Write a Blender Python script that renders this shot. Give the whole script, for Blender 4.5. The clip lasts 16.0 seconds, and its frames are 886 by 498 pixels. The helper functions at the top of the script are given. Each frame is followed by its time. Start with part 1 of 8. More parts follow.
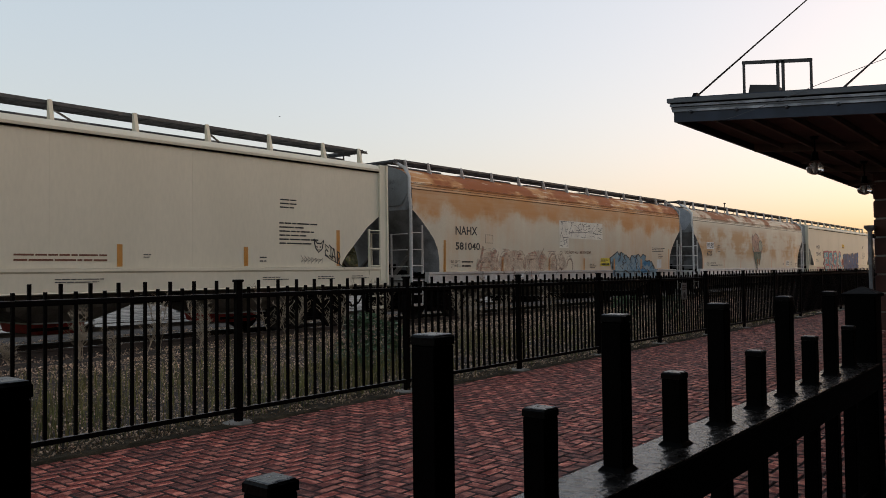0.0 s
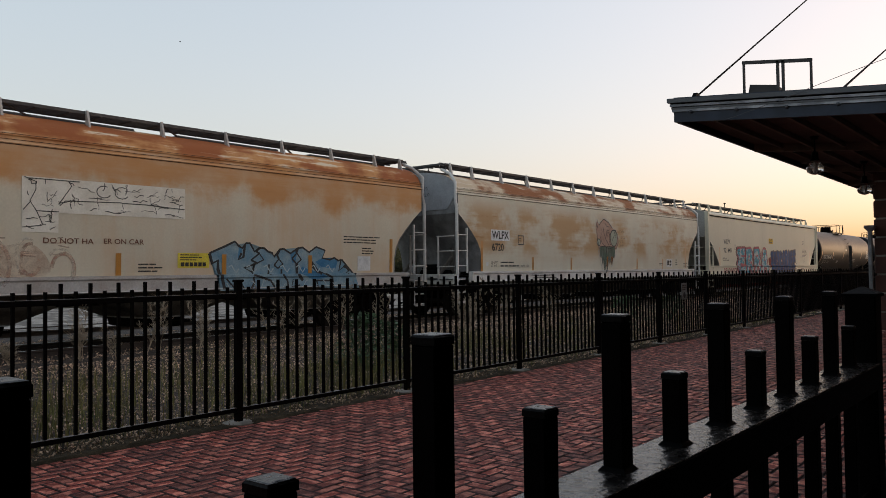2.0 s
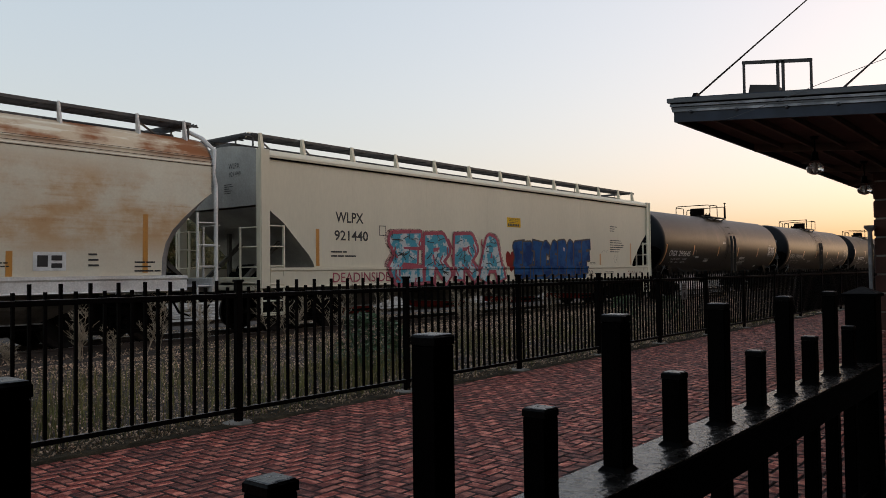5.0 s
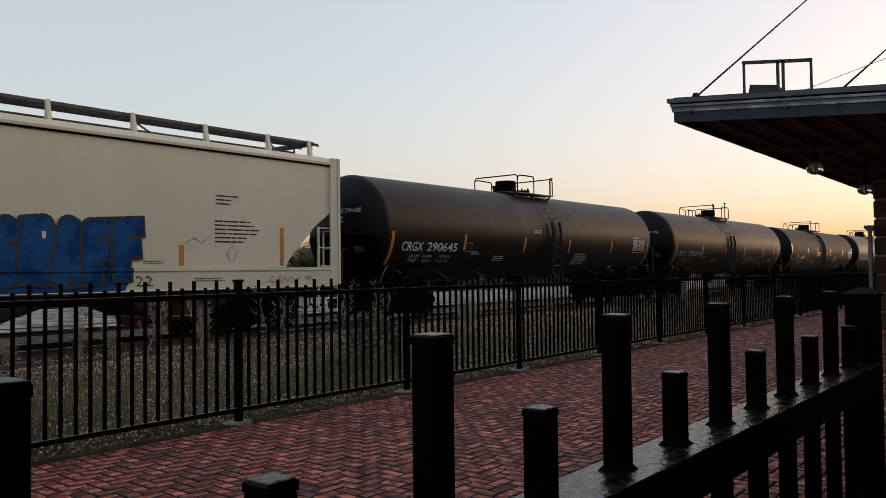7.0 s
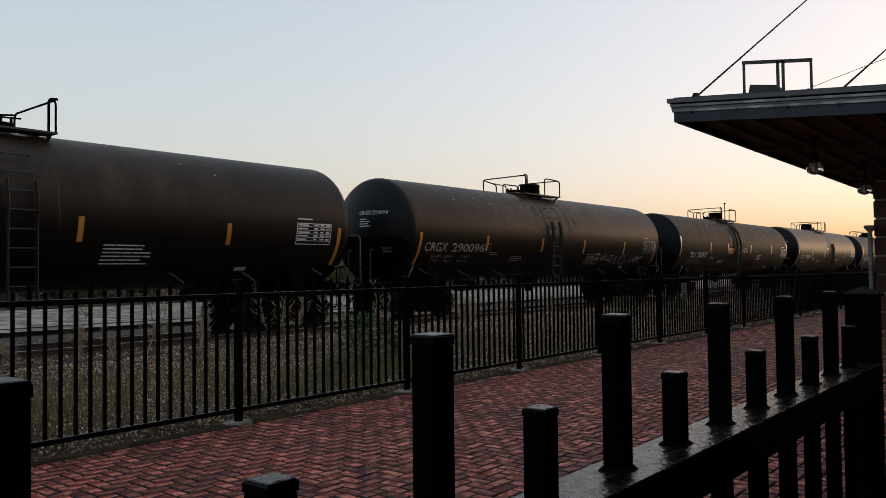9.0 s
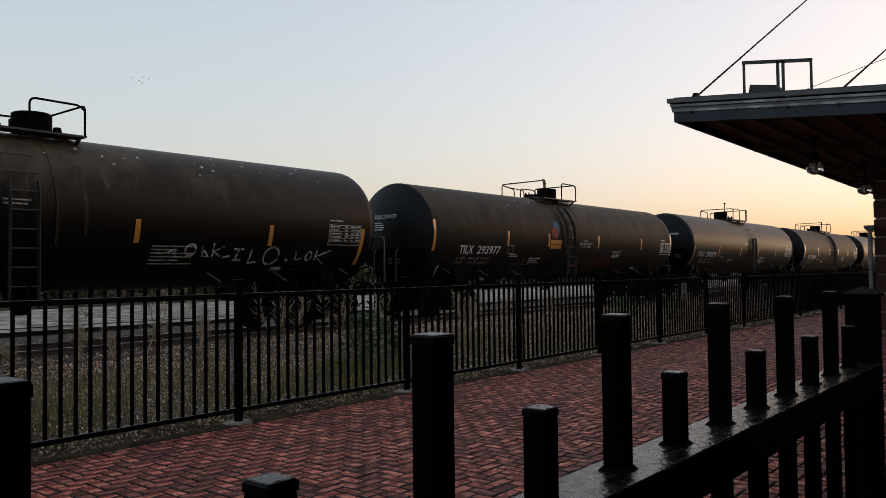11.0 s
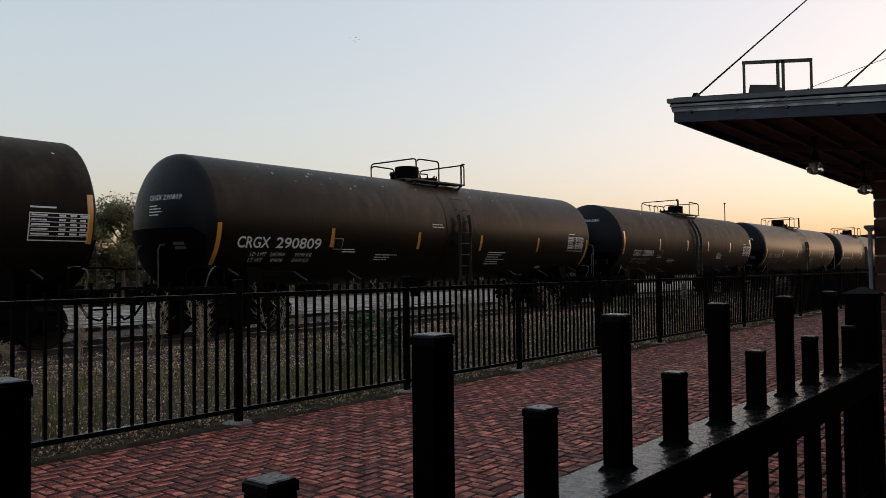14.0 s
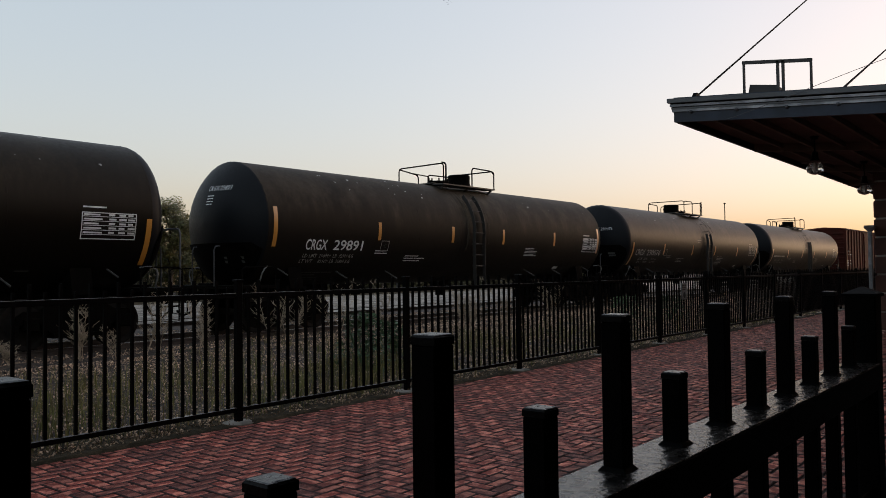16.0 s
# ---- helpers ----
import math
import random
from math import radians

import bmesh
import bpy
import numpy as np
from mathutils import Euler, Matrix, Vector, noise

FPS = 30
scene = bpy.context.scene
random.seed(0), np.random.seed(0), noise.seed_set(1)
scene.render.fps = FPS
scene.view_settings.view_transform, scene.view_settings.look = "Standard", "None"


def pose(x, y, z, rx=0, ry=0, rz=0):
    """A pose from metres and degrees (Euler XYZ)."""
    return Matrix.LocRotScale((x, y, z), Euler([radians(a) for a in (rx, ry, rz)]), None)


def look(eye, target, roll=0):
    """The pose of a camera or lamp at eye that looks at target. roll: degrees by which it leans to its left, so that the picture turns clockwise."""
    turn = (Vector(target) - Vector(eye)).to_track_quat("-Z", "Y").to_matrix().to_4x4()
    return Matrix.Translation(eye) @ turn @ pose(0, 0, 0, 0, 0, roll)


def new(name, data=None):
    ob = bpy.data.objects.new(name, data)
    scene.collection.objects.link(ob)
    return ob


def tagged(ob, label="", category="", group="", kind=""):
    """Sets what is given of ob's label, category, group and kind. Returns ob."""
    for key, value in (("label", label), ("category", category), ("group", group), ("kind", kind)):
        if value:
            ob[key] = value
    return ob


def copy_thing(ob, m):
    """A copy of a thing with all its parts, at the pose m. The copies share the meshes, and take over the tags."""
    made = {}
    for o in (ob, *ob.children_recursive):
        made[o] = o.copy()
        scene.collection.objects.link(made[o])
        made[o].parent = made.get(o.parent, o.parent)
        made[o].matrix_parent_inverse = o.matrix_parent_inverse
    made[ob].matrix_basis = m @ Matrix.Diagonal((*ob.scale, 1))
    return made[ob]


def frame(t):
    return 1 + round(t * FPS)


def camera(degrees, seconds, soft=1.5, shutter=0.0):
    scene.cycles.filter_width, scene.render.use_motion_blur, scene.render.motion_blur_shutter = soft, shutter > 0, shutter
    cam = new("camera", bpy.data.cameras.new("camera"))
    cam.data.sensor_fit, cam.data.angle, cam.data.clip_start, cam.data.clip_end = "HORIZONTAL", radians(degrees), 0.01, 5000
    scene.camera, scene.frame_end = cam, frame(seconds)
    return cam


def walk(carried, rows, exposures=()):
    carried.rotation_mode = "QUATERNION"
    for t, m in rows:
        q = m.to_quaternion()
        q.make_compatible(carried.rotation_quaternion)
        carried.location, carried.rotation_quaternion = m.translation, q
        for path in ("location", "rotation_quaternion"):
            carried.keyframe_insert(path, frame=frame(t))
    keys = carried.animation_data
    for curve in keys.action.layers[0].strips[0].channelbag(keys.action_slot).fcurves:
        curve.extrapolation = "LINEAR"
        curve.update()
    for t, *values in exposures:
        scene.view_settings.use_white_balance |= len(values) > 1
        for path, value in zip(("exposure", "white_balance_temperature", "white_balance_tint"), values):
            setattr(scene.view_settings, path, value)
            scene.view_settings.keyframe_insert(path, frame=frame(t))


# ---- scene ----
cam = camera(59.03, 16.0, soft=0.5)
EYE = (0.0, 0.0, 1.45)
POSE = look(EYE, (7.7409, 6.3242, 1.7397), -0.69)
walk(cam, [(0.0, POSE), (16.0, POSE)], exposures=[(0.0, 1.6, 6500, 10), (4.0, 1.6, 6500, 10), (7.0, 1.57, 6500, 10), (9.0, 1.56, 6500, 10), (16.0, 1.55, 6500, 10)])

# ---- light: clear dusk, the sun just over the horizon beyond the depot ----
SUN_AZ = radians(-25.0)      # from +X towards +Y
SUN_EL = radians(2.2)
world = bpy.data.worlds.new("dusk_sky")
scene.world = world
world.use_nodes = True
wn, wl = world.node_tree.nodes, world.node_tree.links
wn.clear()
sky = wn.new("ShaderNodeTexSky")
sky.sky_type = "NISHITA"
sky.sun_disc = False
sky.sun_elevation = SUN_EL
sky.sun_rotation = radians(90.0) - SUN_AZ
sky.altitude, sky.air_density, sky.dust_density, sky.ozone_density = 100, 1.0, 4.0, 3.0
wbg = wn.new("ShaderNodeBackground")
wbg.inputs["Strength"].default_value = 0.345
wout = wn.new("ShaderNodeOutputWorld")
soften = wn.new("ShaderNodeGamma")
soften.inputs["Gamma"].default_value = 0.43
warm = wn.new("ShaderNodeMix")
warm.data_type, warm.blend_type = "RGBA", "MULTIPLY"
warm.inputs["Factor"].default_value = 1.0
warm.inputs["B"].default_value = (1.175, 0.938, 0.805, 1)
wl.new(sky.outputs[0], soften.inputs["Color"])
wl.new(soften.outputs[0], warm.inputs["A"])
wl.new(warm.outputs["Result"], wbg.inputs[0])
wl.new(wbg.outputs[0], wout.inputs[0])
sun = new("sun", bpy.data.lights.new("sun", "SUN"))
sun.data.energy, sun.data.angle, sun.data.color = 0.2, radians(20), (1.0, 0.72, 0.48)
sun.matrix_world = look((0, 0, 30), (-math.cos(SUN_AZ) * 30, -math.sin(SUN_AZ) * 30, 30 - 30 * math.tan(SUN_EL)))


# ---- mesh building ----
class Shape:
    """Collects vertices and faces of one mesh."""

    def __init__(self):
        self.v, self.f = [], []

    def add(self, verts, faces):
        n = len(self.v)
        self.v += [tuple(p) for p in verts]
        self.f += [tuple(i + n for i in fc) for fc in faces]
        return self

    def box(self, x0, x1, y0, y1, z0, z1, b=0.0):
        if b <= 0:
            vs = [(x, y, z) for x in (x0, x1) for y in (y0, y1) for z in (z0, z1)]
            return self.add(vs, [(0, 1, 3, 2), (4, 6, 7, 5), (0, 4, 5, 1), (2, 3, 7, 6), (0, 2, 6, 4), (1, 5, 7, 3)])
        bm = bmesh.new()
        bmesh.ops.create_cube(bm, size=1)
        for q in bm.verts:
            q.co = Vector(((x0 + x1) / 2 + q.co.x * (x1 - x0), (y0 + y1) / 2 + q.co.y * (y1 - y0), (z0 + z1) / 2 + q.co.z * (z1 - z0)))
        bmesh.ops.bevel(bm, geom=bm.edges[:], offset=b, segments=1, affect="EDGES")
        bm.verts.index_update()
        self.add([q.co[:] for q in bm.verts], [[q.index for q in fc.verts] for fc in bm.faces])
        bm.free()
        return self

    def bar(self, p0, p1, w, h, up=(0, 0, 1)):
        """A straight bar of w x h between two points."""
        p0, p1 = Vector(p0), Vector(p1)
        d = (p1 - p0).normalized()
        u = Vector(up)
        if abs(d.dot(u)) > 0.98:
            u = Vector((1, 0, 0))
        s = d.cross(u).normalized() * (w / 2)
        u = s.cross(d).normalized() * (h / 2)
        vs = [p + a * s + c * u for p in (p0, p1) for a, c in ((-1, -1), (1, -1), (1, 1), (-1, 1))]
        return self.add(vs, [(0, 1, 2, 3), (7, 6, 5, 4), (0, 4, 5, 1), (1, 5, 6, 2), (2, 6, 7, 3), (3, 7, 4, 0)])

    def tube(self, pts, r, n=8, caps=True):
        """A round tube along points."""
        pts = [Vector(p) for p in pts]
        rings, side = [], None
        rs = r if isinstance(r, (list, tuple)) else [r] * len(pts)
        for i, p in enumerate(pts):
            d = (pts[min(i + 1, len(pts) - 1)] - pts[max(i - 1, 0)]).normalized()
            if side is None:
                side = d.orthogonal().normalized()
            side = (side - d * side.dot(d)).normalized()
            up = d.cross(side)
            rings.append([p + (side * math.cos(2 * math.pi * k / n) + up * math.sin(2 * math.pi * k / n)) * rs[i] for k in range(n)])
        return self.loft(rings, True, caps)

    def loft(self, rings, closed=True, caps=False):
        n = len(rings[0])
        vs = [p for ring in rings for p in ring]
        fs = []
        for i in range(len(rings) - 1):
            for k in range(n if closed else n - 1):
                j = (k + 1) % n
                fs.append((i * n + k, i * n + j, (i + 1) * n + j, (i + 1) * n + k))
        if caps:
            fs.append(tuple(range(n - 1, -1, -1)))
            fs.append(tuple((len(rings) - 1) * n + k for k in range(n)))
        return self.add(vs, fs)

    def prism(self, poly, y0, y1):
        """A polygon in x, z drawn out along y."""
        n = len(poly)
        vs = [(x, y0, z) for x, z in poly] + [(x, y1, z) for x, z in poly]
        fs = [tuple(range(n)), tuple(range(2 * n - 1, n - 1, -1))] + [(k, n + k, n + (k + 1) % n, (k + 1) % n) for k in range(n)]
        return self.add(vs, fs)

    def prism_x(self, poly, x0, x1):
        n = len(poly)
        vs = [(x0, y, z) for y, z in poly] + [(x1, y, z) for y, z in poly]
        fs = [tuple(range(n)), tuple(range(2 * n - 1, n - 1, -1))] + [(k, n + k, n + (k + 1) % n, (k + 1) % n) for k in range(n)]
        return self.add(vs, fs)

    def moved(self, dx=0, dy=0, dz=0):
        self.v = [(x + dx, y + dy, z + dz) for x, y, z in self.v]
        return self

    def mesh(self, name, material, smooth=None):
        me = bpy.data.meshes.new(name)
        me.from_pydata(self.v, [], self.f)
        bm = bmesh.new()
        bm.from_mesh(me)
        bmesh.ops.recalc_face_normals(bm, faces=bm.faces[:])
        if smooth is not None:
            for fc in bm.faces:
                fc.smooth = True
            for e in bm.edges:
                if len(e.link_faces) == 2 and e.calc_face_angle(0) > radians(smooth):
                    e.smooth = False
        bm.to_mesh(me)
        bm.free()
        me.materials.append(material)
        return me


def part(name, shape, material, parent, label="", smooth=None, at=None):
    """One mesh object under a thing or a part."""
    me = shape.mesh(name, material, smooth) if isinstance(shape, Shape) else shape
    ob = new(name, me)
    ob.parent = parent
    if at is not None:
        ob.matrix_basis = at
    return tagged(ob, label=label)


def thing(name, label, category, group="", kind="", at=None):
    ob = new(name)
    ob.empty_display_size = 0.2
    if at is not None:
        ob.matrix_basis = at
    return tagged(ob, label, category, group, kind)


def solid(name, shape, material, label, category="", group="", kind="", smooth=None, at=None):
    ob = new(name, shape.mesh(name, material, smooth) if isinstance(shape, Shape) else shape)
    if at is not None:
        ob.matrix_basis = at
    return tagged(ob, label, category, group, kind)


# ---- materials ----
def paint(name, base, other=None, rough=0.6, metal=0.0, coarse=1.5, fine=40.0, mix=0.5, bump=0.1, bump_at=None, spread=(0.35, 0.65),
          stretch=(1, 1, 1), piece=0.0, spec=0.5, grain=0.35):
    """A surface with broad and fine variation in colour, gloss and relief."""
    other = other or tuple(c * 0.75 for c in base)
    m = bpy.data.materials.new(name)
    m.use_nodes = True
    n, l = m.node_tree.nodes, m.node_tree.links
    bsdf = n["Principled BSDF"]
    tc = n.new("ShaderNodeTexCoord")
    mp = n.new("ShaderNodeMapping")
    mp.inputs["Scale"].default_value = stretch
    l.new(tc.outputs["Object"], mp.inputs[0])
    a = n.new("ShaderNodeTexNoise")
    a.inputs["Scale"].default_value, a.inputs["Detail"].default_value, a.inputs["Roughness"].default_value = coarse, 6, 0.6
    l.new(mp.outputs[0], a.inputs["Vector"])
    b = n.new("ShaderNodeTexNoise")
    b.inputs["Scale"].default_value, b.inputs["Detail"].default_value = fine, 4
    l.new(mp.outputs[0], b.inputs["Vector"])
    r = n.new("ShaderNodeMapRange")
    r.inputs["From Min"].default_value, r.inputs["From Max"].default_value = spread
    l.new(a.outputs[0], r.inputs["Value"])
    c = n.new("ShaderNodeMix")
    c.data_type = "RGBA"
    c.inputs["A"].default_value, c.inputs["B"].default_value = (*base, 1), (*other, 1)
    f1 = n.new("ShaderNodeMath")
    f1.operation = "MULTIPLY"
    f1.inputs[1].default_value = mix * 2
    f1.use_clamp = True
    l.new(r.outputs[0], f1.inputs[0])
    l.new(f1.outputs[0], c.inputs["Factor"])
    g = n.new("ShaderNodeMix")
    g.data_type, g.blend_type = "RGBA", "MULTIPLY"
    g.inputs["Factor"].default_value = grain
    r2 = n.new("ShaderNodeMapRange")
    r2.inputs["From Min"].default_value, r2.inputs["From Max"].default_value = 0.3, 0.7
    r2.inputs["To Min"].default_value, r2.inputs["To Max"].default_value = 0.55, 1.25
    l.new(b.outputs[0], r2.inputs["Value"])
    l.new(c.outputs["Result"], g.inputs["A"])
    l.new(r2.outputs[0], g.inputs["B"])
    last = g.outputs["Result"]
    if piece:
        oi = n.new("ShaderNodeObjectInfo")
        ge = n.new("ShaderNodeNewGeometry")
        ad = n.new("ShaderNodeMath")
        ad.operation = "ADD"
        l.new(oi.outputs["Random"], ad.inputs[0])
        l.new(ge.outputs["Random Per Island"], ad.inputs[1])
        fr = n.new("ShaderNodeMath")
        fr.operation = "FRACT"
        l.new(ad.outputs[0], fr.inputs[0])
        hs = n.new("ShaderNodeHueSaturation")
        rr = n.new("ShaderNodeMapRange")
        rr.inputs["To Min"].default_value, rr.inputs["To Max"].default_value = 1 - piece, 1 + piece
        l.new(fr.outputs[0], rr.inputs["Value"])
        l.new(rr.outputs[0], hs.inputs["Value"])
        l.new(last, hs.inputs["Color"])
        last = hs.outputs[0]
    l.new(last, bsdf.inputs["Base Color"])
    ro = n.new("ShaderNodeMapRange")
    ro.inputs["To Min"].default_value, ro.inputs["To Max"].default_value = max(0.03, rough - 0.12), min(1, rough + 0.12)
    l.new(b.outputs[0], ro.inputs["Value"])
    l.new(ro.outputs[0], bsdf.inputs["Roughness"])
    bsdf.inputs["Metallic"].default_value = metal
    bsdf.inputs["Specular IOR Level"].default_value = spec
    if bump:
        bu = n.new("ShaderNodeBump")
        bu.inputs["Strength"].default_value = bump
        bu.inputs["Distance"].default_value = 0.01
        l.new((b if bump_at is None else a).outputs[0], bu.inputs["Height"])
        l.new(bu.outputs[0], bsdf.inputs["Normal"])
    return m


def weathered(name, base, rust, deep, drape=None, blots_at=None, roof=0.5, film=0.3, edge=0.6):
    """Painted car steel. Rust hangs from the roof edge in scalloped drapes (drape: height, depth, spacing), lies in broad
    soft blots (blots_at: lowest, highest, threshold) and in red-brown patches with pale scratches on the roof."""
    m = paint(name, base, tuple(c * 0.86 for c in base), rough=0.62, coarse=0.7, fine=25, mix=0.35, bump=0.04, grain=0.12, spec=0.08)
    n, l = m.node_tree.nodes, m.node_tree.links
    bsdf = n["Principled BSDF"]
    last = bsdf.inputs["Base Color"].links[0].from_socket
    tc = n.new("ShaderNodeTexCoord")
    sx = n.new("ShaderNodeSeparateXYZ")
    l.new(tc.outputs["Object"], sx.inputs[0])
    X, Z = sx.outputs[0], sx.outputs[2]

    def noise_of(stretch, scale, detail=7, rough=0.62):
        mp = n.new("ShaderNodeMapping")
        mp.inputs["Scale"].default_value = stretch
        l.new(tc.outputs["Object"], mp.inputs[0])
        t = n.new("ShaderNodeTexNoise")
        t.inputs["Scale"].default_value, t.inputs["Detail"].default_value, t.inputs["Roughness"].default_value = scale, detail, rough
        l.new(mp.outputs[0], t.inputs["Vector"])
        return t.outputs[0]

    def calc(op, a, b, clamp=False):
        q = n.new("ShaderNodeMath")
        q.operation, q.use_clamp = op, clamp
        for i, v in enumerate((a, b)):
            if isinstance(v, (int, float)):
                q.inputs[i].default_value = v
            else:
                l.new(v, q.inputs[i])
        return q.outputs[0]

    def swing(v, amount):
        return calc("MULTIPLY", calc("SUBTRACT", v, 0.5), 2 * amount)

    def ramp(v, a, b, c=0.0, d=1.0):
        q = n.new("ShaderNodeMapRange")
        q.interpolation_type = "SMOOTHSTEP"
        for key, val in (("From Min", a), ("From Max", b), ("To Min", c), ("To Max", d)):
            q.inputs[key].default_value = val
        l.new(v, q.inputs["Value"])
        return q.outputs[0]

    def over(tone, mask):
        nonlocal last
        q = n.new("ShaderNodeMix")
        q.data_type = "RGBA"
        l.new(mask, q.inputs["Factor"])
        l.new(last, q.inputs["A"])
        q.inputs["B"].default_value = (*tone, 1)
        last = q.outputs["Result"]

    broad = noise_of((0.5, 0.5, 0.5), 0.8)
    runs = noise_of((1.6, 1.6, 0.12), 1.5)
    grain = noise_of((1, 1, 1), 9.0)
    layers = noise_of((0.5, 0.5, 7.0), 1.3)
    blotch = noise_of((0.75, 0.75, 1.1), 1.1, 8, 0.6)
    # a thin brown film with runs
    over(tuple(0.5 * a + 0.5 * b for a, b in zip(base, rust)), calc("MULTIPLY", ramp(calc("ADD", swing(runs, 0.6), swing(broad, 0.9)), -0.25, 0.6), film))
    if drape:
        top, depth, pitch = drape
        phase = calc("ADD", calc("MULTIPLY", X, 2 * math.pi / pitch), swing(broad, 3.5))
        h = calc("ADD", Z, calc("MULTIPLY", calc("SINE", phase, 0.0), depth * 0.42))
        h = calc("ADD", calc("ADD", h, swing(blotch, depth * 1.7)), calc("ADD", swing(runs, depth * 0.45), swing(grain, 0.1)))
        body = ramp(h, top - 0.2, top + 0.26)
        over(rust, calc("MULTIPLY", body, ramp(calc("ADD", swing(blotch, 1.0), swing(layers, 0.4)), -0.75, 0.35, 0.45, 0.95)))
        over(tuple(0.6 * a + 0.4 * b for a, b in zip(rust, deep)), calc("MULTIPLY", body, ramp(calc("ADD", swing(broad, 1.2), swing(layers, 0.7)), 0.05, 0.6, 0.0, 0.5)))
    if blots_at:
        z0, z1, cut = blots_at
        k = calc("ADD", noise_of((0.62, 0.62, 0.95), 0.95, 6, 0.55), calc("ADD", swing(grain, 0.05), swing(layers, 0.09)))
        win = calc("MULTIPLY", ramp(Z, z0 - 0.3, z0 + 0.4), ramp(Z, z1 - 0.35, z1 + 0.3, 1.0, 0.0))
        blot = calc("MULTIPLY", win, ramp(k, cut - 0.05, cut + 0.15))
        over(rust, calc("MULTIPLY", blot, 0.8))
        over(tuple(0.5 * a + 0.5 * b for a, b in zip(rust, deep)), calc("MULTIPLY", blot, ramp(calc("ADD", swing(layers, 1.2), swing(grain, 0.6)), 0.15, 0.7, 0.0, 0.55)))
    # the roof's curve above the ridges
    up = ramp(calc("ADD", Z, swing(layers, 0.06)), 3.58, 3.86)
    over(rust, calc("MULTIPLY", up, edge))
    patch = calc("ADD", calc("ADD", noise_of((0.75, 0.75, 1.4), 1.15, 5, 0.5), swing(layers, 0.16)), swing(grain, 0.05))
    over(deep, calc("MULTIPLY", up, ramp(patch, roof - 0.09, roof + 0.09, 0.0, 0.95)))
    over(tuple(min(0.8, 1.1 * c) for c in base), calc("MULTIPLY", up, ramp(calc("ADD", layers, swing(patch, 0.35)), 0.3, 0.42, 0.75, 0.0)))
    l.new(last, bsdf.inputs["Base Color"])
    return m


def glass(name, tint=(0.9, 0.9, 0.9), rough=0.05):
    m = bpy.data.materials.new(name)
    m.use_nodes = True
    b = m.node_tree.nodes["Principled BSDF"]
    b.inputs["Base Color"].default_value = (*tint, 1)
    b.inputs["Roughness"].default_value = rough
    b.inputs["Transmission Weight"].default_value = 0.85
    return m


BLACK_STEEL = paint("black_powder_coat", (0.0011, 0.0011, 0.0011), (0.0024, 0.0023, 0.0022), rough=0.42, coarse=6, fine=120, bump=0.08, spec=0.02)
CAP_BLACK = paint("worn_black_cap", (0.0016, 0.0015, 0.0015), (0.005, 0.0047, 0.0043), rough=0.4, coarse=9, fine=45, bump=0.3, spec=0.06)
# Upward faces coloured paler than the black steel, for sky light on them.
CAP_TOP = paint("scuffed_sky_lit_cap_top", (0.04, 0.036, 0.032), (0.006, 0.0055, 0.005), rough=0.3, coarse=14, fine=60, bump=0.4, spec=0.4, spread=(0.4, 0.62), grain=0.8)
RAIL_CAP = paint("worn_sky_sheen_enamel", (0.026, 0.022, 0.019), (0.006, 0.0055, 0.005), rough=0.26, coarse=7, fine=34, bump=0.6, spec=0.36, spread=(0.5, 0.62), grain=0.7)
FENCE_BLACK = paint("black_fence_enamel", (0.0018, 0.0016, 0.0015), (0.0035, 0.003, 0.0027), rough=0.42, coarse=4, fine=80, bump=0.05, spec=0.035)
# Pale grey that stands for sky reflected off the fence rails.
FENCE_GLINT = paint("pale_glint_fence_paint", (0.3, 0.29, 0.28), (0.12, 0.115, 0.11), rough=0.22, coarse=6, fine=60, bump=0.1)
# Sides and bevels far darker than the faces: joint shade put into the colour.
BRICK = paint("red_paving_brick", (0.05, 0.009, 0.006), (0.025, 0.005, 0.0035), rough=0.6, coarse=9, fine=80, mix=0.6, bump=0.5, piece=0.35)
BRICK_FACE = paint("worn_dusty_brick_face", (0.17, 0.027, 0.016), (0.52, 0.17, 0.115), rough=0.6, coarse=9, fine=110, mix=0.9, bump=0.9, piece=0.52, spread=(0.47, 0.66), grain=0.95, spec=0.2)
SAND = paint("sandy_brick_joints", (0.008, 0.006, 0.005), (0.02, 0.014, 0.01), rough=0.9, coarse=3, fine=90, bump=0.4)
GRAVEL = paint("grey_ballast_gravel", (0.085, 0.054, 0.034), (0.014, 0.009, 0.006), rough=0.95, coarse=9, fine=60, mix=0.9, bump=0.9, spread=(0.4, 0.6))
STONE = paint("ballast_stone", (0.58, 0.4, 0.27), (0.08, 0.05, 0.031), rough=0.9, coarse=20, fine=90, bump=0.4, piece=0.95)
PALE_GRAVEL = paint("pale_crushed_stone", (0.36, 0.325, 0.28), (0.12, 0.104, 0.085), rough=0.95, coarse=2.2, fine=9, mix=0.9, bump=0.8, grain=1.0, spread=(0.44, 0.6), stretch=(1, 0.35, 1))
DIRT = paint("dry_dirt", (0.075, 0.056, 0.034), (0.028, 0.022, 0.013), rough=1.0, coarse=5, fine=60, mix=0.9, bump=0.9, grain=0.8, spec=0.1)
SCRUB = paint("dark_scrubby_ground", (0.09, 0.07, 0.045), (0.03, 0.024, 0.015), rough=1.0, coarse=1.5, fine=20, mix=0.8, bump=0.6, grain=0.8, spec=0.02)
LITTER = paint("dead_leaf_litter", (0.16, 0.1, 0.055), (0.06, 0.038, 0.022), rough=0.9, coarse=6, fine=40, piece=0.5, bump=0, spec=0.1)
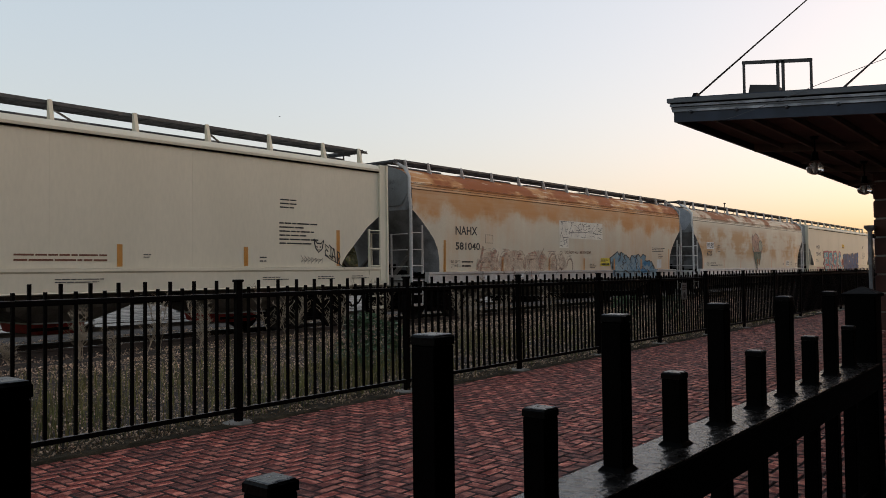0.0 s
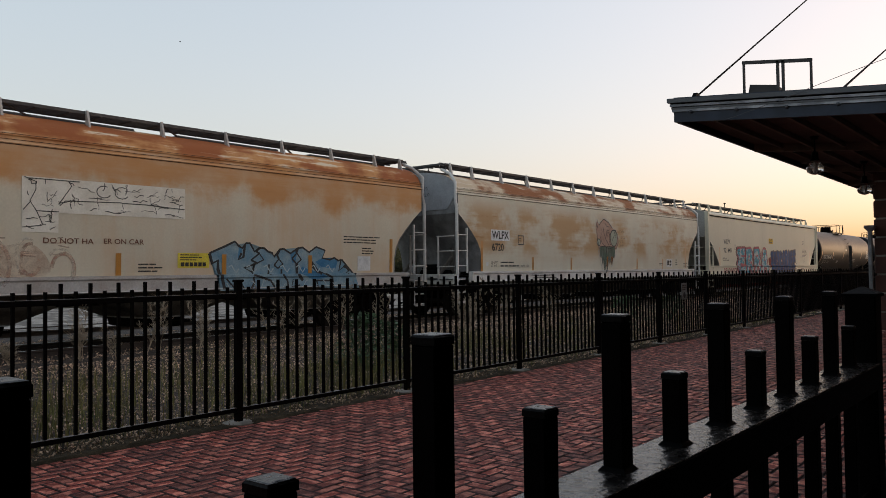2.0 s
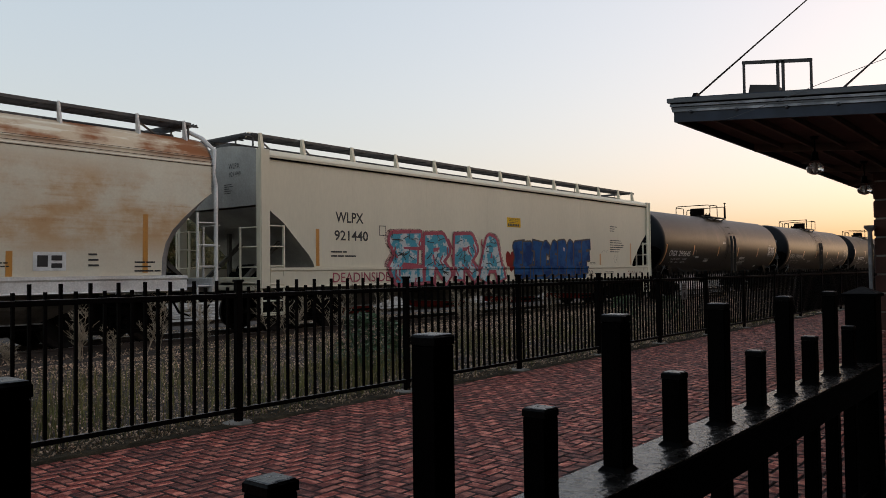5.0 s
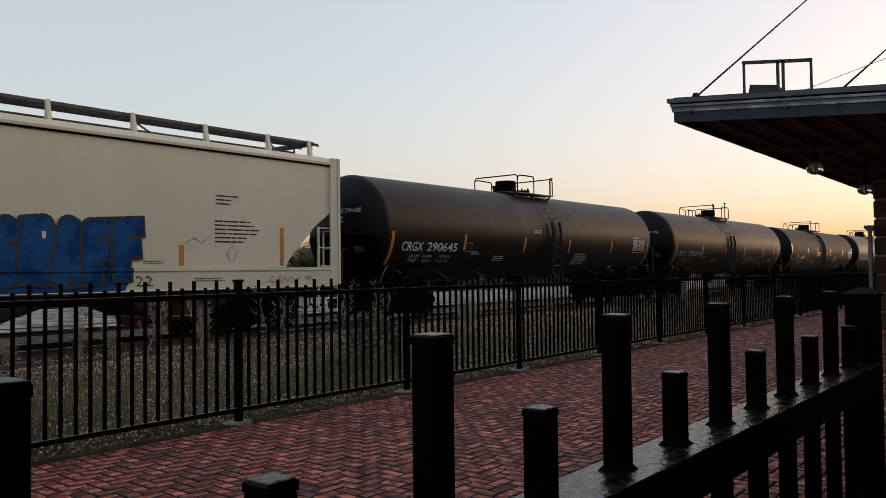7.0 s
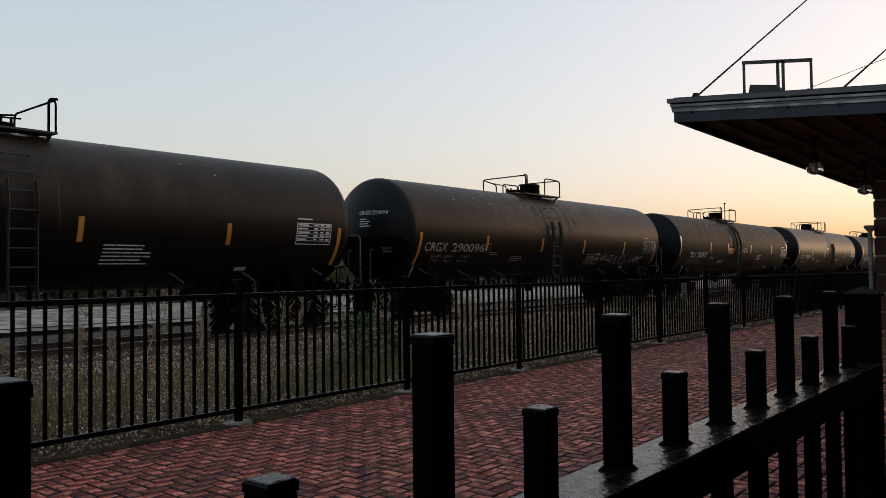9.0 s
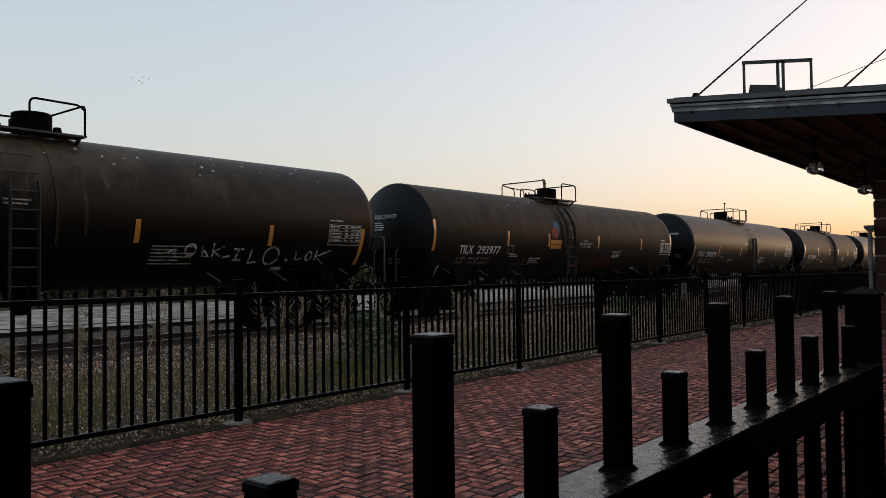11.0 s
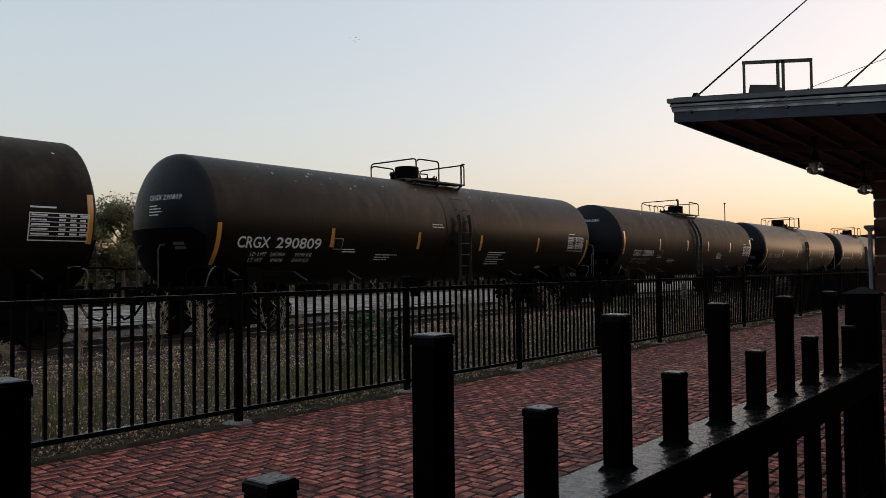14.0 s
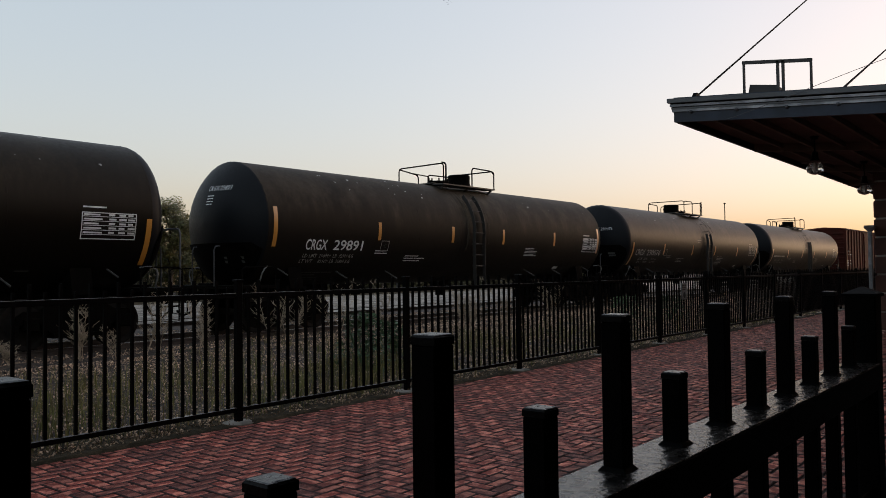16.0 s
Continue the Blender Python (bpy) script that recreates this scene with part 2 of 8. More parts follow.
RAIL_STEEL = paint("rusty_rail_steel", (0.06, 0.04, 0.03), (0.035, 0.025, 0.02), rough=0.7, coarse=5, fine=60)
RAIL_TOP = paint("polished_rail_head", (0.35, 0.34, 0.33), rough=0.3, metal=1.0, coarse=5, fine=60, bump=0.02)
TIE = paint("creosoted_tie_timber", (0.05, 0.038, 0.03), (0.09, 0.075, 0.06), rough=0.9, coarse=4, fine=40, bump=0.6, stretch=(3, 0.5, 3), piece=0.3)
TAN = paint("tan_car_paint", (0.7, 0.63, 0.485), (0.63, 0.57, 0.435), rough=0.6, coarse=0.5, fine=18, mix=0.45, bump=0.015, stretch=(1, 1, 0.3), grain=0.08, spec=0.06)
RUSTY = weathered("rusted_grey_car_paint", (0.65, 0.58, 0.445), (0.54, 0.265, 0.1), (0.29, 0.09, 0.032), drape=(3.0, 0.3, 1.75), roof=0.46, film=1.0, edge=0.85)
GREYRUST = weathered("grey_car_paint_with_rust_blots", (0.68, 0.635, 0.51), (0.48, 0.27, 0.11), (0.25, 0.085, 0.028), blots_at=(1.8, 3.35, 0.44), roof=0.51, film=0.5, edge=0.4)
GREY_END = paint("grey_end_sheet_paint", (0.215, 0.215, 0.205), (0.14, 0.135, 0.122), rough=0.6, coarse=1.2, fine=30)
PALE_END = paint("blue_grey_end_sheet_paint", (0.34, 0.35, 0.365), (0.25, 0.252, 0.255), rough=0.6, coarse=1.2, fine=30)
SLOPE_MOTTLED = paint("mottled_slope_sheet_paint", (0.27, 0.27, 0.265), (0.12, 0.115, 0.11), rough=0.75, coarse=1.2, fine=30, mix=0.7)
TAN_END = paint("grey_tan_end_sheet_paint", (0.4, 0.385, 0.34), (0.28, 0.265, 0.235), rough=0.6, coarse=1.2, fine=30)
GRATING = paint("weathered_grating_steel", (0.09, 0.086, 0.082), (0.05, 0.047, 0.045), rough=0.75, metal=0.0, coarse=5, fine=60)
TANK_SATIN = paint("satin_black_tank_paint", (0.0022, 0.0022, 0.0022), (0.004, 0.0038, 0.0036), rough=0.47, coarse=0.7, fine=14, mix=0.6, bump=0.02, stretch=(1, 1, 0.6), spec=0.23, grain=0.25)
TANK_BLACK = paint("grimy_black_tank_paint", (0.0022, 0.0019, 0.0017), (0.006, 0.005, 0.004), rough=0.6, coarse=0.7, fine=14, mix=0.6, bump=0.03, stretch=(1, 1, 0.6), spec=0.14, grain=0.3)
TANK_DUSTY = paint("dusty_black_tank_paint", (0.0012, 0.001, 0.0008), (0.0028, 0.0022, 0.0016), rough=0.47, coarse=0.8, fine=14, mix=0.7, bump=0.02, stretch=(1, 1, 0.35), spec=0.18, grain=0.3)


def dust_and_skylight(m, tone, amount, low=2.35, seed=0.0, far=0.25):
    """Brown road dust in broad clouds drawn down into runs; its height ramp also paints a tank's sky-lit upper side."""
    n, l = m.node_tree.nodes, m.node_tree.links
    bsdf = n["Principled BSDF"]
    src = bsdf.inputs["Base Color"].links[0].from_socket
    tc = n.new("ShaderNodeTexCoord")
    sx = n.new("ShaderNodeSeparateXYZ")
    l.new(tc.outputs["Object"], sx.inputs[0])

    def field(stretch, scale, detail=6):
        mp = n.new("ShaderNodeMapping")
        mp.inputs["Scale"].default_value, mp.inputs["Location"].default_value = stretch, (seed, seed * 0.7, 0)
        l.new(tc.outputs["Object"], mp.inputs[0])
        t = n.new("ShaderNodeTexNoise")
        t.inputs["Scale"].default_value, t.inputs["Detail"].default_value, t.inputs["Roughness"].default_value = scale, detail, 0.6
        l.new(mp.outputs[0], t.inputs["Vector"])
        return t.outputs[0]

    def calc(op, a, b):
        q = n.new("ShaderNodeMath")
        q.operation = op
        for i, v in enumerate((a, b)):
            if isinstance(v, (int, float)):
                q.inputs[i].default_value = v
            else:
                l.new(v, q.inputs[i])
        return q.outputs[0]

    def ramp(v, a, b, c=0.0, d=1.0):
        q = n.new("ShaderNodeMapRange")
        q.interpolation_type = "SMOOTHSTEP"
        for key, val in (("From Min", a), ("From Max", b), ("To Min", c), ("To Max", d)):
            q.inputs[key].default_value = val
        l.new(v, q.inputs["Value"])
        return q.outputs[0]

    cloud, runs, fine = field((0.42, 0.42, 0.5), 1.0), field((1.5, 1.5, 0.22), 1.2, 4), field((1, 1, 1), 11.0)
    # Rising with height, so the top's sky light is put into the colour.
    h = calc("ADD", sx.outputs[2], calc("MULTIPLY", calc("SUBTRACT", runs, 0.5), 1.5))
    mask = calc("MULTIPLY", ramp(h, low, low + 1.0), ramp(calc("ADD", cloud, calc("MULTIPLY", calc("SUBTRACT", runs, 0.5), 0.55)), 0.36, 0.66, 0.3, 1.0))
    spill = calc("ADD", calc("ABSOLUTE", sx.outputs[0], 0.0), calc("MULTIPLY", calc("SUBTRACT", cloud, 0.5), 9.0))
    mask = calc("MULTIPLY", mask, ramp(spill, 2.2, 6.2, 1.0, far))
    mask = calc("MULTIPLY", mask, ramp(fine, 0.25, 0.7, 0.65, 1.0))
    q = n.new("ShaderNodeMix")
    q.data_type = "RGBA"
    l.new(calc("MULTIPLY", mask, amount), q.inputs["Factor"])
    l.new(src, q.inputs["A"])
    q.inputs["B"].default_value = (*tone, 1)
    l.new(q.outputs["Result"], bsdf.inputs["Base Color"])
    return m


dust_and_skylight(TANK_SATIN, (0.062, 0.05, 0.038), 0.85, 2.5, 1.0, 0.12)
dust_and_skylight(TANK_BLACK, (0.078, 0.06, 0.042), 0.9, 2.6, 3.0, 0.6)
dust_and_skylight(TANK_DUSTY, (0.072, 0.053, 0.034), 0.9, 2.65, 7.0, 0.35)
for m_, amount in ((TANK_SATIN, 0.04), (TANK_BLACK, 0.03), (TANK_DUSTY, 0.02)):
    b_ = m_.node_tree.nodes["Principled BSDF"]
    b_.inputs["Sheen Weight"].default_value, b_.inputs["Sheen Roughness"].default_value = amount, 0.4
    b_.inputs["Specular Tint"].default_value = (1.0, 0.86, 0.7, 1)
    b_.inputs["Sheen Tint"].default_value = (0.85, 0.75, 0.62, 1)
# Blue-black holds the head's shade, as it faces the dim side of the sky.
TANK_HEAD = paint("shaded_tank_head_paint", (0.0035, 0.0042, 0.0056), (0.006, 0.0066, 0.0078), rough=0.5, coarse=0.9, fine=14, mix=0.5, bump=0.02, spec=0.14, grain=0.2)
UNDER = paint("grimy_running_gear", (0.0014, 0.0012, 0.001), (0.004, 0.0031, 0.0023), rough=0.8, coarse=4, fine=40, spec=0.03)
WHEEL = paint("worn_wheel_steel", (0.014, 0.011, 0.009), (0.008, 0.0065, 0.005), rough=0.7, metal=0.0, spec=0.1, coarse=5, fine=40)
YELLOW = paint("yellow_reflective_sheeting", (0.52, 0.215, 0.02), (0.45, 0.19, 0.02), rough=0.4, coarse=6, fine=80, bump=0.02)
for key_, val_ in (("Coat Weight", 1.0), ("Coat Roughness", 0.28), ("Coat IOR", 1.65)):
    YELLOW.node_tree.nodes["Principled BSDF"].inputs[key_].default_value = val_
BOX_BROWN = paint("boxcar_brown_paint", (0.06, 0.012, 0.008), (0.035, 0.009, 0.006), rough=0.75, coarse=1.2, fine=20, spec=0.1)
WHITE_INK = paint("white_stencil_paint", (0.72, 0.72, 0.7), rough=0.6, coarse=5, fine=40, bump=0)
DULL_INK = paint("dusty_white_stencil_paint", (0.5, 0.49, 0.46), (0.22, 0.21, 0.19), rough=0.65, coarse=6, fine=60, bump=0, mix=0.7)
DARK_INK = paint("black_stencil_paint", (0.02, 0.02, 0.02), rough=0.6, coarse=5, fine=40, bump=0)
CANOPY_GREY = paint("blue_grey_fascia_metal", (0.017, 0.027, 0.048), (0.008, 0.014, 0.027), rough=0.45, coarse=2.5, fine=40, bump=0.08, mix=0.8, spec=0.3)
FASCIA_TOP = paint("grey_moulding_paint", (0.075, 0.08, 0.088), (0.05, 0.054, 0.06), rough=0.5, coarse=2, fine=40)
FASCIA_PALE = paint("pale_grey_moulding_paint", (0.4, 0.41, 0.43), (0.16, 0.17, 0.185), rough=0.5, coarse=2.5, fine=40, mix=0.8)
SOFFIT = paint("dark_soffit_boards", (0.1, 0.07, 0.054), (0.065, 0.046, 0.036), rough=0.8, coarse=2, fine=40)
DEPOT_BRICK = paint("dark_red_depot_brick", (0.1, 0.045, 0.035), (0.07, 0.035, 0.03), rough=0.85, coarse=4, fine=50, bump=0.4, piece=0.2)
MORTAR = paint("pale_mortar", (0.35, 0.34, 0.32), rough=0.9, coarse=4, fine=60)
LAMP_GLASS = glass("clear_lamp_globe")
LEAF = paint("tree_leaves", (0.05, 0.062, 0.014), (0.12, 0.095, 0.022), rough=0.6, coarse=2, fine=20, piece=0.4, bump=0)
BARK = paint("tree_bark", (0.07, 0.055, 0.04), rough=0.9, coarse=5, fine=40, bump=0.5)
DRY_STALK = paint("dry_weed_stalks", (0.42, 0.33, 0.23), (0.24, 0.18, 0.12), rough=0.8, coarse=6, fine=40, bump=0)
GRASS = paint("grey_green_grass", (0.2, 0.15, 0.045), (0.085, 0.095, 0.02), rough=0.8, coarse=1, fine=20, piece=0.4, bump=0)

# ---- the ground, path and tracks ----
FENCE_Y, RAIL_Z, TRACK_Y = 6.4, 0.1, 15.62
PATH_EDGE = 6.34

s = Shape().add([(-1500, PATH_EDGE, -0.02), (2500, PATH_EDGE, -0.02), (2500, 1500, -0.02), (-1500, 1500, -0.02)], [(0, 1, 2, 3)])
s.add([(-1500, -1500, -0.06), (2500, -1500, -0.06), (2500, PATH_EDGE, -0.06), (-1500, PATH_EDGE, -0.06)], [(0, 1, 2, 3)])
solid("ground", s, GRAVEL, "grey gravel and dry dirt beside the railway", kind="structure")


def strip(name, x0, x1, y0, y1, z, dz, step, material, label, seed, edge=0.0):
    """A strip of uneven ground."""
    rng = random.Random(seed)
    nx, ny = max(2, int((x1 - x0) / step)), max(2, int((y1 - y0) / step))
    sh = Shape()
    pts = [(x0 + (x1 - x0) * i / nx, y0 + (y1 - y0) * j / ny) for i in range(nx + 1) for j in range(ny + 1)]
    sh.add([(x, y, z - (edge if y < y0 + 0.01 else 0.0) + dz * noise.noise((x * 1.7, y * 1.7, seed)) + rng.uniform(-0.2, 0.2) * dz) for x, y in pts],
           [(i * (ny + 1) + j, (i + 1) * (ny + 1) + j, (i + 1) * (ny + 1) + j + 1, i * (ny + 1) + j + 1) for i in range(nx) for j in range(ny)])
    return solid(name, sh, material, label, kind="structure", smooth=80)


strip("ground_bed", -8, 90, 6.9, 13.6, 0.0, 0.05, 0.4, GRAVEL, "loose grey gravel between fence and track", 3)
strip("ground_verge", -8, 90, PATH_EDGE - 0.15, 6.9, 0.01, 0.03, 0.08, DIRT, "strip of dirt and litter under the fence", 5, 0.06)
s = Shape()
s.prism_x([(12.9, -0.02), (14.2, -0.09 + 0.06), (17.0, -0.03), (18.4, -0.02), (18.4, -0.3), (12.9, -0.3)], -60, 320)
solid("ballast_bed", s, GRAVEL, "ballast bed of crushed grey stone", kind="structure")
solid("service_road", Shape().box(-80, 400, 20.3, 34.0, -0.3, 0.075), PALE_GRAVEL, "pale crushed-stone service road beyond the track", kind="structure")

strip("ground_scrub", -80, 320, 33.95, 52, 0.05, 0.12, 1.5, SCRUB, "dark scrubby ground beyond the service road", 9)

RAIL_PROFILE = [(-0.075, -0.17), (0.075, -0.17), (0.075, -0.155), (0.012, -0.135), (0.012, -0.045), (0.036, -0.03), (0.036, -0.004),
                (0.028, 0.0), (-0.028, 0.0), (-0.036, -0.004), (-0.036, -0.03), (-0.012, -0.045), (-0.012, -0.135), (-0.075, -0.155)]
tie_me = Shape().box(-0.115, 0.115, -1.3, 1.3, -0.15, 0.0, 0.012).mesh("tie", TIE)


def railway(yc, zt, label, ties):
    """Two rails on ties; zt is the height of the running surface."""
    tr_ = thing("railway_track", label, "railway track", kind="structure")
    for y in (yc - 0.7525, yc + 0.7525):
        r_ = part("rail", Shape().prism_x([(a + y, b + zt) for a, b in RAIL_PROFILE], -60, 320), RAIL_STEEL, tr_, "rust-brown steel rail")
        part("rail_head", Shape().box(-60, 320, y - 0.026, y + 0.026, zt, zt + 0.003), RAIL_TOP, r_, "shiny worn running surface")
    for i in range(ties):
        part("tie", tie_me, TIE, tr_, at=pose(-8 + 0.55 * i + 0.03 * math.sin(i * 7.1), yc + 0.04 * math.sin(i * 3.3), zt - 0.165, 0, 0, 1.2 * math.sin(i * 5.7)))


railway(TRACK_Y, RAIL_Z, "rusty steel rails on dark timber ties in ballast", 200)
railway(20.95, 0.1, "second line of rusty rails half sunk in crushed stone", 0)
solid("ballast_bed_far", Shape().box(-60, 320, 18.9, 20.3, -0.2, -0.03), GRAVEL, "ballast bed of crushed grey stone", kind="structure")

# ---- the far fence: black pickets, tall and short in turn ----
POST_X, PANEL = 4.66, 2.45
PICKETS = 19


def fence_panel(fine):
    p = thing("picket_fence", "black metal picket fence section with tall and short pickets", "fence", "fence sections along the track")
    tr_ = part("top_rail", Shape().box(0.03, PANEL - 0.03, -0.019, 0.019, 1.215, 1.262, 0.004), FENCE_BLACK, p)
    # Thin pale strips paint the glint along each rail's top.
    part("rail_sheen", Shape().box(0.03, PANEL - 0.03, -0.018, 0.018, 1.262, 1.2645), FENCE_GLINT, tr_, "upper face painted pale as sky glint")
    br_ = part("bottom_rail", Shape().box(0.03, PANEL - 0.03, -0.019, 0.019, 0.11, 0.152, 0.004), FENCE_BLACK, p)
    part("rail_sheen", Shape().box(0.03, PANEL - 0.03, -0.018, 0.018, 0.152, 0.1545), FENCE_GLINT, br_, "upper face painted pale as sky glint")
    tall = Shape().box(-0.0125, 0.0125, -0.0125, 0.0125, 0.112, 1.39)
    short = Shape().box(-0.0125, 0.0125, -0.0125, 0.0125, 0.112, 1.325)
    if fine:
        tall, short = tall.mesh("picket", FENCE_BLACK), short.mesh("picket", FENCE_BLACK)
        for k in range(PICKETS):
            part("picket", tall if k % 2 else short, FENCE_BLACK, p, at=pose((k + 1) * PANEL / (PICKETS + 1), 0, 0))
    else:
        sh = Shape()
        for k in range(PICKETS):
            x = (k + 1) * PANEL / (PICKETS + 1)
            sh.box(x - 0.0125, x + 0.0125, -0.0125, 0.0125, 0.112, 1.39 if k % 2 else 1.325)
        tagged(part("pickets", sh, FENCE_BLACK, p), kind="stuff")
    return p


def fence_post():
    p = thing("fence_post", "square black metal fence post with a flat flared cap", "fence post", "fence posts along the track")
    part("shaft", Shape().box(-0.032, 0.032, -0.032, 0.032, -0.1, 1.375, 0.004), FENCE_BLACK, p)
    part("cap", Shape().box(-0.042, 0.042, -0.042, 0.042, 1.372, 1.398, 0.006), FENCE_BLACK, p)
    part("footing", Shape().tube([(0, 0, -0.1), (0, 0, 0.012), (0, 0, 0.022)], [0.16, 0.155, 0.12], 14), PALE_GRAVEL, p, "pale concrete footing")
    return p


fine_panel, far_panel, post0 = fence_panel(True), fence_panel(False), fence_post()
made_fine = made_far = False
for k in range(-3, 32):
    x = POST_X + PANEL * k
    m = pose(x, FENCE_Y, 0)
    if k == -3:
        fine_panel.matrix_basis, post0.matrix_basis = m, m
        continue
    if k < 12:
        copy_thing(fine_panel, m)
    elif not made_far:
        far_panel.matrix_basis, made_far = m, True
    else:
        copy_thing(far_panel, m)
    copy_thing(post0, m)

# ---- the near railing: heavy tubes through a flat top rail ----
NY, NS = 1.03, 0.4035
NX0 = 1.223
RAIL_TOP_Z = 0.886
rail = thing("patio_railing", "heavy black steel railing with square tubes rising through a flat rail", "railing")
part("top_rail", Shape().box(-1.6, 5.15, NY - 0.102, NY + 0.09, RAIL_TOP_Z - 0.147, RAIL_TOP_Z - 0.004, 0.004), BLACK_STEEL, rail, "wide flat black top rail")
part("rail_sheen", Shape().box(-1.6, 5.15, NY - 0.1, NY + 0.088, RAIL_TOP_Z - 0.004, RAIL_TOP_Z, 0.0015), RAIL_CAP, rail, "worn upper face of the rail, painted paler for sky sheen")
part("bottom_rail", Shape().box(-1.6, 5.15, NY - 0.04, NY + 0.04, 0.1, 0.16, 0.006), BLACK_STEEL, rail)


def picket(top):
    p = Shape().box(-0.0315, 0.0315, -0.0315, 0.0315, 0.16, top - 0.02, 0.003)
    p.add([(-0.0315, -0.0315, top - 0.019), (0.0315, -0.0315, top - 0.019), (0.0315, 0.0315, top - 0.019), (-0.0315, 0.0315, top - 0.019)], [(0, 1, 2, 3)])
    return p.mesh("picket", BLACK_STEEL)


def cap(top):
    a, b = 0.0322, 0.0285
    sh = Shape().loft([[(q * a, w * a, top - 0.0192) for q, w in ((-1, -1), (1, -1), (1, 1), (-1, 1))],
                       [(q * a, w * a, top - 0.004) for q, w in ((-1, -1), (1, -1), (1, 1), (-1, 1))],
                       [(q * b, w * b, top) for q, w in ((-1, -1), (1, -1), (1, 1), (-1, 1))]], True, True)
    return sh.mesh("cap", CAP_BLACK)


weld_me = Shape().loft([[(q * 0.044, w * 0.044, RAIL_TOP_Z - 0.002) for q, w in ((-1, -1), (1, -1), (1, 1), (-1, 1))],
                        [(q * 0.033, w * 0.033, RAIL_TOP_Z + 0.012) for q, w in ((-1, -1), (1, -1), (1, 1), (-1, 1))]]).mesh("weld", BLACK_STEEL)
TALL_Z, SHORT_Z = 1.322, 1.117
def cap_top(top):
    """The scuffed upper face of a cap, in a paler colour for the sky light on it."""
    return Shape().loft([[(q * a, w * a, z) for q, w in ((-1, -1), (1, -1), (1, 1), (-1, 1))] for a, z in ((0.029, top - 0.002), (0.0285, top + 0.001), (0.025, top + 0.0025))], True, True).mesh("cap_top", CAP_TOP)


ttop, stop_ = cap_top(TALL_Z), cap_top(SHORT_Z)
tall_me, short_me, tcap, scap = picket(TALL_Z), picket(SHORT_Z), cap(TALL_Z), cap(SHORT_Z)
for k in range(-6, 10):
    at = pose(NX0 + NS * k - {-1: 0.008, -2: 0.022}.get(k, 0.0), NY, 0)
    pk = part("picket", short_me if k % 2 else tall_me, BLACK_STEEL, rail, at=at)
    part("cap", scap if k % 2 else tcap, BLACK_STEEL, pk)
    part("cap_top", stop_ if k % 2 else ttop, CAP_TOP, pk, "scuffed upper face of the cap, painted paler as sky-lit")
    part("weld", weld_me, BLACK_STEEL, pk)
post = thing("railing_post", "thick square black steel post with a pyramid cap", "post", at=pose(5.24, NY, 0))
part("shaft", Shape().box(-0.083, 0.083, -0.083, 0.083, -0.06, 1.275, 0.006), BLACK_STEEL, post)
part("cap", Shape().loft([[(q * a, w * a, z) for q, w in ((-1, -1), (1, -1), (1, 1), (-1, 1))] for a, z in ((0.097, 1.272), (0.097, 1.29), (0.008, 1.33))], True, True), BLACK_STEEL, post, "low pyramid cap")

# ---- the depot: suspended canopy, brick pier and wall ----
CX, CY = 10.95, 4.56


def rz(y):
    """Fall of the canopy towards the building."""
    return -0.088 * (CY - y)


JOIST = paint("weathered_joist_paint", (0.17, 0.13, 0.105), (0.12, 0.095, 0.075), rough=0.8, coarse=2, fine=40)
canopy = thing("canopy", "flat suspended depot canopy with blue-grey fascia and dark soffit", "canopy")
def sloped(y0, y1, za, zb, x0, x1):
    sh = Shape().prism_x([(y1, za + rz(y1)), (y0, za + rz(y0)), (y0, zb + rz(y0)), (y1, zb + rz(y1))], x0, x1)
    sh.v = [(x, y, z - 0.007 * (x - CX)) for x, y, z in sh.v]
    return sh
ZS = 3.59
part("soffit", sloped(-2.0, CY - 0.06, ZS + 0.1, ZS + 0.14, CX + 0.06, 70), SOFFIT, canopy, "dark boarded soffit")
part("roof_deck", sloped(-2.0, CY, ZS + 0.335, ZS + 0.36, CX, 70), CANOPY_GREY, canopy)
for x0, x1, y0, y1 in ((CX, CX + 0.06, -2.0, CY), (CX + 0.06, 70, CY - 0.06, CY)):
    part("fascia", sloped(y0, y1, ZS, ZS + 0.146, x0, x1), CANOPY_GREY, canopy, "plain blue-grey fascia board")
for k, (za, zb, o) in enumerate(((0.146, 0.184, 0.022), (0.184, 0.208, 0.03), (0.208, 0.219, 0.016), (0.219, 0.252, 0.045), (0.252, 0.272, 0.03), (0.272, 0.335, 0.075))):
    mt = (FASCIA_PALE, FASCIA_TOP, UNDER, FASCIA_PALE, UNDER, FASCIA_TOP)[k]
    part("moulding", sloped(-2.0, CY + o, ZS + za, ZS + zb, CX - o, CX + 0.06), mt, canopy)
    part("moulding", sloped(CY - 0.06, CY + o, ZS + za, ZS + zb, CX + 0.06, 70), mt, canopy)
for k in range(11):
    y = CY - 0.5 - 0.5 * k
    part("joist", sloped(y - 0.05, y, ZS + 0.02, ZS + 0.1, CX + 0.06, 70), JOIST, canopy)
for k in range(12):
    x = CX + 3.4 + k * 3.6
    part("beam", sloped(-2.0, CY - 0.06, ZS - 0.03, ZS + 0.1, x, x + 0.1), JOIST, canopy)

pier = thing("brick_pier", "dark red brick pier with deep rusticated joints", "pier", kind="structure")
PX, PY = 18.9, 3.46
for k in range(9):
    z0 = 0.1 + k * 0.4
    part("course", Shape().box(PX, PX + 1.2, PY - 1.2, PY, z0, z0 + 0.36, 0.015), DEPOT_BRICK, pier)
    part("joint", Shape().box(PX + 0.03, PX + 1.17, PY - 1.17, PY - 0.03, z0 + 0.36, z0 + 0.4), MORTAR, pier)
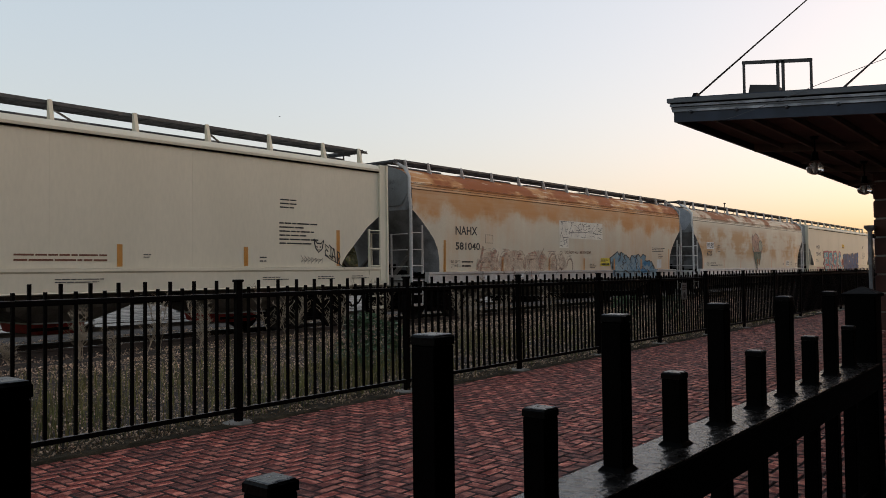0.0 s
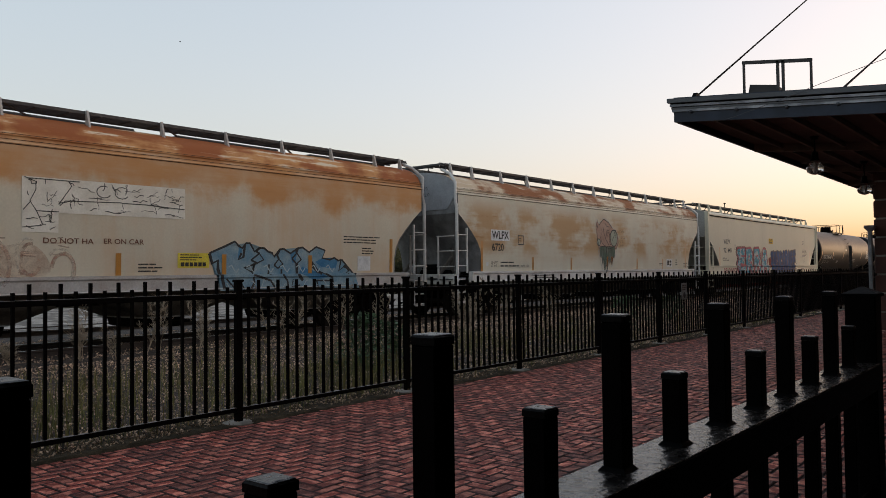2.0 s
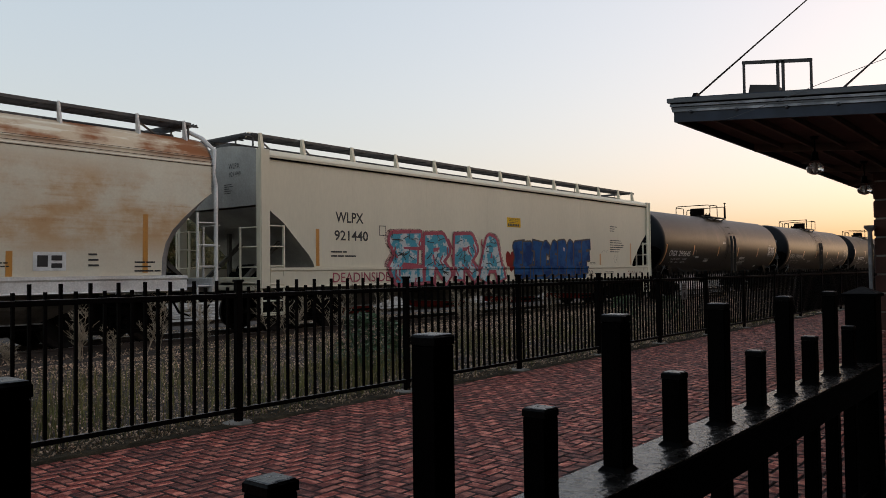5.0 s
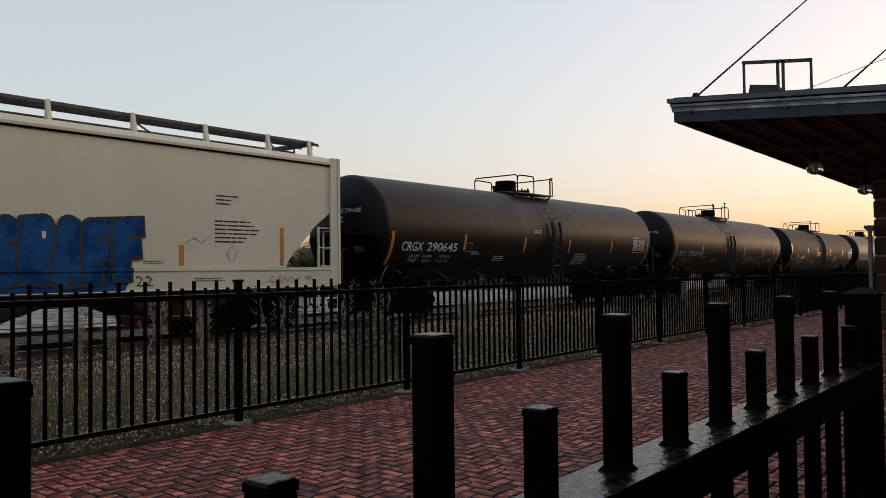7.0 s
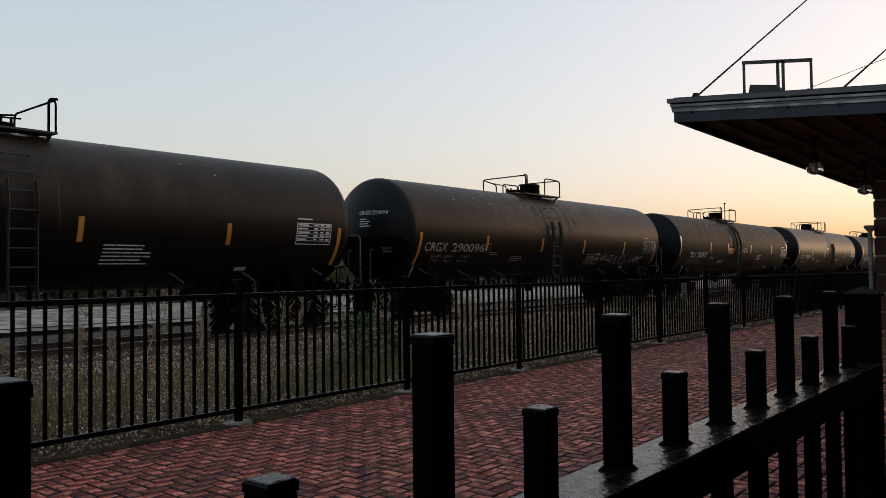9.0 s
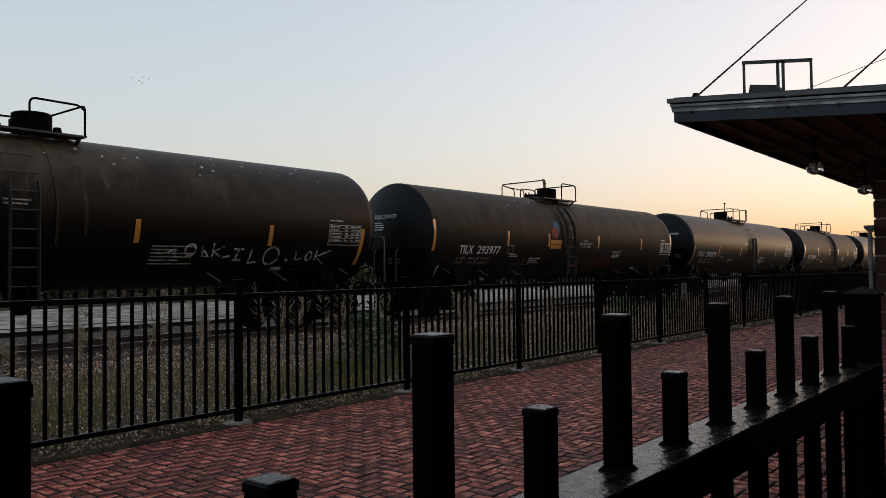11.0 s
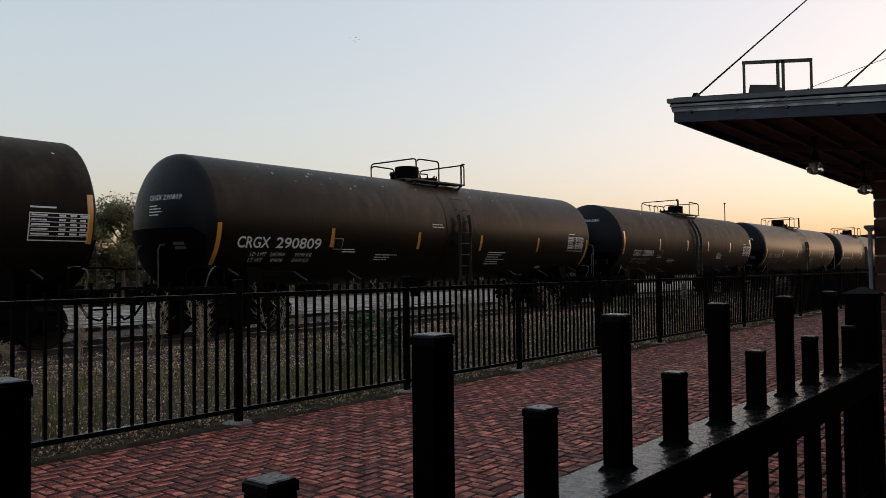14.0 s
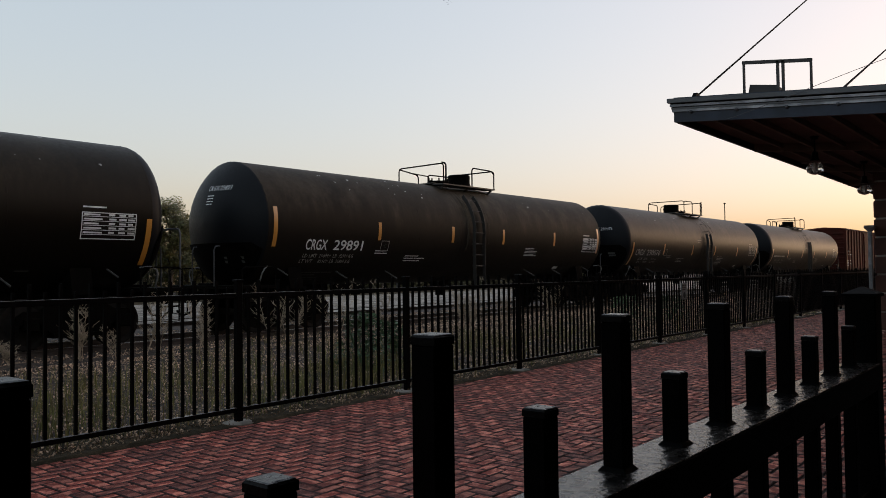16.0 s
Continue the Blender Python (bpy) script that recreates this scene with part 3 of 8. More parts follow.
solid("wall_depot", Shape().box(PX + 1.2, 70, PY - 1.2, PY - 0.9, 0, 6.0), DEPOT_BRICK, "dark red brick depot wall", kind="structure")

# ---- the train: things painted or stuck on the cars ----
def flat_bm(polys):
    """A flat mesh in x, z from polygons."""
    bm = bmesh.new()
    for poly in polys:
        vs = [bm.verts.new((u, 0, v)) for u, v in poly]
        try:
            bm.faces.new(vs)
        except ValueError:
            pass
    bmesh.ops.triangulate(bm, faces=bm.faces[:])
    return bm


def wrap(bm, mp, name, material, cuts=()):
    """Cuts a flat mesh at heights and lays it on a car's side."""
    for z in cuts:
        bmesh.ops.bisect_plane(bm, geom=bm.verts[:] + bm.edges[:] + bm.faces[:], plane_co=(0, 0, z), plane_no=(0, 0, 1))
    for q in bm.verts:
        q.co = Vector(mp(q.co.x, q.co.z))
    bmesh.ops.recalc_face_normals(bm, faces=bm.faces[:])
    me = bpy.data.meshes.new(name)
    bm.to_mesh(me)
    bm.free()
    me.materials.append(material)
    return me


def decal(parent, name, polys, mp, material, label="", cuts=()):
    ob = part(name, wrap(flat_bm(polys), mp, name, material, cuts), material, parent, label)
    return tagged(ob, label=label, kind="stuff") if len(polys) > 1 else ob


def bent(pts, radius=0.12, n=4):
    """A pipe's line with its corners rounded off."""
    pts = [Vector(p) for p in pts]
    out = [pts[0]]
    for a, p, b in zip(pts, pts[1:], pts[2:]):
        u, w = a - p, b - p
        k = min(radius, u.length * 0.48, w.length * 0.48)
        s, e = p + u.normalized() * k, p + w.normalized() * k
        out += [s.lerp(p, i / n).lerp(p.lerp(e, i / n), i / n) for i in range(n + 1)]
    return out + [pts[-1]]


def ribbon(pts, w):
    """Quads along a stroke."""
    out = []
    n = len(pts)
    offs = []
    for i in range(n):
        a, b = pts[max(i - 1, 0)], pts[min(i + 1, n - 1)]
        d = math.hypot(b[0] - a[0], b[1] - a[1]) or 1
        offs.append((-(b[1] - a[1]) / d * w / 2, (b[0] - a[0]) / d * w / 2))
    for i in range(n - 1):
        (x0, z0), (x1, z1), o0, o1 = pts[i], pts[i + 1], offs[i], offs[i + 1]
        out.append([(x0 - o0[0], z0 - o0[1]), (x1 - o1[0], z1 - o1[1]), (x1 + o1[0], z1 + o1[1]), (x0 + o0[0], z0 + o0[1])])
    return out


def oval(cx, cz, rx, rz_, n=18, a0=0.0, a1=360.0):
    closed = abs(a1 - a0) >= 360
    return [(cx + rx * math.cos(radians(a0 + (a1 - a0) * k / (n if closed else n - 1))), cz + rz_ * math.sin(radians(a0 + (a1 - a0) * k / (n if closed else n - 1)))) for k in range(n)]


def text_bm(body, x, z, h, w=None, fat=0.0, tilt=0.0):
    """Flat letters of the built-in font, capital height h, at x, z; w fits the width."""
    cu = bpy.data.curves.new("letters", "FONT")
    cu.body, cu.resolution_u, cu.offset = body, 3 if fat else 1, fat
    ob = bpy.data.objects.new("letters", cu)
    me = bpy.data.meshes.new_from_object(ob)
    bm = bmesh.new()
    bm.from_mesh(me)
    bpy.data.objects.remove(ob)
    bpy.data.curves.remove(cu)
    bpy.data.meshes.remove(me)
    x0, x1 = min(q.co.x for q in bm.verts), max(q.co.x for q in bm.verts)
    y0, y1 = min(q.co.y for q in bm.verts), max(q.co.y for q in bm.verts)
    sz = h / (y1 - y0)
    sx = w / (x1 - x0) if w else sz
    for q in bm.verts:
        u, v = (q.co.x - x0) * sx, (q.co.y - y0) * sz
        q.co = Vector((x + u, 0, z + v + tilt * u))
    return bm


def lettering(parent, body, x, z, h, mp, material, w=None, label="", cuts=(), fat=0.0, name="lettering", tilt=0.0):
    return tagged(part(name, wrap(text_bm(body, x, z, h, w, fat, tilt), mp, name, material, cuts), material, parent, label), label=label, kind="stuff")


STROKES = {
    "E": [[(0.95, 0.98), (0.1, 0.95), (0.35, 0.6), (0.08, 0.25), (0.2, 0.05), (0.95, 0.08)], [(0.35, 0.58), (0.8, 0.55)]],
    "P": [[(0.2, 0.02), (0.22, 0.95)], [(0.2, 0.9), (0.75, 0.92), (0.85, 0.7), (0.7, 0.48), (0.3, 0.45)]],
    "I": [[(0.1, 0.92), (0.9, 0.88)], [(0.5, 0.9), (0.5, 0.1)], [(0.1, 0.08), (0.9, 0.1)]],
    "C": [[(0.85, 0.85), (0.5, 0.97), (0.2, 0.75), (0.15, 0.35), (0.4, 0.06), (0.85, 0.15)]],
    "G": [[(0.85, 0.85), (0.5, 0.95), (0.2, 0.7), (0.15, 0.35), (0.4, 0.06), (0.8, 0.15), (0.82, 0.45), (0.55, 0.45)]],
    "R": [[(0.18, 0.02), (0.22, 0.93)], [(0.2, 0.92), (0.7, 0.95), (0.85, 0.72), (0.6, 0.5), (0.3, 0.48)], [(0.45, 0.48), (0.88, 0.04)]],
    "A": [[(0.1, 0.03), (0.45, 1.0), (0.62, 0.95), (0.9, 0.03)], [(0.3, 0.36), (0.75, 0.36)]],
    "F": [[(0.25, 0.02), (0.22, 0.93), (0.98, 0.95)], [(0.25, 0.5), (0.85, 0.52)]],
}


def bubble(body, x0, z0, w, h, fat, slant=0.0):
    """Fat rounded letters as strokes; a list of polygons per stroke."""
    out = []
    n = len(body)
    cw = w / n
    for i, ch in enumerate(body):
        for st in STROKES[ch]:
            pts = [(x0 + (i + 0.08 + 0.84 * u) * cw, z0 + fat / 2 + (h - fat) * v + slant * (i + u)) for u, v in st]
            fine = []
            for (xa, za), (xb, zb_) in zip(pts, pts[1:]):
                fine += [(xa + (xb - xa) * k / 3, za + (zb_ - za) * k / 3) for k in range(3)]
            fine.append(pts[-1])
            for end, q in ((0, pts[1]), (-1, pts[-2])):
                p = pts[end]
                d = math.hypot(p[0] - q[0], p[1] - q[1]) or 1
                fine[end] = (p[0] + (p[0] - q[0]) / d * fat * 0.36, p[1] + (p[1] - q[1]) / d * fat * 0.36)
            out.append(ribbon(fine, fat))
            for p in pts[1:-1]:
                out.append([oval(p[0], p[1], fat / 2, fat / 2, 14)])
    return out


def spray_letters(car, mp, body, x0, z0, w, h, fat, edge, off, fill_mat, edge_mat, label, slant=0.0):
    """Letter by letter: a dark or bright edge, then the fill; each later letter lies over the one before."""
    cw = w / len(body)
    step = 0
    for i, ch in enumerate(body):
        letter = None
        for fatness, material, nm in ((fat + 2 * edge, edge_mat, "graffiti_letter"), (fat, fill_mat, "letter_fill")):
            bm = bmesh.new()
            x = x0 + i * cw - 0.02 * (i % 2)
            jig = 0.03 * ((i * 7) % 3 - 1)
            zz = z0 + slant * i + jig - (fatness - fat) / 2
            for k, poly in enumerate(q for polys in bubble(ch, x, zz, cw, h + (fatness - fat), fatness) for q in polys):
                bm.faces.new([bm.verts.new((u, 0.00004 * k, v)) for u, v in poly])
            bmesh.ops.triangulate(bm, faces=bm.faces[:])
            for z in HZ:
                bmesh.ops.bisect_plane(bm, geom=bm.verts[:] + bm.edges[:] + bm.faces[:], plane_co=(0, 0, z), plane_no=(0, 0, 1))
            for q in bm.verts:
                q.co = Vector(mp(q.co.x, q.co.z, off + step * 0.0017 + q.co.y))
            bmesh.ops.recalc_face_normals(bm, faces=bm.faces[:])
            me = bpy.data.meshes.new(nm)
            bm.to_mesh(me)
            bm.free()
            me.materials.append(material)
            ob = part(nm, me, material, letter or car, label if letter is None else "")
            letter = letter or ob
            step += 1


def rows_of(x0, x1, z0, z1, n, rng, broken=True):
    """Lines of small writing as short bars."""
    out = []
    step = (z1 - z0) / n
    for k in range(n):
        z = z1 - step * (k + 0.75)
        x = x0
        end = x0 + (x1 - x0) * rng.uniform(0.55, 1.0)
        while x < end:
            w = rng.uniform(0.5, 2.4) * step * (2.0 if broken else 3.0)
            w = min(w, end - x)
            out.append([(x, z), (x + w, z), (x + w, z + step * 0.36), (x, z + step * 0.36)])
            x += w + step * 0.26
    return out


def box_lines(x0, x1, z0, z1, w):
    return [[(x0, z0), (x1, z0), (x1, z0 + w), (x0, z0 + w)], [(x0, z1 - w), (x1, z1 - w), (x1, z1), (x0, z1)],
            [(x0, z0 + w), (x0 + w, z0 + w), (x0 + w, z1 - w), (x0, z1 - w)], [(x1 - w, z0 + w), (x1, z0 + w), (x1, z1 - w), (x1 - w, z1 - w)]]


def rounded(poly, steps=4):
    """A closed outline drawn as a smooth curve through its points."""
    out, n = [], len(poly)
    for i in range(n):
        p0, p1, p2, p3 = poly[i - 1], poly[i], poly[(i + 1) % n], poly[(i + 2) % n]
        for k in range(steps):
            t = k / steps
            out.append(tuple(0.5 * (2 * p1[j] + (p2[j] - p0[j]) * t + (2 * p0[j] - 5 * p1[j] + 4 * p2[j] - p3[j]) * t * t + (3 * p1[j] - p0[j] - 3 * p2[j] + p3[j]) * t ** 3) for j in (0, 1)))
    return out


def rect(x0, x1, z0, z1):
    return [(x0, z0), (x1, z0), (x1, z1), (x0, z1)]


def spray(name, base, other=None, rough=0.5):
    return paint(name, base, other, rough=rough, coarse=2.5, fine=30, mix=0.5, bump=0, spec=0.03)


def speckled(m, amount, scale=14.0):
    """Thin spray: the paint covers only in specks."""
    n, l = m.node_tree.nodes, m.node_tree.links
    tc = n.new("ShaderNodeTexCoord")
    t = n.new("ShaderNodeTexNoise")
    t.inputs["Scale"].default_value, t.inputs["Detail"].default_value, t.inputs["Roughness"].default_value = scale, 8, 0.75
    l.new(tc.outputs["Object"], t.inputs["Vector"])
    q = n.new("ShaderNodeMapRange")
    q.inputs["From Min"].default_value, q.inputs["From Max"].default_value, q.inputs["To Max"].default_value = 0.38, 0.68, amount
    l.new(t.outputs[0], q.inputs["Value"])
    l.new(q.outputs[0], n["Principled BSDF"].inputs["Alpha"])
    return m


BLUE_SPRAY = paint("blue_spray_paint", (0.008, 0.038, 0.13), (0.018, 0.082, 0.22), rough=0.6, coarse=2.2, fine=25, mix=0.7, bump=0, spec=0.03, spread=(0.42, 0.62), grain=0.25)
CYAN_SPRAY = paint("turquoise_spray_paint", (0.08, 0.3, 0.38), (0.5, 0.53, 0.52), rough=0.6, coarse=3.5, fine=30, mix=0.8, bump=0, spec=0.03, spread=(0.48, 0.58))
PINK_SPRAY = spray("pink_spray_paint", (0.4, 0.1, 0.12), (0.3, 0.08, 0.1))
PALE_PINK = speckled(spray("pale_pink_spray_paint", (0.5, 0.2, 0.2), (0.5, 0.3, 0.28)), 0.55)
STEEL_BLUE = spray("grey_blue_spray_paint", (0.13, 0.25, 0.34), (0.3, 0.38, 0.4))
RED_SPRAY = spray("red_spray_paint", (0.26, 0.03, 0.025))
WHITE_SPRAY = spray("white_spray_paint", (0.55, 0.54, 0.5), (0.42, 0.41, 0.38))
GHOST = speckled(spray("faded_white_spray_paint", (0.8, 0.7, 0.58), (0.66, 0.56, 0.46)), 0.7, 4.0)
GHOST_RED = speckled(spray("faded_red_spray_paint", (0.44, 0.21, 0.15), (0.5, 0.31, 0.23)), 0.9, 4.0)
HAZE_RED = speckled(spray("scrubbed_pink_paint", (0.5, 0.27, 0.19), (0.58, 0.38, 0.28)), 0.6, 2.5)
GREEN_SPRAY = spray("dull_green_spray_paint", (0.1, 0.16, 0.12), (0.2, 0.24, 0.2))
DIM_GREEN = speckled(spray("dim_green_spray_paint", (0.06, 0.1, 0.09), (0.03, 0.06, 0.06)), 1.0, 8.0)
PALE_GREEN = spray("pale_green_spray_paint", (0.4, 0.42, 0.34), (0.34, 0.36, 0.28))
ORANGE_SPRAY = speckled(spray("rusty_orange_spray_paint", (0.16, 0.06, 0.025), (0.09, 0.045, 0.025)), 1.2, 6.0)
CHALK = speckled(spray("chalk_marks", (0.55, 0.55, 0.52), (0.4, 0.4, 0.38)), 1.7, 9.0)
YELLOW_SIGN = spray("yellow_placard", (0.72, 0.43, 0.02), (0.66, 0.38, 0.02))
LEMON_SIGN = spray("lemon_yellow_placard", (0.74, 0.6, 0.08), (0.66, 0.52, 0.08))
GREY_INK = spray("faded_stencil_paint", (0.12, 0.11, 0.1))
RED_INK = spray("red_brown_stencil_paint", (0.2, 0.09, 0.06))

# ---- running gear ----
WHEEL_R = 0.457
WHEELSETS = []


def wheelset_mesh():
    s = Shape()
    for sgn in (-1, 1):
        prof = [(0.07, 0.12), (0.07, -0.1), (0.15, -0.05), (0.36, -0.035), (0.4, -0.06), (0.457, -0.058), (0.462, 0.035), (0.49, 0.045), (0.49, 0.075), (0.4, 0.08), (0.36, 0.03), (0.15, 0.07)]
        rings = []
        for k in range(28):
            a = 2 * math.pi * k / 28
            rings.append([(r * math.sin(a), sgn * (0.7525 - y), r * math.cos(a)) for r, y in prof])
        rings.append(rings[0])
        s.loft(rings, True)
    s.tube([(0, -1.05, 0), (0, 1.05, 0)], 0.075, 12)
    for sgn in (-1, 1):
        for k in range(3):
            a = k * 2 * math.pi / 3
            s.tube([(0.05 * math.sin(a), sgn * 1.04, 0.05 * math.cos(a)), (0.05 * math.sin(a), sgn * 1.1, 0.05 * math.cos(a))], 0.016, 6)
    return s.mesh("wheelset", WHEEL, 35)


WHEELSET_ME = wheelset_mesh()
SIDE_FRAME = [(-1.12, 0.48), (-1.12, 0.62), (-0.95, 0.72), (-0.7, 0.72), (-0.45, 0.86), (0.45, 0.86), (0.7, 0.72), (0.95, 0.72), (1.12, 0.62), (1.12, 0.48),
              (0.72, 0.5), (0.42, 0.24), (-0.42, 0.24), (-0.72, 0.5)]


def side_frame_mesh():
    s = Shape()
    s.prism(SIDE_FRAME, -0.06, 0.06)
    s.prism([(-0.5, 0.3), (0.5, 0.3), (0.5, 0.22), (-0.5, 0.22)], -0.13, 0.13)
    for x in (-0.865, 0.865):
        s.box(x - 0.14, x + 0.14, -0.11, 0.11, 0.36, 0.6, 0.02)
    return s.mesh("side_frame", UNDER)


def spring_mesh():
    """One coil spring, drawn as a corrugated tube."""
    pts, rs = [], []
    for k in range(11):
        pts.append((0, 0, 0.31 + k * 0.0245))
        rs.append(0.078 if k % 2 else 0.055)
    return Shape().tube(pts, rs, 10).mesh("spring", UNDER, 30)


SIDE_ME, SPRING_ME = side_frame_mesh(), spring_mesh()


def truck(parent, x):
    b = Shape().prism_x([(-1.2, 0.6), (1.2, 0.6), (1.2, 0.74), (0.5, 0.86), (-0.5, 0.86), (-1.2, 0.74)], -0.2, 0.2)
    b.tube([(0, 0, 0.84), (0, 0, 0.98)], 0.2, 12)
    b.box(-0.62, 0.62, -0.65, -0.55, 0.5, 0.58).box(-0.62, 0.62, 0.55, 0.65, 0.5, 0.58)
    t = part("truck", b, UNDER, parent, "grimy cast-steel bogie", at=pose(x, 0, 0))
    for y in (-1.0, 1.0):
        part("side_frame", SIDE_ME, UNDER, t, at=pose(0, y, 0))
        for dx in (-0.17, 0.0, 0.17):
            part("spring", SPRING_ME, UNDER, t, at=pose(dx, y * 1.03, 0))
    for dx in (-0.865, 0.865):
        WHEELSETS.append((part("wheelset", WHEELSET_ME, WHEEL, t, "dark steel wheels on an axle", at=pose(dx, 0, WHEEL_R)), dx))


def coupler(parent, x, sgn):
    s = Shape().box(min(x - sgn * 0.55, x + sgn * 0.3), max(x - sgn * 0.55, x + sgn * 0.3), -0.09, 0.09, 0.8, 0.97, 0.02)
    s.prism([(x + sgn * 0.25, 0.72), (x + sgn * 0.48, 0.72), (x + sgn * 0.5, 1.05), (x + sgn * 0.25, 1.05)], -0.17, 0.05)
    s.tube([(x, 0.12, 0.8), (x + sgn * 0.2, 0.16, 0.5), (x + sgn * 0.45, 0.14, 0.42), (x + sgn * 0.6, 0.1, 0.55)], 0.025, 6)
    part("coupler", s, UNDER, parent, "knuckle coupler with air hose")


# ---- covered hopper cars ----
PROFILE_ROUND = [(1.3, 1.585), (1.8, 1.6), (2.4, 1.61), (3.0, 1.61), (3.4, 1.605), (3.6, 1.595), (3.63, 1.612), (3.66, 1.588), (3.74, 1.575), (3.77, 1.59), (3.8, 1.562),
                 (3.92, 1.5), (4.02, 1.41), (4.12, 1.27), (4.2, 1.08), (4.27, 0.8), (4.32, 0.45), (4.34, 0.0)]
PROFILE_FLAT = [(1.3, 1.6), (2.2, 1.6), (3.1, 1.6), (3.93, 1.6), (3.95, 1.655), (4.0, 1.66), (4.03, 1.64), (4.07, 1.6), (4.14, 1.42), (4.2, 1.18), (4.26, 0.85), (4.31, 0.45), (4.33, 0.0)]


def profile_y(prof, z):
    for (z0, y0), (z1, y1) in zip(prof, prof[1:]):
        if z0 <= z <= z1:
            return y0 + (y1 - y0) * (z - z0) / (z1 - z0)
    return prof[0][1] if z < prof[0][0] else 0.0


OUTLET_GRIME = paint("grimy_outlet_sheet", (0.14, 0.125, 0.105), (0.06, 0.052, 0.043), rough=0.8, coarse=2, fine=30, spec=0.1)
GATE_RED = paint("red_gate_paint", (0.3, 0.022, 0.016), (0.14, 0.02, 0.015), rough=0.7, coarse=4, fine=30, spec=0.1)
RIDGE_DARK = paint("ridge_shade_brown", (0.06, 0.03, 0.015), (0.03, 0.016, 0.01), rough=0.9, coarse=3, fine=40)


def hopper_car(label, half, flat, body_mat, end_mat, trim_mat, drop=0.0, end_words=None):
    car = thing("covered_hopper_car", label, "hopper car", "freight cars of the train")
    prof = PROFILE_FLAT if flat else PROFILE_ROUND
    sill = 1.49 if flat else 1.345
    cut = [(0.0, 3.0), (0.15, 2.87), (0.7, 2.49), (0.95, 2.24), (1.25, 1.95), (1.43, 1.78), (1.56, 1.6), (1.6, sill)] if flat else \
          [(0.0, 3.14), (0.25, 2.96), (0.45, 2.81), (0.8, 2.5), (1.05, 2.24), (1.2, 1.98), (1.27, 1.68), (1.28, sill)]
    d_end = 0.12

    def low(d):
        for (d0, z0), (d1, z1) in zip(cut, cut[1:]):
            if d0 <= d <= d1:
                return z0 + (z1 - z0) * (d - d0) / (d1 - d0)
        return sill

    ds = [d_end] + [d for d, _ in cut if d > d_end] + [cut[-1][0] + 0.01]
    n_mid = 14
    xs = [-half + d for d in ds] + [-half + ds[-1] + (2 * half - 2 * ds[-1]) * k / n_mid for k in range(1, n_mid)] + [half - d for d in reversed(ds)]
    rings = []
    upper = [(z, y) for z, y in prof if z > 3.2]
    for x in xs:
        zl = low(half - abs(x))
        side = [(zl + (3.2 - zl) * k / 6) for k in range(7)]
        ring = [(x, -profile_y(prof, z), z) for z in side] + [(x, -y, z) for z, y in upper]
        ring += [(x, -p[1], p[2]) for p in reversed(ring[:-1])]
        rings.append(ring)
    part("body", Shape().loft(rings, False), body_mat, car, smooth=25)
    if flat:
        for k in range(1, 7):
            x = -half + 2 * half * k / 7
            for sg in (-1, 1):
                part("side_seam", Shape().box(x - 0.005, x + 0.005, sg * 1.6 - 0.002, sg * 1.6 + 0.002, sill, 3.93), body_mat, car)
        for sg in (-1, 1):
            part("eave_strip", Shape().box(-half + 0.15, half - 0.15, min(sg * 1.598, sg * 1.64), max(sg * 1.598, sg * 1.64), 3.915, 3.945), UNDER, car, "dark strip under the eave")
    else:
        # Thin dark strips paint the shadow line at each roof ridge.
        for z in (3.61, 3.69, 3.79):
            y = profile_y(prof, z) + 0.001
            for sg in (-1, 1):
                part("ridge_shadow", Shape().box(-half + 0.13, half - 0.13, min(sg * (y - 0.01), sg * (y + 0.004)), max(sg * (y - 0.01), sg * (y + 0.004)), z - 0.0045, z + 0.0045), RIDGE_DARK, car, "dark strip painted as shadow along the roof ridge")
    for sg in (-1, 1):
        xe = sg * (half - d_end)
        zl = low(d_end)
        pts = [(-profile_y(prof, zl), zl), (-profile_y(prof, 3.4), 3.4)] + [(-y, z) for z, y in upper if z > 3.5]
        pts = pts + [(-y, z) for y, z in reversed(pts[:-1])]
        if flat:
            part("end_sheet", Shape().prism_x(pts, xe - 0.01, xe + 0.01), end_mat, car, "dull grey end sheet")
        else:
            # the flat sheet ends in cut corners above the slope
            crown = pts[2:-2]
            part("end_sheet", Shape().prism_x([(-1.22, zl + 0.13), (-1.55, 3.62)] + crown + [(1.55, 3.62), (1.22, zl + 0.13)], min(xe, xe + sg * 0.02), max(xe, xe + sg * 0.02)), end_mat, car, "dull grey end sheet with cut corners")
            # Backing sheet stands in for the slope's upper part at the cut corners.
            part("corner_gusset", Shape().prism_x(pts, min(xe, xe - sg * 0.03), max(xe, xe - sg * 0.03)), SLOPE_MOTTLED, car, "mottled grey sheet behind the cut corners")
        slope = Shape()
        bow = ((-1, 0.0), (-0.86, 0.12), (-0.6, 0.3), (0.0, 0.36), (0.6, 0.3), (0.86, 0.12), (1, 0.0)) if flat else \
              ((-1, 0.0), (-0.95, -0.13), (-0.88, -0.22), (-0.75, -0.28), (0.0, -0.3), (0.75, -0.28), (0.88, -0.22), (0.95, -0.13), (1, 0.0))
        for thick in (0.0, 0.012):
            slope.loft([[(sg * (half - max(d, d_end) - dx * (1.0 if flat else min(1.0, (d - d_end) / 0.5)) - thick), y * k_, z - thick) for y, dx in bow] for d, z, k_ in [(d_end, zl, profile_y(prof, zl))] + [(d, z, profile_y(prof, z)) for d, z in cut if d > d_end]], False)
        part("slope_sheet", slope, end_mat if flat else SLOPE_MOTTLED, car, "grey sloping hopper end", smooth=30)
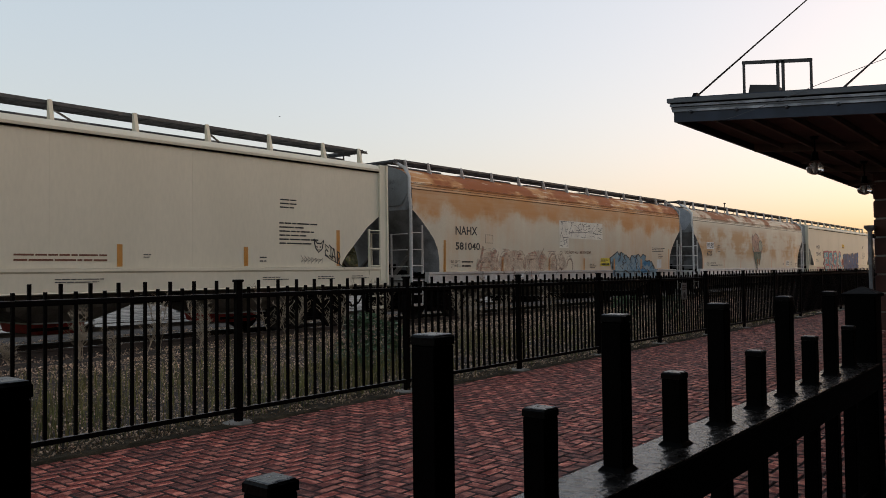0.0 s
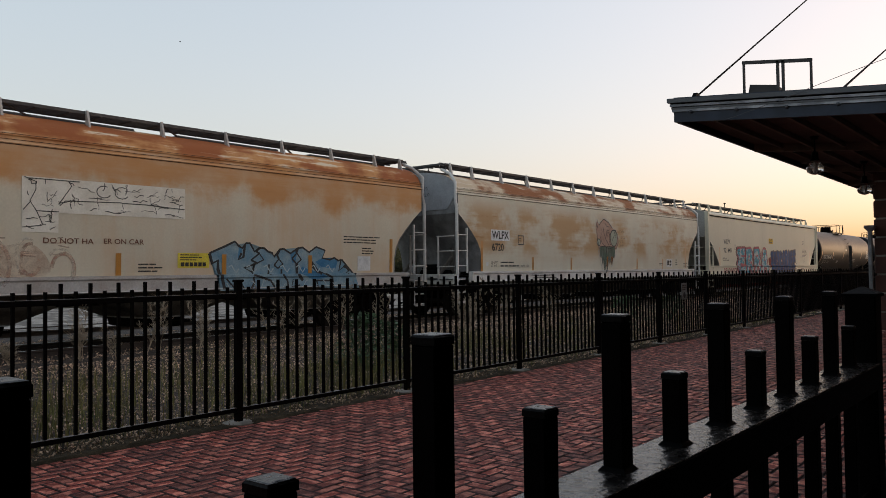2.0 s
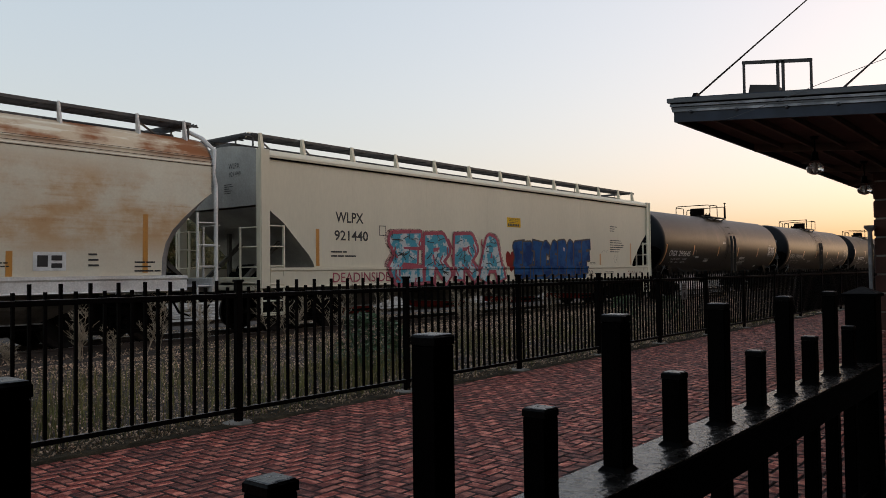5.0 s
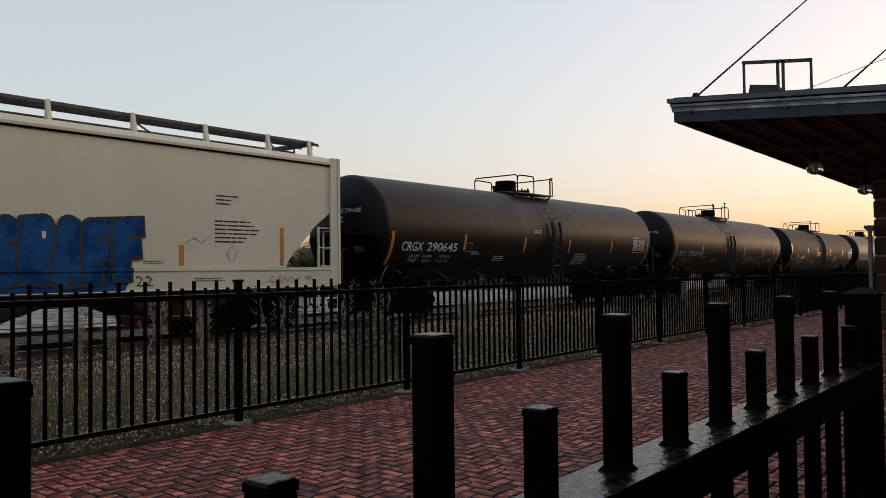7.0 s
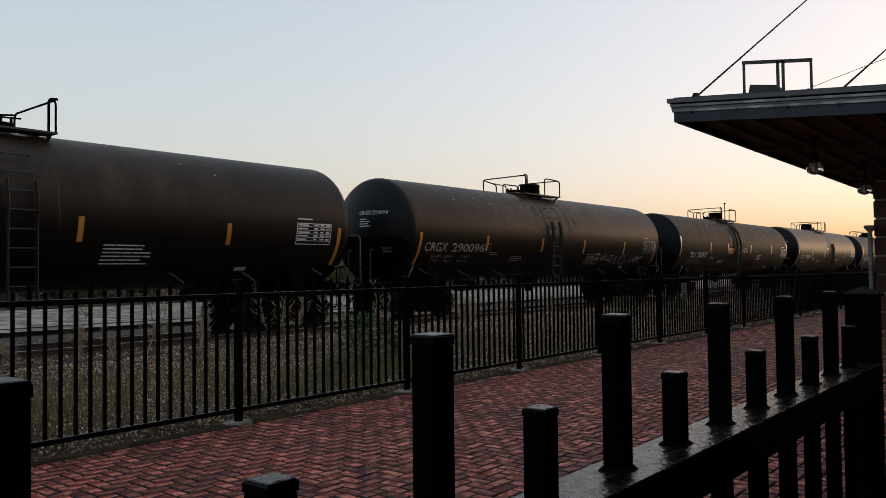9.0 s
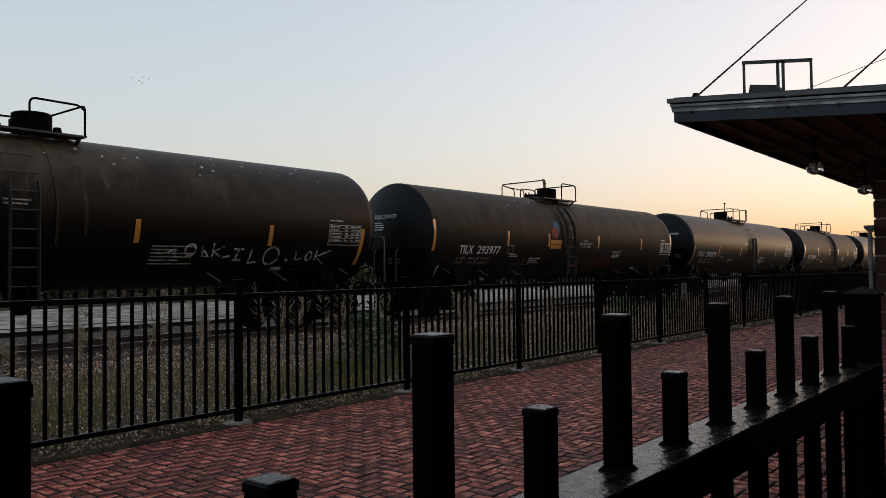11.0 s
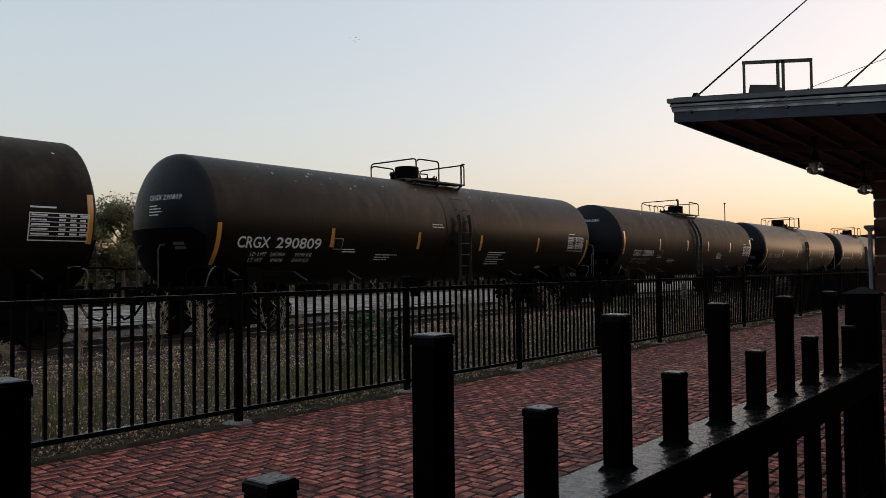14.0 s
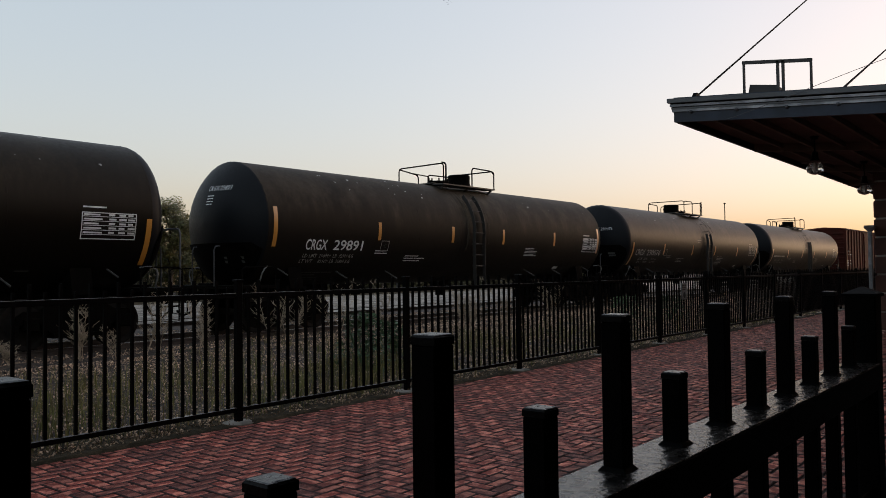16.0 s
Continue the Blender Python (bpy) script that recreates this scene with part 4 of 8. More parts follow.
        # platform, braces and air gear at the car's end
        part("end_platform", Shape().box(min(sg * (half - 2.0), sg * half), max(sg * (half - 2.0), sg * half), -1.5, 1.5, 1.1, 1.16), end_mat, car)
        part("end_sill", Shape().box(min(sg * (half - 0.1), sg * half), max(sg * (half - 0.1), sg * half), -1.55, 1.55, 0.98, 1.28, 0.01), trim_mat, car)
        for y in (-0.75, 0.75):
            part("brace", Shape().bar((sg * (half - 0.2), y, 1.2), (sg * (half - 1.25), y, 2.1), 0.09, 0.09).bar((sg * (half - 0.9), y, 1.2), (sg * (half - 0.9), y, 2.35), 0.1, 0.08), OUTLET_GRIME, car)
        part("brake_cylinder", Shape().tube([(sg * (half - 1.0), -0.2, 1.42), (sg * (half - 1.0), 0.4, 1.42)], 0.17, 12), UNDER, car)
        part("air_tank", Shape().tube([(sg * (half - 0.6), -0.9, 1.3), (sg * (half - 0.6), 0.2, 1.3)], 0.11, 10), UNDER, car)
        part("valve_body", Shape().tube([(sg * (half - 1.45), -1.1, 1.32), (sg * (half - 1.0), -1.1, 1.36)], 0.12, 10), UNDER, car)
        coupler(car, sg * (half + 0.0), sg)
        truck(car, sg * (half - 1.95))
        # corner posts and ladders
        for y in (-1, 1):
            if flat:
                px = sg * (half - 0.13)
                part("corner_post", Shape().box(px - 0.15, px + 0.13, y * 1.63 - 0.03, y * 1.63 + 0.03, 1.03, 4.12, 0.008).box(px + sg * 0.1 - 0.03, px + sg * 0.1 + 0.03, y * 1.6 - 0.09, y * 1.6 + 0.09, 1.03, 4.12), trim_mat, car)
            else:
                px = sg * (half - 0.05)
                part("corner_post", Shape().tube([(px, y * 1.62, 1.05), (px, y * 1.62, 3.2), (px - sg * 0.02, y * 1.56, 3.45), (px, y * 1.58, 3.95), (px - sg * 0.12, y * 1.3, 4.22), (px - sg * 0.2, y * 0.9, 4.4)], 0.045, 8), trim_mat, car, smooth=50)
            ix = sg * (half - (0.66 if flat else 0.5))
            top = 2.45 if flat else 2.63
            lad = part("ladder", Shape().bar((ix, y * 1.63, 1.3), (ix, y * 1.63, top), 0.055, 0.035), trim_mat, car, "side ladder at the corner")
            for z in (2.42, 1.96, 1.52, 1.12, 0.75, 0.48):
                part("rung", Shape().tube([(ix, y * 1.64, z), (sg * (half - 0.05), y * 1.64, z)], 0.014 if z > 1 else 0.018, 6), trim_mat, lad)
            part("stirrup", Shape().tube([(ix, y * 1.63, 1.1), (ix, y * 1.63, 0.46), (ix + sg * 0.02, y * 1.63, 0.44), (sg * (half - 0.07), y * 1.63, 0.44), (sg * (half - 0.05), y * 1.63, 0.46), (sg * (half - 0.05), y * 1.63, 1.1)], 0.02, 6), trim_mat, lad)
            ex = sg * (half + 0.06)
            el = part("end_ladder", Shape().bar((ex, y * 1.0, 1.05), (ex, y * 1.0, 2.4), 0.05, 0.03), trim_mat, car)
            for z in (1.15, 1.5, 1.95, 2.38):
                part("rung", Shape().tube([(ex, y * 0.95, z), (ex, y * 1.6, z)], 0.014, 6), trim_mat, el)
    # sills, outlets
    for y in (-1, 1):
        s0 = Shape().prism_x([(y * 1.5, sill), (y * 1.665, sill - 0.005), (y * 1.665, sill - 0.06), (y * 1.64, sill - 0.09), (y * 1.64, 1.06), (y * 1.665, 1.04), (y * 1.5, 1.02)], -half + (0.28 if flat else 0.75), half - (0.28 if flat else 0.75))
        part("side_sill", s0, trim_mat, car, "pale side sill")
    part("center_sill", Shape().box(-half, half, -0.2, 0.2, 0.75, 0.93), UNDER, car)
    for xm in ((-6.05, -2.0, 2.0, 6.05) if flat else (-5.4, -1.8, 1.8, 5.4)):
        levels = ((1.28, 1.5, 1.2), (1.25, 1.42, 1.0), (1.12, 1.2, 0.76), (0.56, 0.86, 0.5), (0.5, 0.8, 0.47))
        s0 = Shape().loft([[(xm - w, -d, z), (xm + w, -d, z), (xm + w, d, z), (xm - w, d, z)] for w, d, z in levels], True, True)
        o_ = part("hopper_outlet", s0, OUTLET_GRIME, car, "tapered discharge hopper under the car")
        part("outlet_lip", Shape().box(xm - 0.6, xm + 0.6, -0.9, 0.9, 0.475, 0.5), GREY_END, o_)
        part("outlet_gate", Shape().loft([[(xm - w, -d, z), (xm + w, -d, z), (xm + w, d, z), (xm - w, d, z)] for w, d, z in ((0.46, 0.78, 0.474), (0.42, 0.74, 0.3), (0.36, 0.7, 0.27))], True, True), GATE_RED if flat else UNDER, o_, "red-painted outlet gate" if flat else "")
        part("gate_shaft", Shape().tube([(xm - 0.6, -0.86, 0.38), (xm + 0.6, -0.86, 0.38)], 0.03, 8), UNDER, o_)
    # roof walkway on both sides, with brackets
    for y in (-1, 1):
        wl_ = Shape().box(-half + 0.25, half - 0.25, min(y * 1.04, y * 1.02), max(y * 1.04, y * 1.02), 4.515, 4.575)
        wl_.box(-half + 0.25, half - 0.25, min(y * 0.52, y * 0.5), max(y * 0.52, y * 0.5), 4.5, 4.575)
        for k in range(9):
            wl_.box(-half + 0.25, half - 0.25, y * (0.56 + 0.055 * k) - 0.006, y * (0.56 + 0.055 * k) + 0.006, 4.53, 4.57)
        nb = int(half * 2 / 0.6)
        for k in range(nb):
            x = -half + 0.3 + (2 * half - 0.6) * k / (nb - 1)
            wl_.box(x - 0.012, x + 0.012, min(y * 0.5, y * 1.02), max(y * 0.5, y * 1.02), 4.5, 4.53)
        part("roof_walk", wl_.moved(0, 0, -drop), GRATING, car, "galvanised grating walkway on the roof")
        pitch = 1.66 if flat else 1.55
        nbk = int((half - 0.6) / pitch)
        bxs = [pitch * k for k in range(-nbk, nbk + 1)] + [half - 0.45, -half + 0.45]
        w2 = 0.038 if flat else 0.02
        bme = Shape().prism_x([(y * 1.14, 4.13), (y * 1.2, 4.13), (y * 1.09, 4.585 - drop), (y * 1.045, 4.585 - drop), (y * 1.045, 4.22)], -w2, w2).mesh("bracket", trim_mat)
        for x in bxs:
            part("bracket", bme, trim_mat, car, at=pose(x, 0, 0))
        dme = Shape().bar((-0.35, y * 0.95, 4.47), (0.35, y * 0.55, 4.3), 0.03, 0.03).mesh("strut", GRATING)
        for x in bxs[::2]:
            part("strut", dme, GRATING, car, at=pose(x + 0.4, 0, 0))
    for sg in (-1, 1):
        xw = Shape()
        for k in range(6):
            x = sg * (half - 0.1 - 0.075 * k)
            xw.box(x - 0.008, x + 0.008, -1.02, 1.02, 4.52, 4.56)
        for y in (-1.0, -0.35, 0.35, 1.0):
            xw.box(min(sg * (half - 0.06), sg * (half - 0.52)), max(sg * (half - 0.06), sg * (half - 0.52)), y - 0.012, y + 0.012, 4.49, 4.52)
            xw.bar((sg * (half - 0.3), y, 4.5), (sg * (half - 0.3), y, 4.19 + 0.13 * (abs(y) < 0.5)), 0.03, 0.03)
        part("cross_walk", xw.moved(0, 0, -drop), GRATING, car, "grating walkway across the car's end")
    hatch = Shape()
    for k in range(5):
        x = -half + 1.6 + (2 * half - 3.2) * k / 4
        hatch.box(x - 1.4, x + 1.4, -0.3, 0.3, 4.3, 4.42, 0.02)
    part("trough_hatch", hatch, GRATING, car, "long roof loading hatches")
    for sg in (-1, 1):
        part("roof_grab", Shape().tube([(sg * (half - 0.7), -0.8, 4.55 - drop), (sg * (half - 0.6), -0.8, 4.61 - drop), (sg * (half - 0.3), -0.8, 4.61 - drop), (sg * (half - 0.22), -0.85, 4.48 - drop)], 0.014, 6), trim_mat, car)

    def mp_end(u, v):
        return (-half + d_end - 0.02, -u, v)

    if end_words:
        lettering(car, end_words[0], end_words[2], 3.78, 0.12, mp_end, DARK_INK, 0.42, "small black letters on the end sheet")
        lettering(car, end_words[1], end_words[2] + 0.02, 3.6, 0.11, mp_end, DARK_INK, 0.44)
        decal(car, "end_stencilling", rows_of(end_words[2] - 0.17, end_words[2] + 0.18, 3.2, 3.45, 5, random.Random(5)), mp_end, GREY_INK, "small stencilled lines")

    def mp(u, v, off=0.006):
        d = sill - v
        y = profile_y(prof, v) if d < -0.0005 else 1.668 if d < 0.0605 else 1.668 - 0.025 * (d - 0.06) / 0.03 if d < 0.0905 else 1.643
        return (u, -y - off, v)

    return car, mp, sill


def stripes(car, items, mp, cuts=()):
    for x, z0, z1 in items:
        decal(car, "reflector_stripe", [[(x - 0.055, z0), (x + 0.055, z0), (x + 0.055, z1), (x - 0.055, z1)]], lambda u, v: mp(u, v, 0.004), YELLOW, "yellow reflective strip", cuts)


HZ = (1.255, 1.285, 1.345, 1.347, 1.4, 1.43, 1.49, 1.492, 1.7, 1.9, 2.1, 2.3, 2.5, 2.7, 2.9, 3.1, 3.3)
CARS = []

# first car: tan
rng = random.Random(11)
car, mp, sill = hopper_car("tan flat-sided covered hopper car with black spray tags", 10.0, True, TAN, TAN_END, TAN)
CARS.append((car, 4.5))
stripes(car, [(2.72, 1.52, 1.94), (5.59, 1.52, 1.94), (8.3, 1.52, 2.39), (-2.7, 1.52, 1.94), (-5.6, 1.52, 1.94), (-8.3, 1.52, 2.39)], mp)
decal(car, "stencilling", rows_of(6.52, 7.16, 2.82, 3.08, 3, rng), mp, DARK_INK, "small black stencilled lines")
decal(car, "stencilling", rows_of(6.5, 7.75, 2.0, 2.55, 6, rng), mp, DARK_INK, "small black stencilled lines")
decal(car, "stencilling", rows_of(0.83, 2.6, 1.6, 1.78, 2, rng), mp, RED_INK, "faded red-brown stencilled lines")
decal(car, "stencilling", rows_of(5.95, 6.2, 1.6, 1.76, 2, rng) + rows_of(3.2, 3.38, 1.68, 1.78, 2, rng), mp, GREY_INK, "faded stencilled lines")
decal(car, "sill_stencilling", rows_of(1.5, 2.5, 1.22, 1.32, 2, rng, False) + rows_of(6.0, 6.8, 1.2, 1.3, 2, rng) + rows_of(7.6, 8.2, 1.2, 1.3, 2, rng) + rows_of(8.7, 9.3, 1.2, 1.3, 2, rng), mp, GREY_INK, "faded stencilled lines on the sill")
tag = ribbon([(7.52, 2.16), (7.57, 1.96), (7.67, 1.84), (7.78, 1.93), (7.83, 2.14), (7.74, 2.05), (7.62, 2.06), (7.52, 2.16)], 0.034)
tag += ribbon([(7.6, 1.98), (7.65, 1.96)], 0.03) + ribbon([(7.7, 1.96), (7.75, 1.98)], 0.03) + ribbon([(7.63, 1.9), (7.72, 1.9)], 0.02)
for x, z, h_, st in ((7.86, 1.8, 0.26, "E"), (7.99, 1.76, 0.3, "I"), (8.08, 1.68, 0.32, "A"), (8.24, 1.58, 0.34, "R")):
    for q in STROKES[st]:
        tag += ribbon([(x + 0.14 * u, z + h_ * v - 0.1 * u) for u, v in q], 0.03)
tag += ribbon([(7.86, 1.78), (8.1, 1.66), (8.36, 1.56), (8.44, 1.46)], 0.018)
decal(car, "graffiti_tag", tag, mp, DARK_INK, "black spray-painted tag")
tag = []
for k in range(6):
    x = 7.12 + 0.11 * k
    tag += ribbon([(x, 1.78 - 0.02 * k), (x + 0.07, 1.68), (x + 0.02, 1.62), (x + 0.12, 1.7), (x + 0.1, 1.58)], 0.014)
decal(car, "graffiti_tag", tag, mp, GREY_INK, "thin grey scribbled tag")

# second car: rusty
rng = random.Random(12)
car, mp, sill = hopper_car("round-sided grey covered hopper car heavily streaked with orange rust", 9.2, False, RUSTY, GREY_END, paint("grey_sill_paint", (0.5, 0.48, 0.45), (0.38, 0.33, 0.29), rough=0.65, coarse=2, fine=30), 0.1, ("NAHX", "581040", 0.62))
CARS.append((car, 24.6))
stripes(car, [(-7.69, 1.35, 2.25), (-4.83, 1.35, 1.79), (-2.06, 1.35, 1.78), (0.34, 1.35, 1.77), (7.82, 1.35, 2.22)], mp)
stripes(car, [(2.67, 1.35, 1.77), (5.04, 1.35, 1.77)], lambda u, v, off=0.0: mp(u, v, 0.017))
lettering(car, "NAHX", -7.2, 2.42, 0.25, mp, DARK_INK, 1.05, "black stencilled reporting letters", fat=0.018)
lettering(car, "581040", -7.2, 1.98, 0.22, mp, DARK_INK, 1.18, "black stencilled car number", fat=0.018)
lettering(car, "LD LMT", -7.4, 1.6, 0.08, mp, DARK_INK, 0.4)
lettering(car, "LT WT", -7.4, 1.47, 0.08, mp, DARK_INK, 0.33)
decal(car, "stencilling", rows_of(-6.9, -6.2, 1.46, 1.7, 2, rng), mp, DARK_INK)
lettering(car, "DO NOT HA", -1.04, 1.93, 0.1, mp, RED_INK, 0.9, fat=0.012)
lettering(car, "ER ON CAR", 0.05, 1.94, 0.1, mp, RED_INK, 0.8, fat=0.012)
decal(car, "placard", [rect(1.58, 2.31, 1.49, 1.79)], mp, LEMON_SIGN, "yellow emergency placard")
decal(car, "placard_text", rows_of(1.63, 2.28, 1.63, 1.78, 3, rng) + [rect(1.65 + 0.1 * k, 1.73 + 0.1 * k, 1.52, 1.6) for k in range(6)], lambda u, v: mp(u, v, 0.011), DARK_INK)
decal(car, "painted_patch", [rect(-1.4, 1.74, 2.47, 3.08), rect(-1.4, -0.78, 2.12, 2.47)], mp, paint("patched_white_paint", (0.82, 0.77, 0.66), (0.7, 0.64, 0.53), rough=0.7, coarse=3, fine=40, spec=0.05, grain=0.15), "cream painted-over patch with cracked outlines", HZ)
def jagged(x0, z0, x1, z1, n, amp):
    """A crack: a broken line from one point to another."""
    return [(x0 + (x1 - x0) * k / n + (rng.uniform(-amp, amp) if 0 < k < n else 0), z0 + (z1 - z0) * k / n + (rng.uniform(-amp, amp) if 0 < k < n else 0)) for k in range(n + 1)]


crk = []
for q in ([(-1.36, 3.07), (-1.17, 3.0), (-1.17, 2.86), (-1.27, 2.66), (-1.16, 2.49), (-1.05, 2.25)], [(-1.39, 2.2), (-1.07, 2.24)], [(-1.16, 2.49), (-0.78, 2.49)], [(-0.76, 2.6), (-0.66, 2.69), (0.39, 2.72), (0.43, 2.6)],
          [(0.39, 2.71), (0.89, 2.71), (1.73, 2.66)], [(-0.62, 3.06), (-0.55, 2.96), (-0.78, 2.62)], oval(0.05, 2.9, 0.14, 0.11, 10, 60, 330), oval(0.4, 2.9, 0.14, 0.11, 10, 60, 330), [(-1.38, 2.5), (-1.25, 2.66)], [(-1.3, 3.05), (-0.4, 3.05)]):
    crk += ribbon(q, 0.016)
for k in range(60):
    x, z = rng.uniform(-1.3, 1.6), rng.uniform(2.52, 3.02)
    if k < 8:
        x, z = rng.uniform(-1.35, -0.85), rng.uniform(2.16, 2.5)
    a = rng.choice((rng.gauss(0, 0.35), rng.gauss(1.5, 0.35)))
    ln = rng.uniform(0.1, 0.34)
    xe, ze = min(1.72, max(-1.38, x + ln * math.cos(a))), min(3.06, max(2.14 if x < -0.8 else 2.49, z + ln * 0.7 * math.sin(a)))
    crk += ribbon(jagged(x, z, xe, ze, 4, 0.025), rng.choice((0.009, 0.012, 0.016)))
decal(car, "patch_cracking", crk, lambda u, v: mp(u, v, 0.011), GREY_INK, "dark cracked outlines", HZ)
tops = [(2.31, 1.79), (2.66, 1.93), (2.94, 2.05), (3.04, 1.95), (3.13, 1.91), (3.23, 2.02), (3.33, 2.02), (3.45, 1.84), (3.58, 1.92), (3.71, 1.92), (3.81, 1.85), (3.94, 1.81), (3.99, 1.73), (4.15, 1.9), (4.26, 1.91), (4.45, 1.81), (4.67, 1.93), (4.81, 1.95), (5.01, 1.84), (5.23, 1.97), (5.51, 1.89), (5.42, 1.71), (5.66, 1.67), (5.81, 1.72), (5.93, 1.65), (6.06, 1.67), (6.18, 1.56), (6.47, 1.31)]
decal(car, "graffiti", [tops + [(6.6, 0.98), (5.6, 1.0), (4.9, 1.04), (4.1, 1.0), (3.3, 1.02), (2.55, 1.0), (2.5, 1.35), (2.36, 1.6)]], mp, STEEL_BLUE, "grey-blue spiky spray-painted graffiti", HZ)
decal(car, "graffiti_shade", [[(5.42, 1.71), (5.66, 1.67), (5.81, 1.72), (5.93, 1.65), (5.85, 1.45), (5.4, 1.5), (5.2, 1.62)], [(3.04, 1.95), (3.13, 1.91), (3.1, 1.7), (3.02, 1.66)], [(4.45, 1.81), (4.67, 1.93), (4.6, 1.6), (4.5, 1.6)], [(4.8, 1.5), (5.2, 1.4), (5.6, 1.25), (5.1, 1.2), (4.7, 1.35)]], lambda u, v: mp(u, v, 0.009), spray("mid_blue_spray_paint", (0.05, 0.16, 0.3), (0.1, 0.24, 0.36)), "deeper blue shading", HZ)
ink = ribbon(tops, 0.045)
for q, w in (([(2.31, 1.79), (2.38, 1.58), (2.52, 1.64), (2.52, 1.46), (2.58, 1.3), (2.65, 1.04)], 0.075), ([(3.36, 1.65), (3.58, 1.8), (3.7, 1.66), (3.53, 1.59), (3.36, 1.65)], 0.04), ([(3.53, 1.59), (3.18, 1.48), (3.38, 1.39), (3.45, 1.56)], 0.045),
             ([(3.2, 2.0), (3.16, 1.72), (3.03, 1.66), (3.11, 1.8)], 0.06), ([(3.58, 1.92), (3.5, 1.84), (3.58, 1.8)], 0.06), ([(3.45, 1.56), (3.4, 1.33), (3.86, 1.2), (4.01, 0.98)], 0.05), ([(3.85, 1.56), (3.83, 1.33)], 0.05),
             ([(3.99, 1.54), (4.12, 1.68), (4.24, 1.57), (4.1, 1.47), (3.99, 1.54)], 0.04), ([(4.15, 1.9), (4.07, 1.77), (4.12, 1.68)], 0.06), ([(4.2, 1.45), (4.2, 1.32), (4.33, 1.19), (4.36, 0.98)], 0.05), ([(4.5, 1.69), (4.64, 1.82), (4.77, 1.67), (4.64, 1.57), (4.5, 1.69)], 0.045),
             ([(4.64, 1.57), (4.65, 1.32), (4.78, 1.19)], 0.08), ([(4.67, 1.93), (4.62, 1.82)], 0.07), ([(5.09, 1.62), (5.3, 1.4), (5.71, 1.24), (5.74, 0.99)], 0.05), ([(5.09, 1.55), (5.35, 1.33)], 0.08), ([(6.03, 1.67), (5.96, 1.4), (6.15, 1.53), (6.31, 1.39)], 0.05),
             ([(3.38, 1.29), (3.42, 1.17), (3.32, 1.01)], 0.05), ([(5.18, 1.18), (5.71, 1.17)], 0.04), ([(5.2, 1.18), (5.25, 1.02)], 0.04), ([(2.7, 1.25), (2.9, 1.05), (3.05, 1.2), (3.15, 1.02)], 0.04), ([(4.5, 1.22), (4.45, 1.05), (4.7, 1.08)], 0.04), ([(6.1, 1.5), (6.3, 1.45), (6.2, 1.33)], 0.03)):
    ink += ribbon(q, w)
decal(car, "graffiti_outline", ink, lambda u, v: mp(u, v, 0.012), DARK_INK, "black graffiti outlines", HZ)
hi = []
for k in range(7):
    x = 2.78 + 0.46 * k
    hi += ribbon([(x, 1.5), (x + 0.08, 1.54), (x + 0.14, 1.45), (x + 0.2, 1.38), (x + 0.27, 1.47)], 0.03)
for k in range(12):
    x = 2.7 + 0.3 * k
    hi += ribbon([(x, rng.uniform(1.02, 1.2)), (x + 0.07, rng.uniform(1.05, 1.25)), (x + 0.12, rng.uniform(1.02, 1.2))], 0.022)
decal(car, "graffiti_highlight", hi, lambda u, v: mp(u, v, 0.014), spray("pale_blue_spray_paint", (0.45, 0.52, 0.53)), "pale blue strokes", HZ)
gh, gr = [], []
for x, r_, zc_, a0, a1 in ((-5.75, 0.34, 1.42, -10, 200), (-5.3, 0.2, 1.75, 40, 240), (-4.7, 0.32, 1.55, 0, 190), (-4.2, 0.16, 1.3, 90, 330), (-3.85, 0.3, 1.6, -60, 150), (-3.1, 0.34, 1.5, 120, 330), (-2.55, 0.22, 1.62, 10, 200), (-1.9, 0.3, 1.58, -80, 160), (-1.3, 0.2, 1.7, 60, 300), (-0.75, 0.24, 1.5, -40, 140)):
    k1 = rng.uniform(1.0, 1.6)
    gh += ribbon(oval(x, zc_, r_, r_ * k1, 14, a0, a1), rng.uniform(0.03, 0.06))
    gr += ribbon(oval(x + 0.06, zc_ - 0.05, r_ * 0.85, r_ * k1 * 0.9, 14, a0 + 20, a1 + 30), rng.uniform(0.05, 0.12))
    for k in range(6):
        z = rng.uniform(1.38, 2.05)
        gr += ribbon([(x + rng.uniform(-r_, 0), z), (x + rng.uniform(0, r_), z + rng.uniform(-0.03, 0.03))], rng.uniform(0.012, 0.03))
gr += ribbon([(-6.2, 1.4), (-5.98, 1.7), (-5.85, 2.1)], 0.1) + ribbon([(-3.0, 2.0), (-2.75, 1.72), (-2.4, 2.1)], 0.06) + ribbon([(-5.2, 1.5), (-5.05, 1.95)], 0.07)
for x, w, z0, z1 in ((-5.6, 0.5, 1.37, 1.95), (-4.3, 0.6, 1.37, 2.0), (-2.9, 0.65, 1.37, 2.02), (-1.5, 0.5, 1.37, 1.92)):
    decal(car, "faded_paint", [rounded([(x - w, z0), (x + w, z0), (x + w * 1.1, (z0 + z1) / 2), (x + w * 0.5, z1), (x - w * 0.4, z1 - 0.06), (x - w * 1.1, (z0 + z1) / 2 + 0.05)])], lambda u, v: mp(u, v, 0.004), HAZE_RED, "faded pinkish scrubbed paint", HZ)
decal(car, "graffiti", gr, mp, GHOST_RED, "faded reddish scrubbed graffiti", HZ)
decal(car, "graffiti", gh, lambda u, v: mp(u, v, 0.01), GHOST, "faded white scrubbed graffiti", HZ)
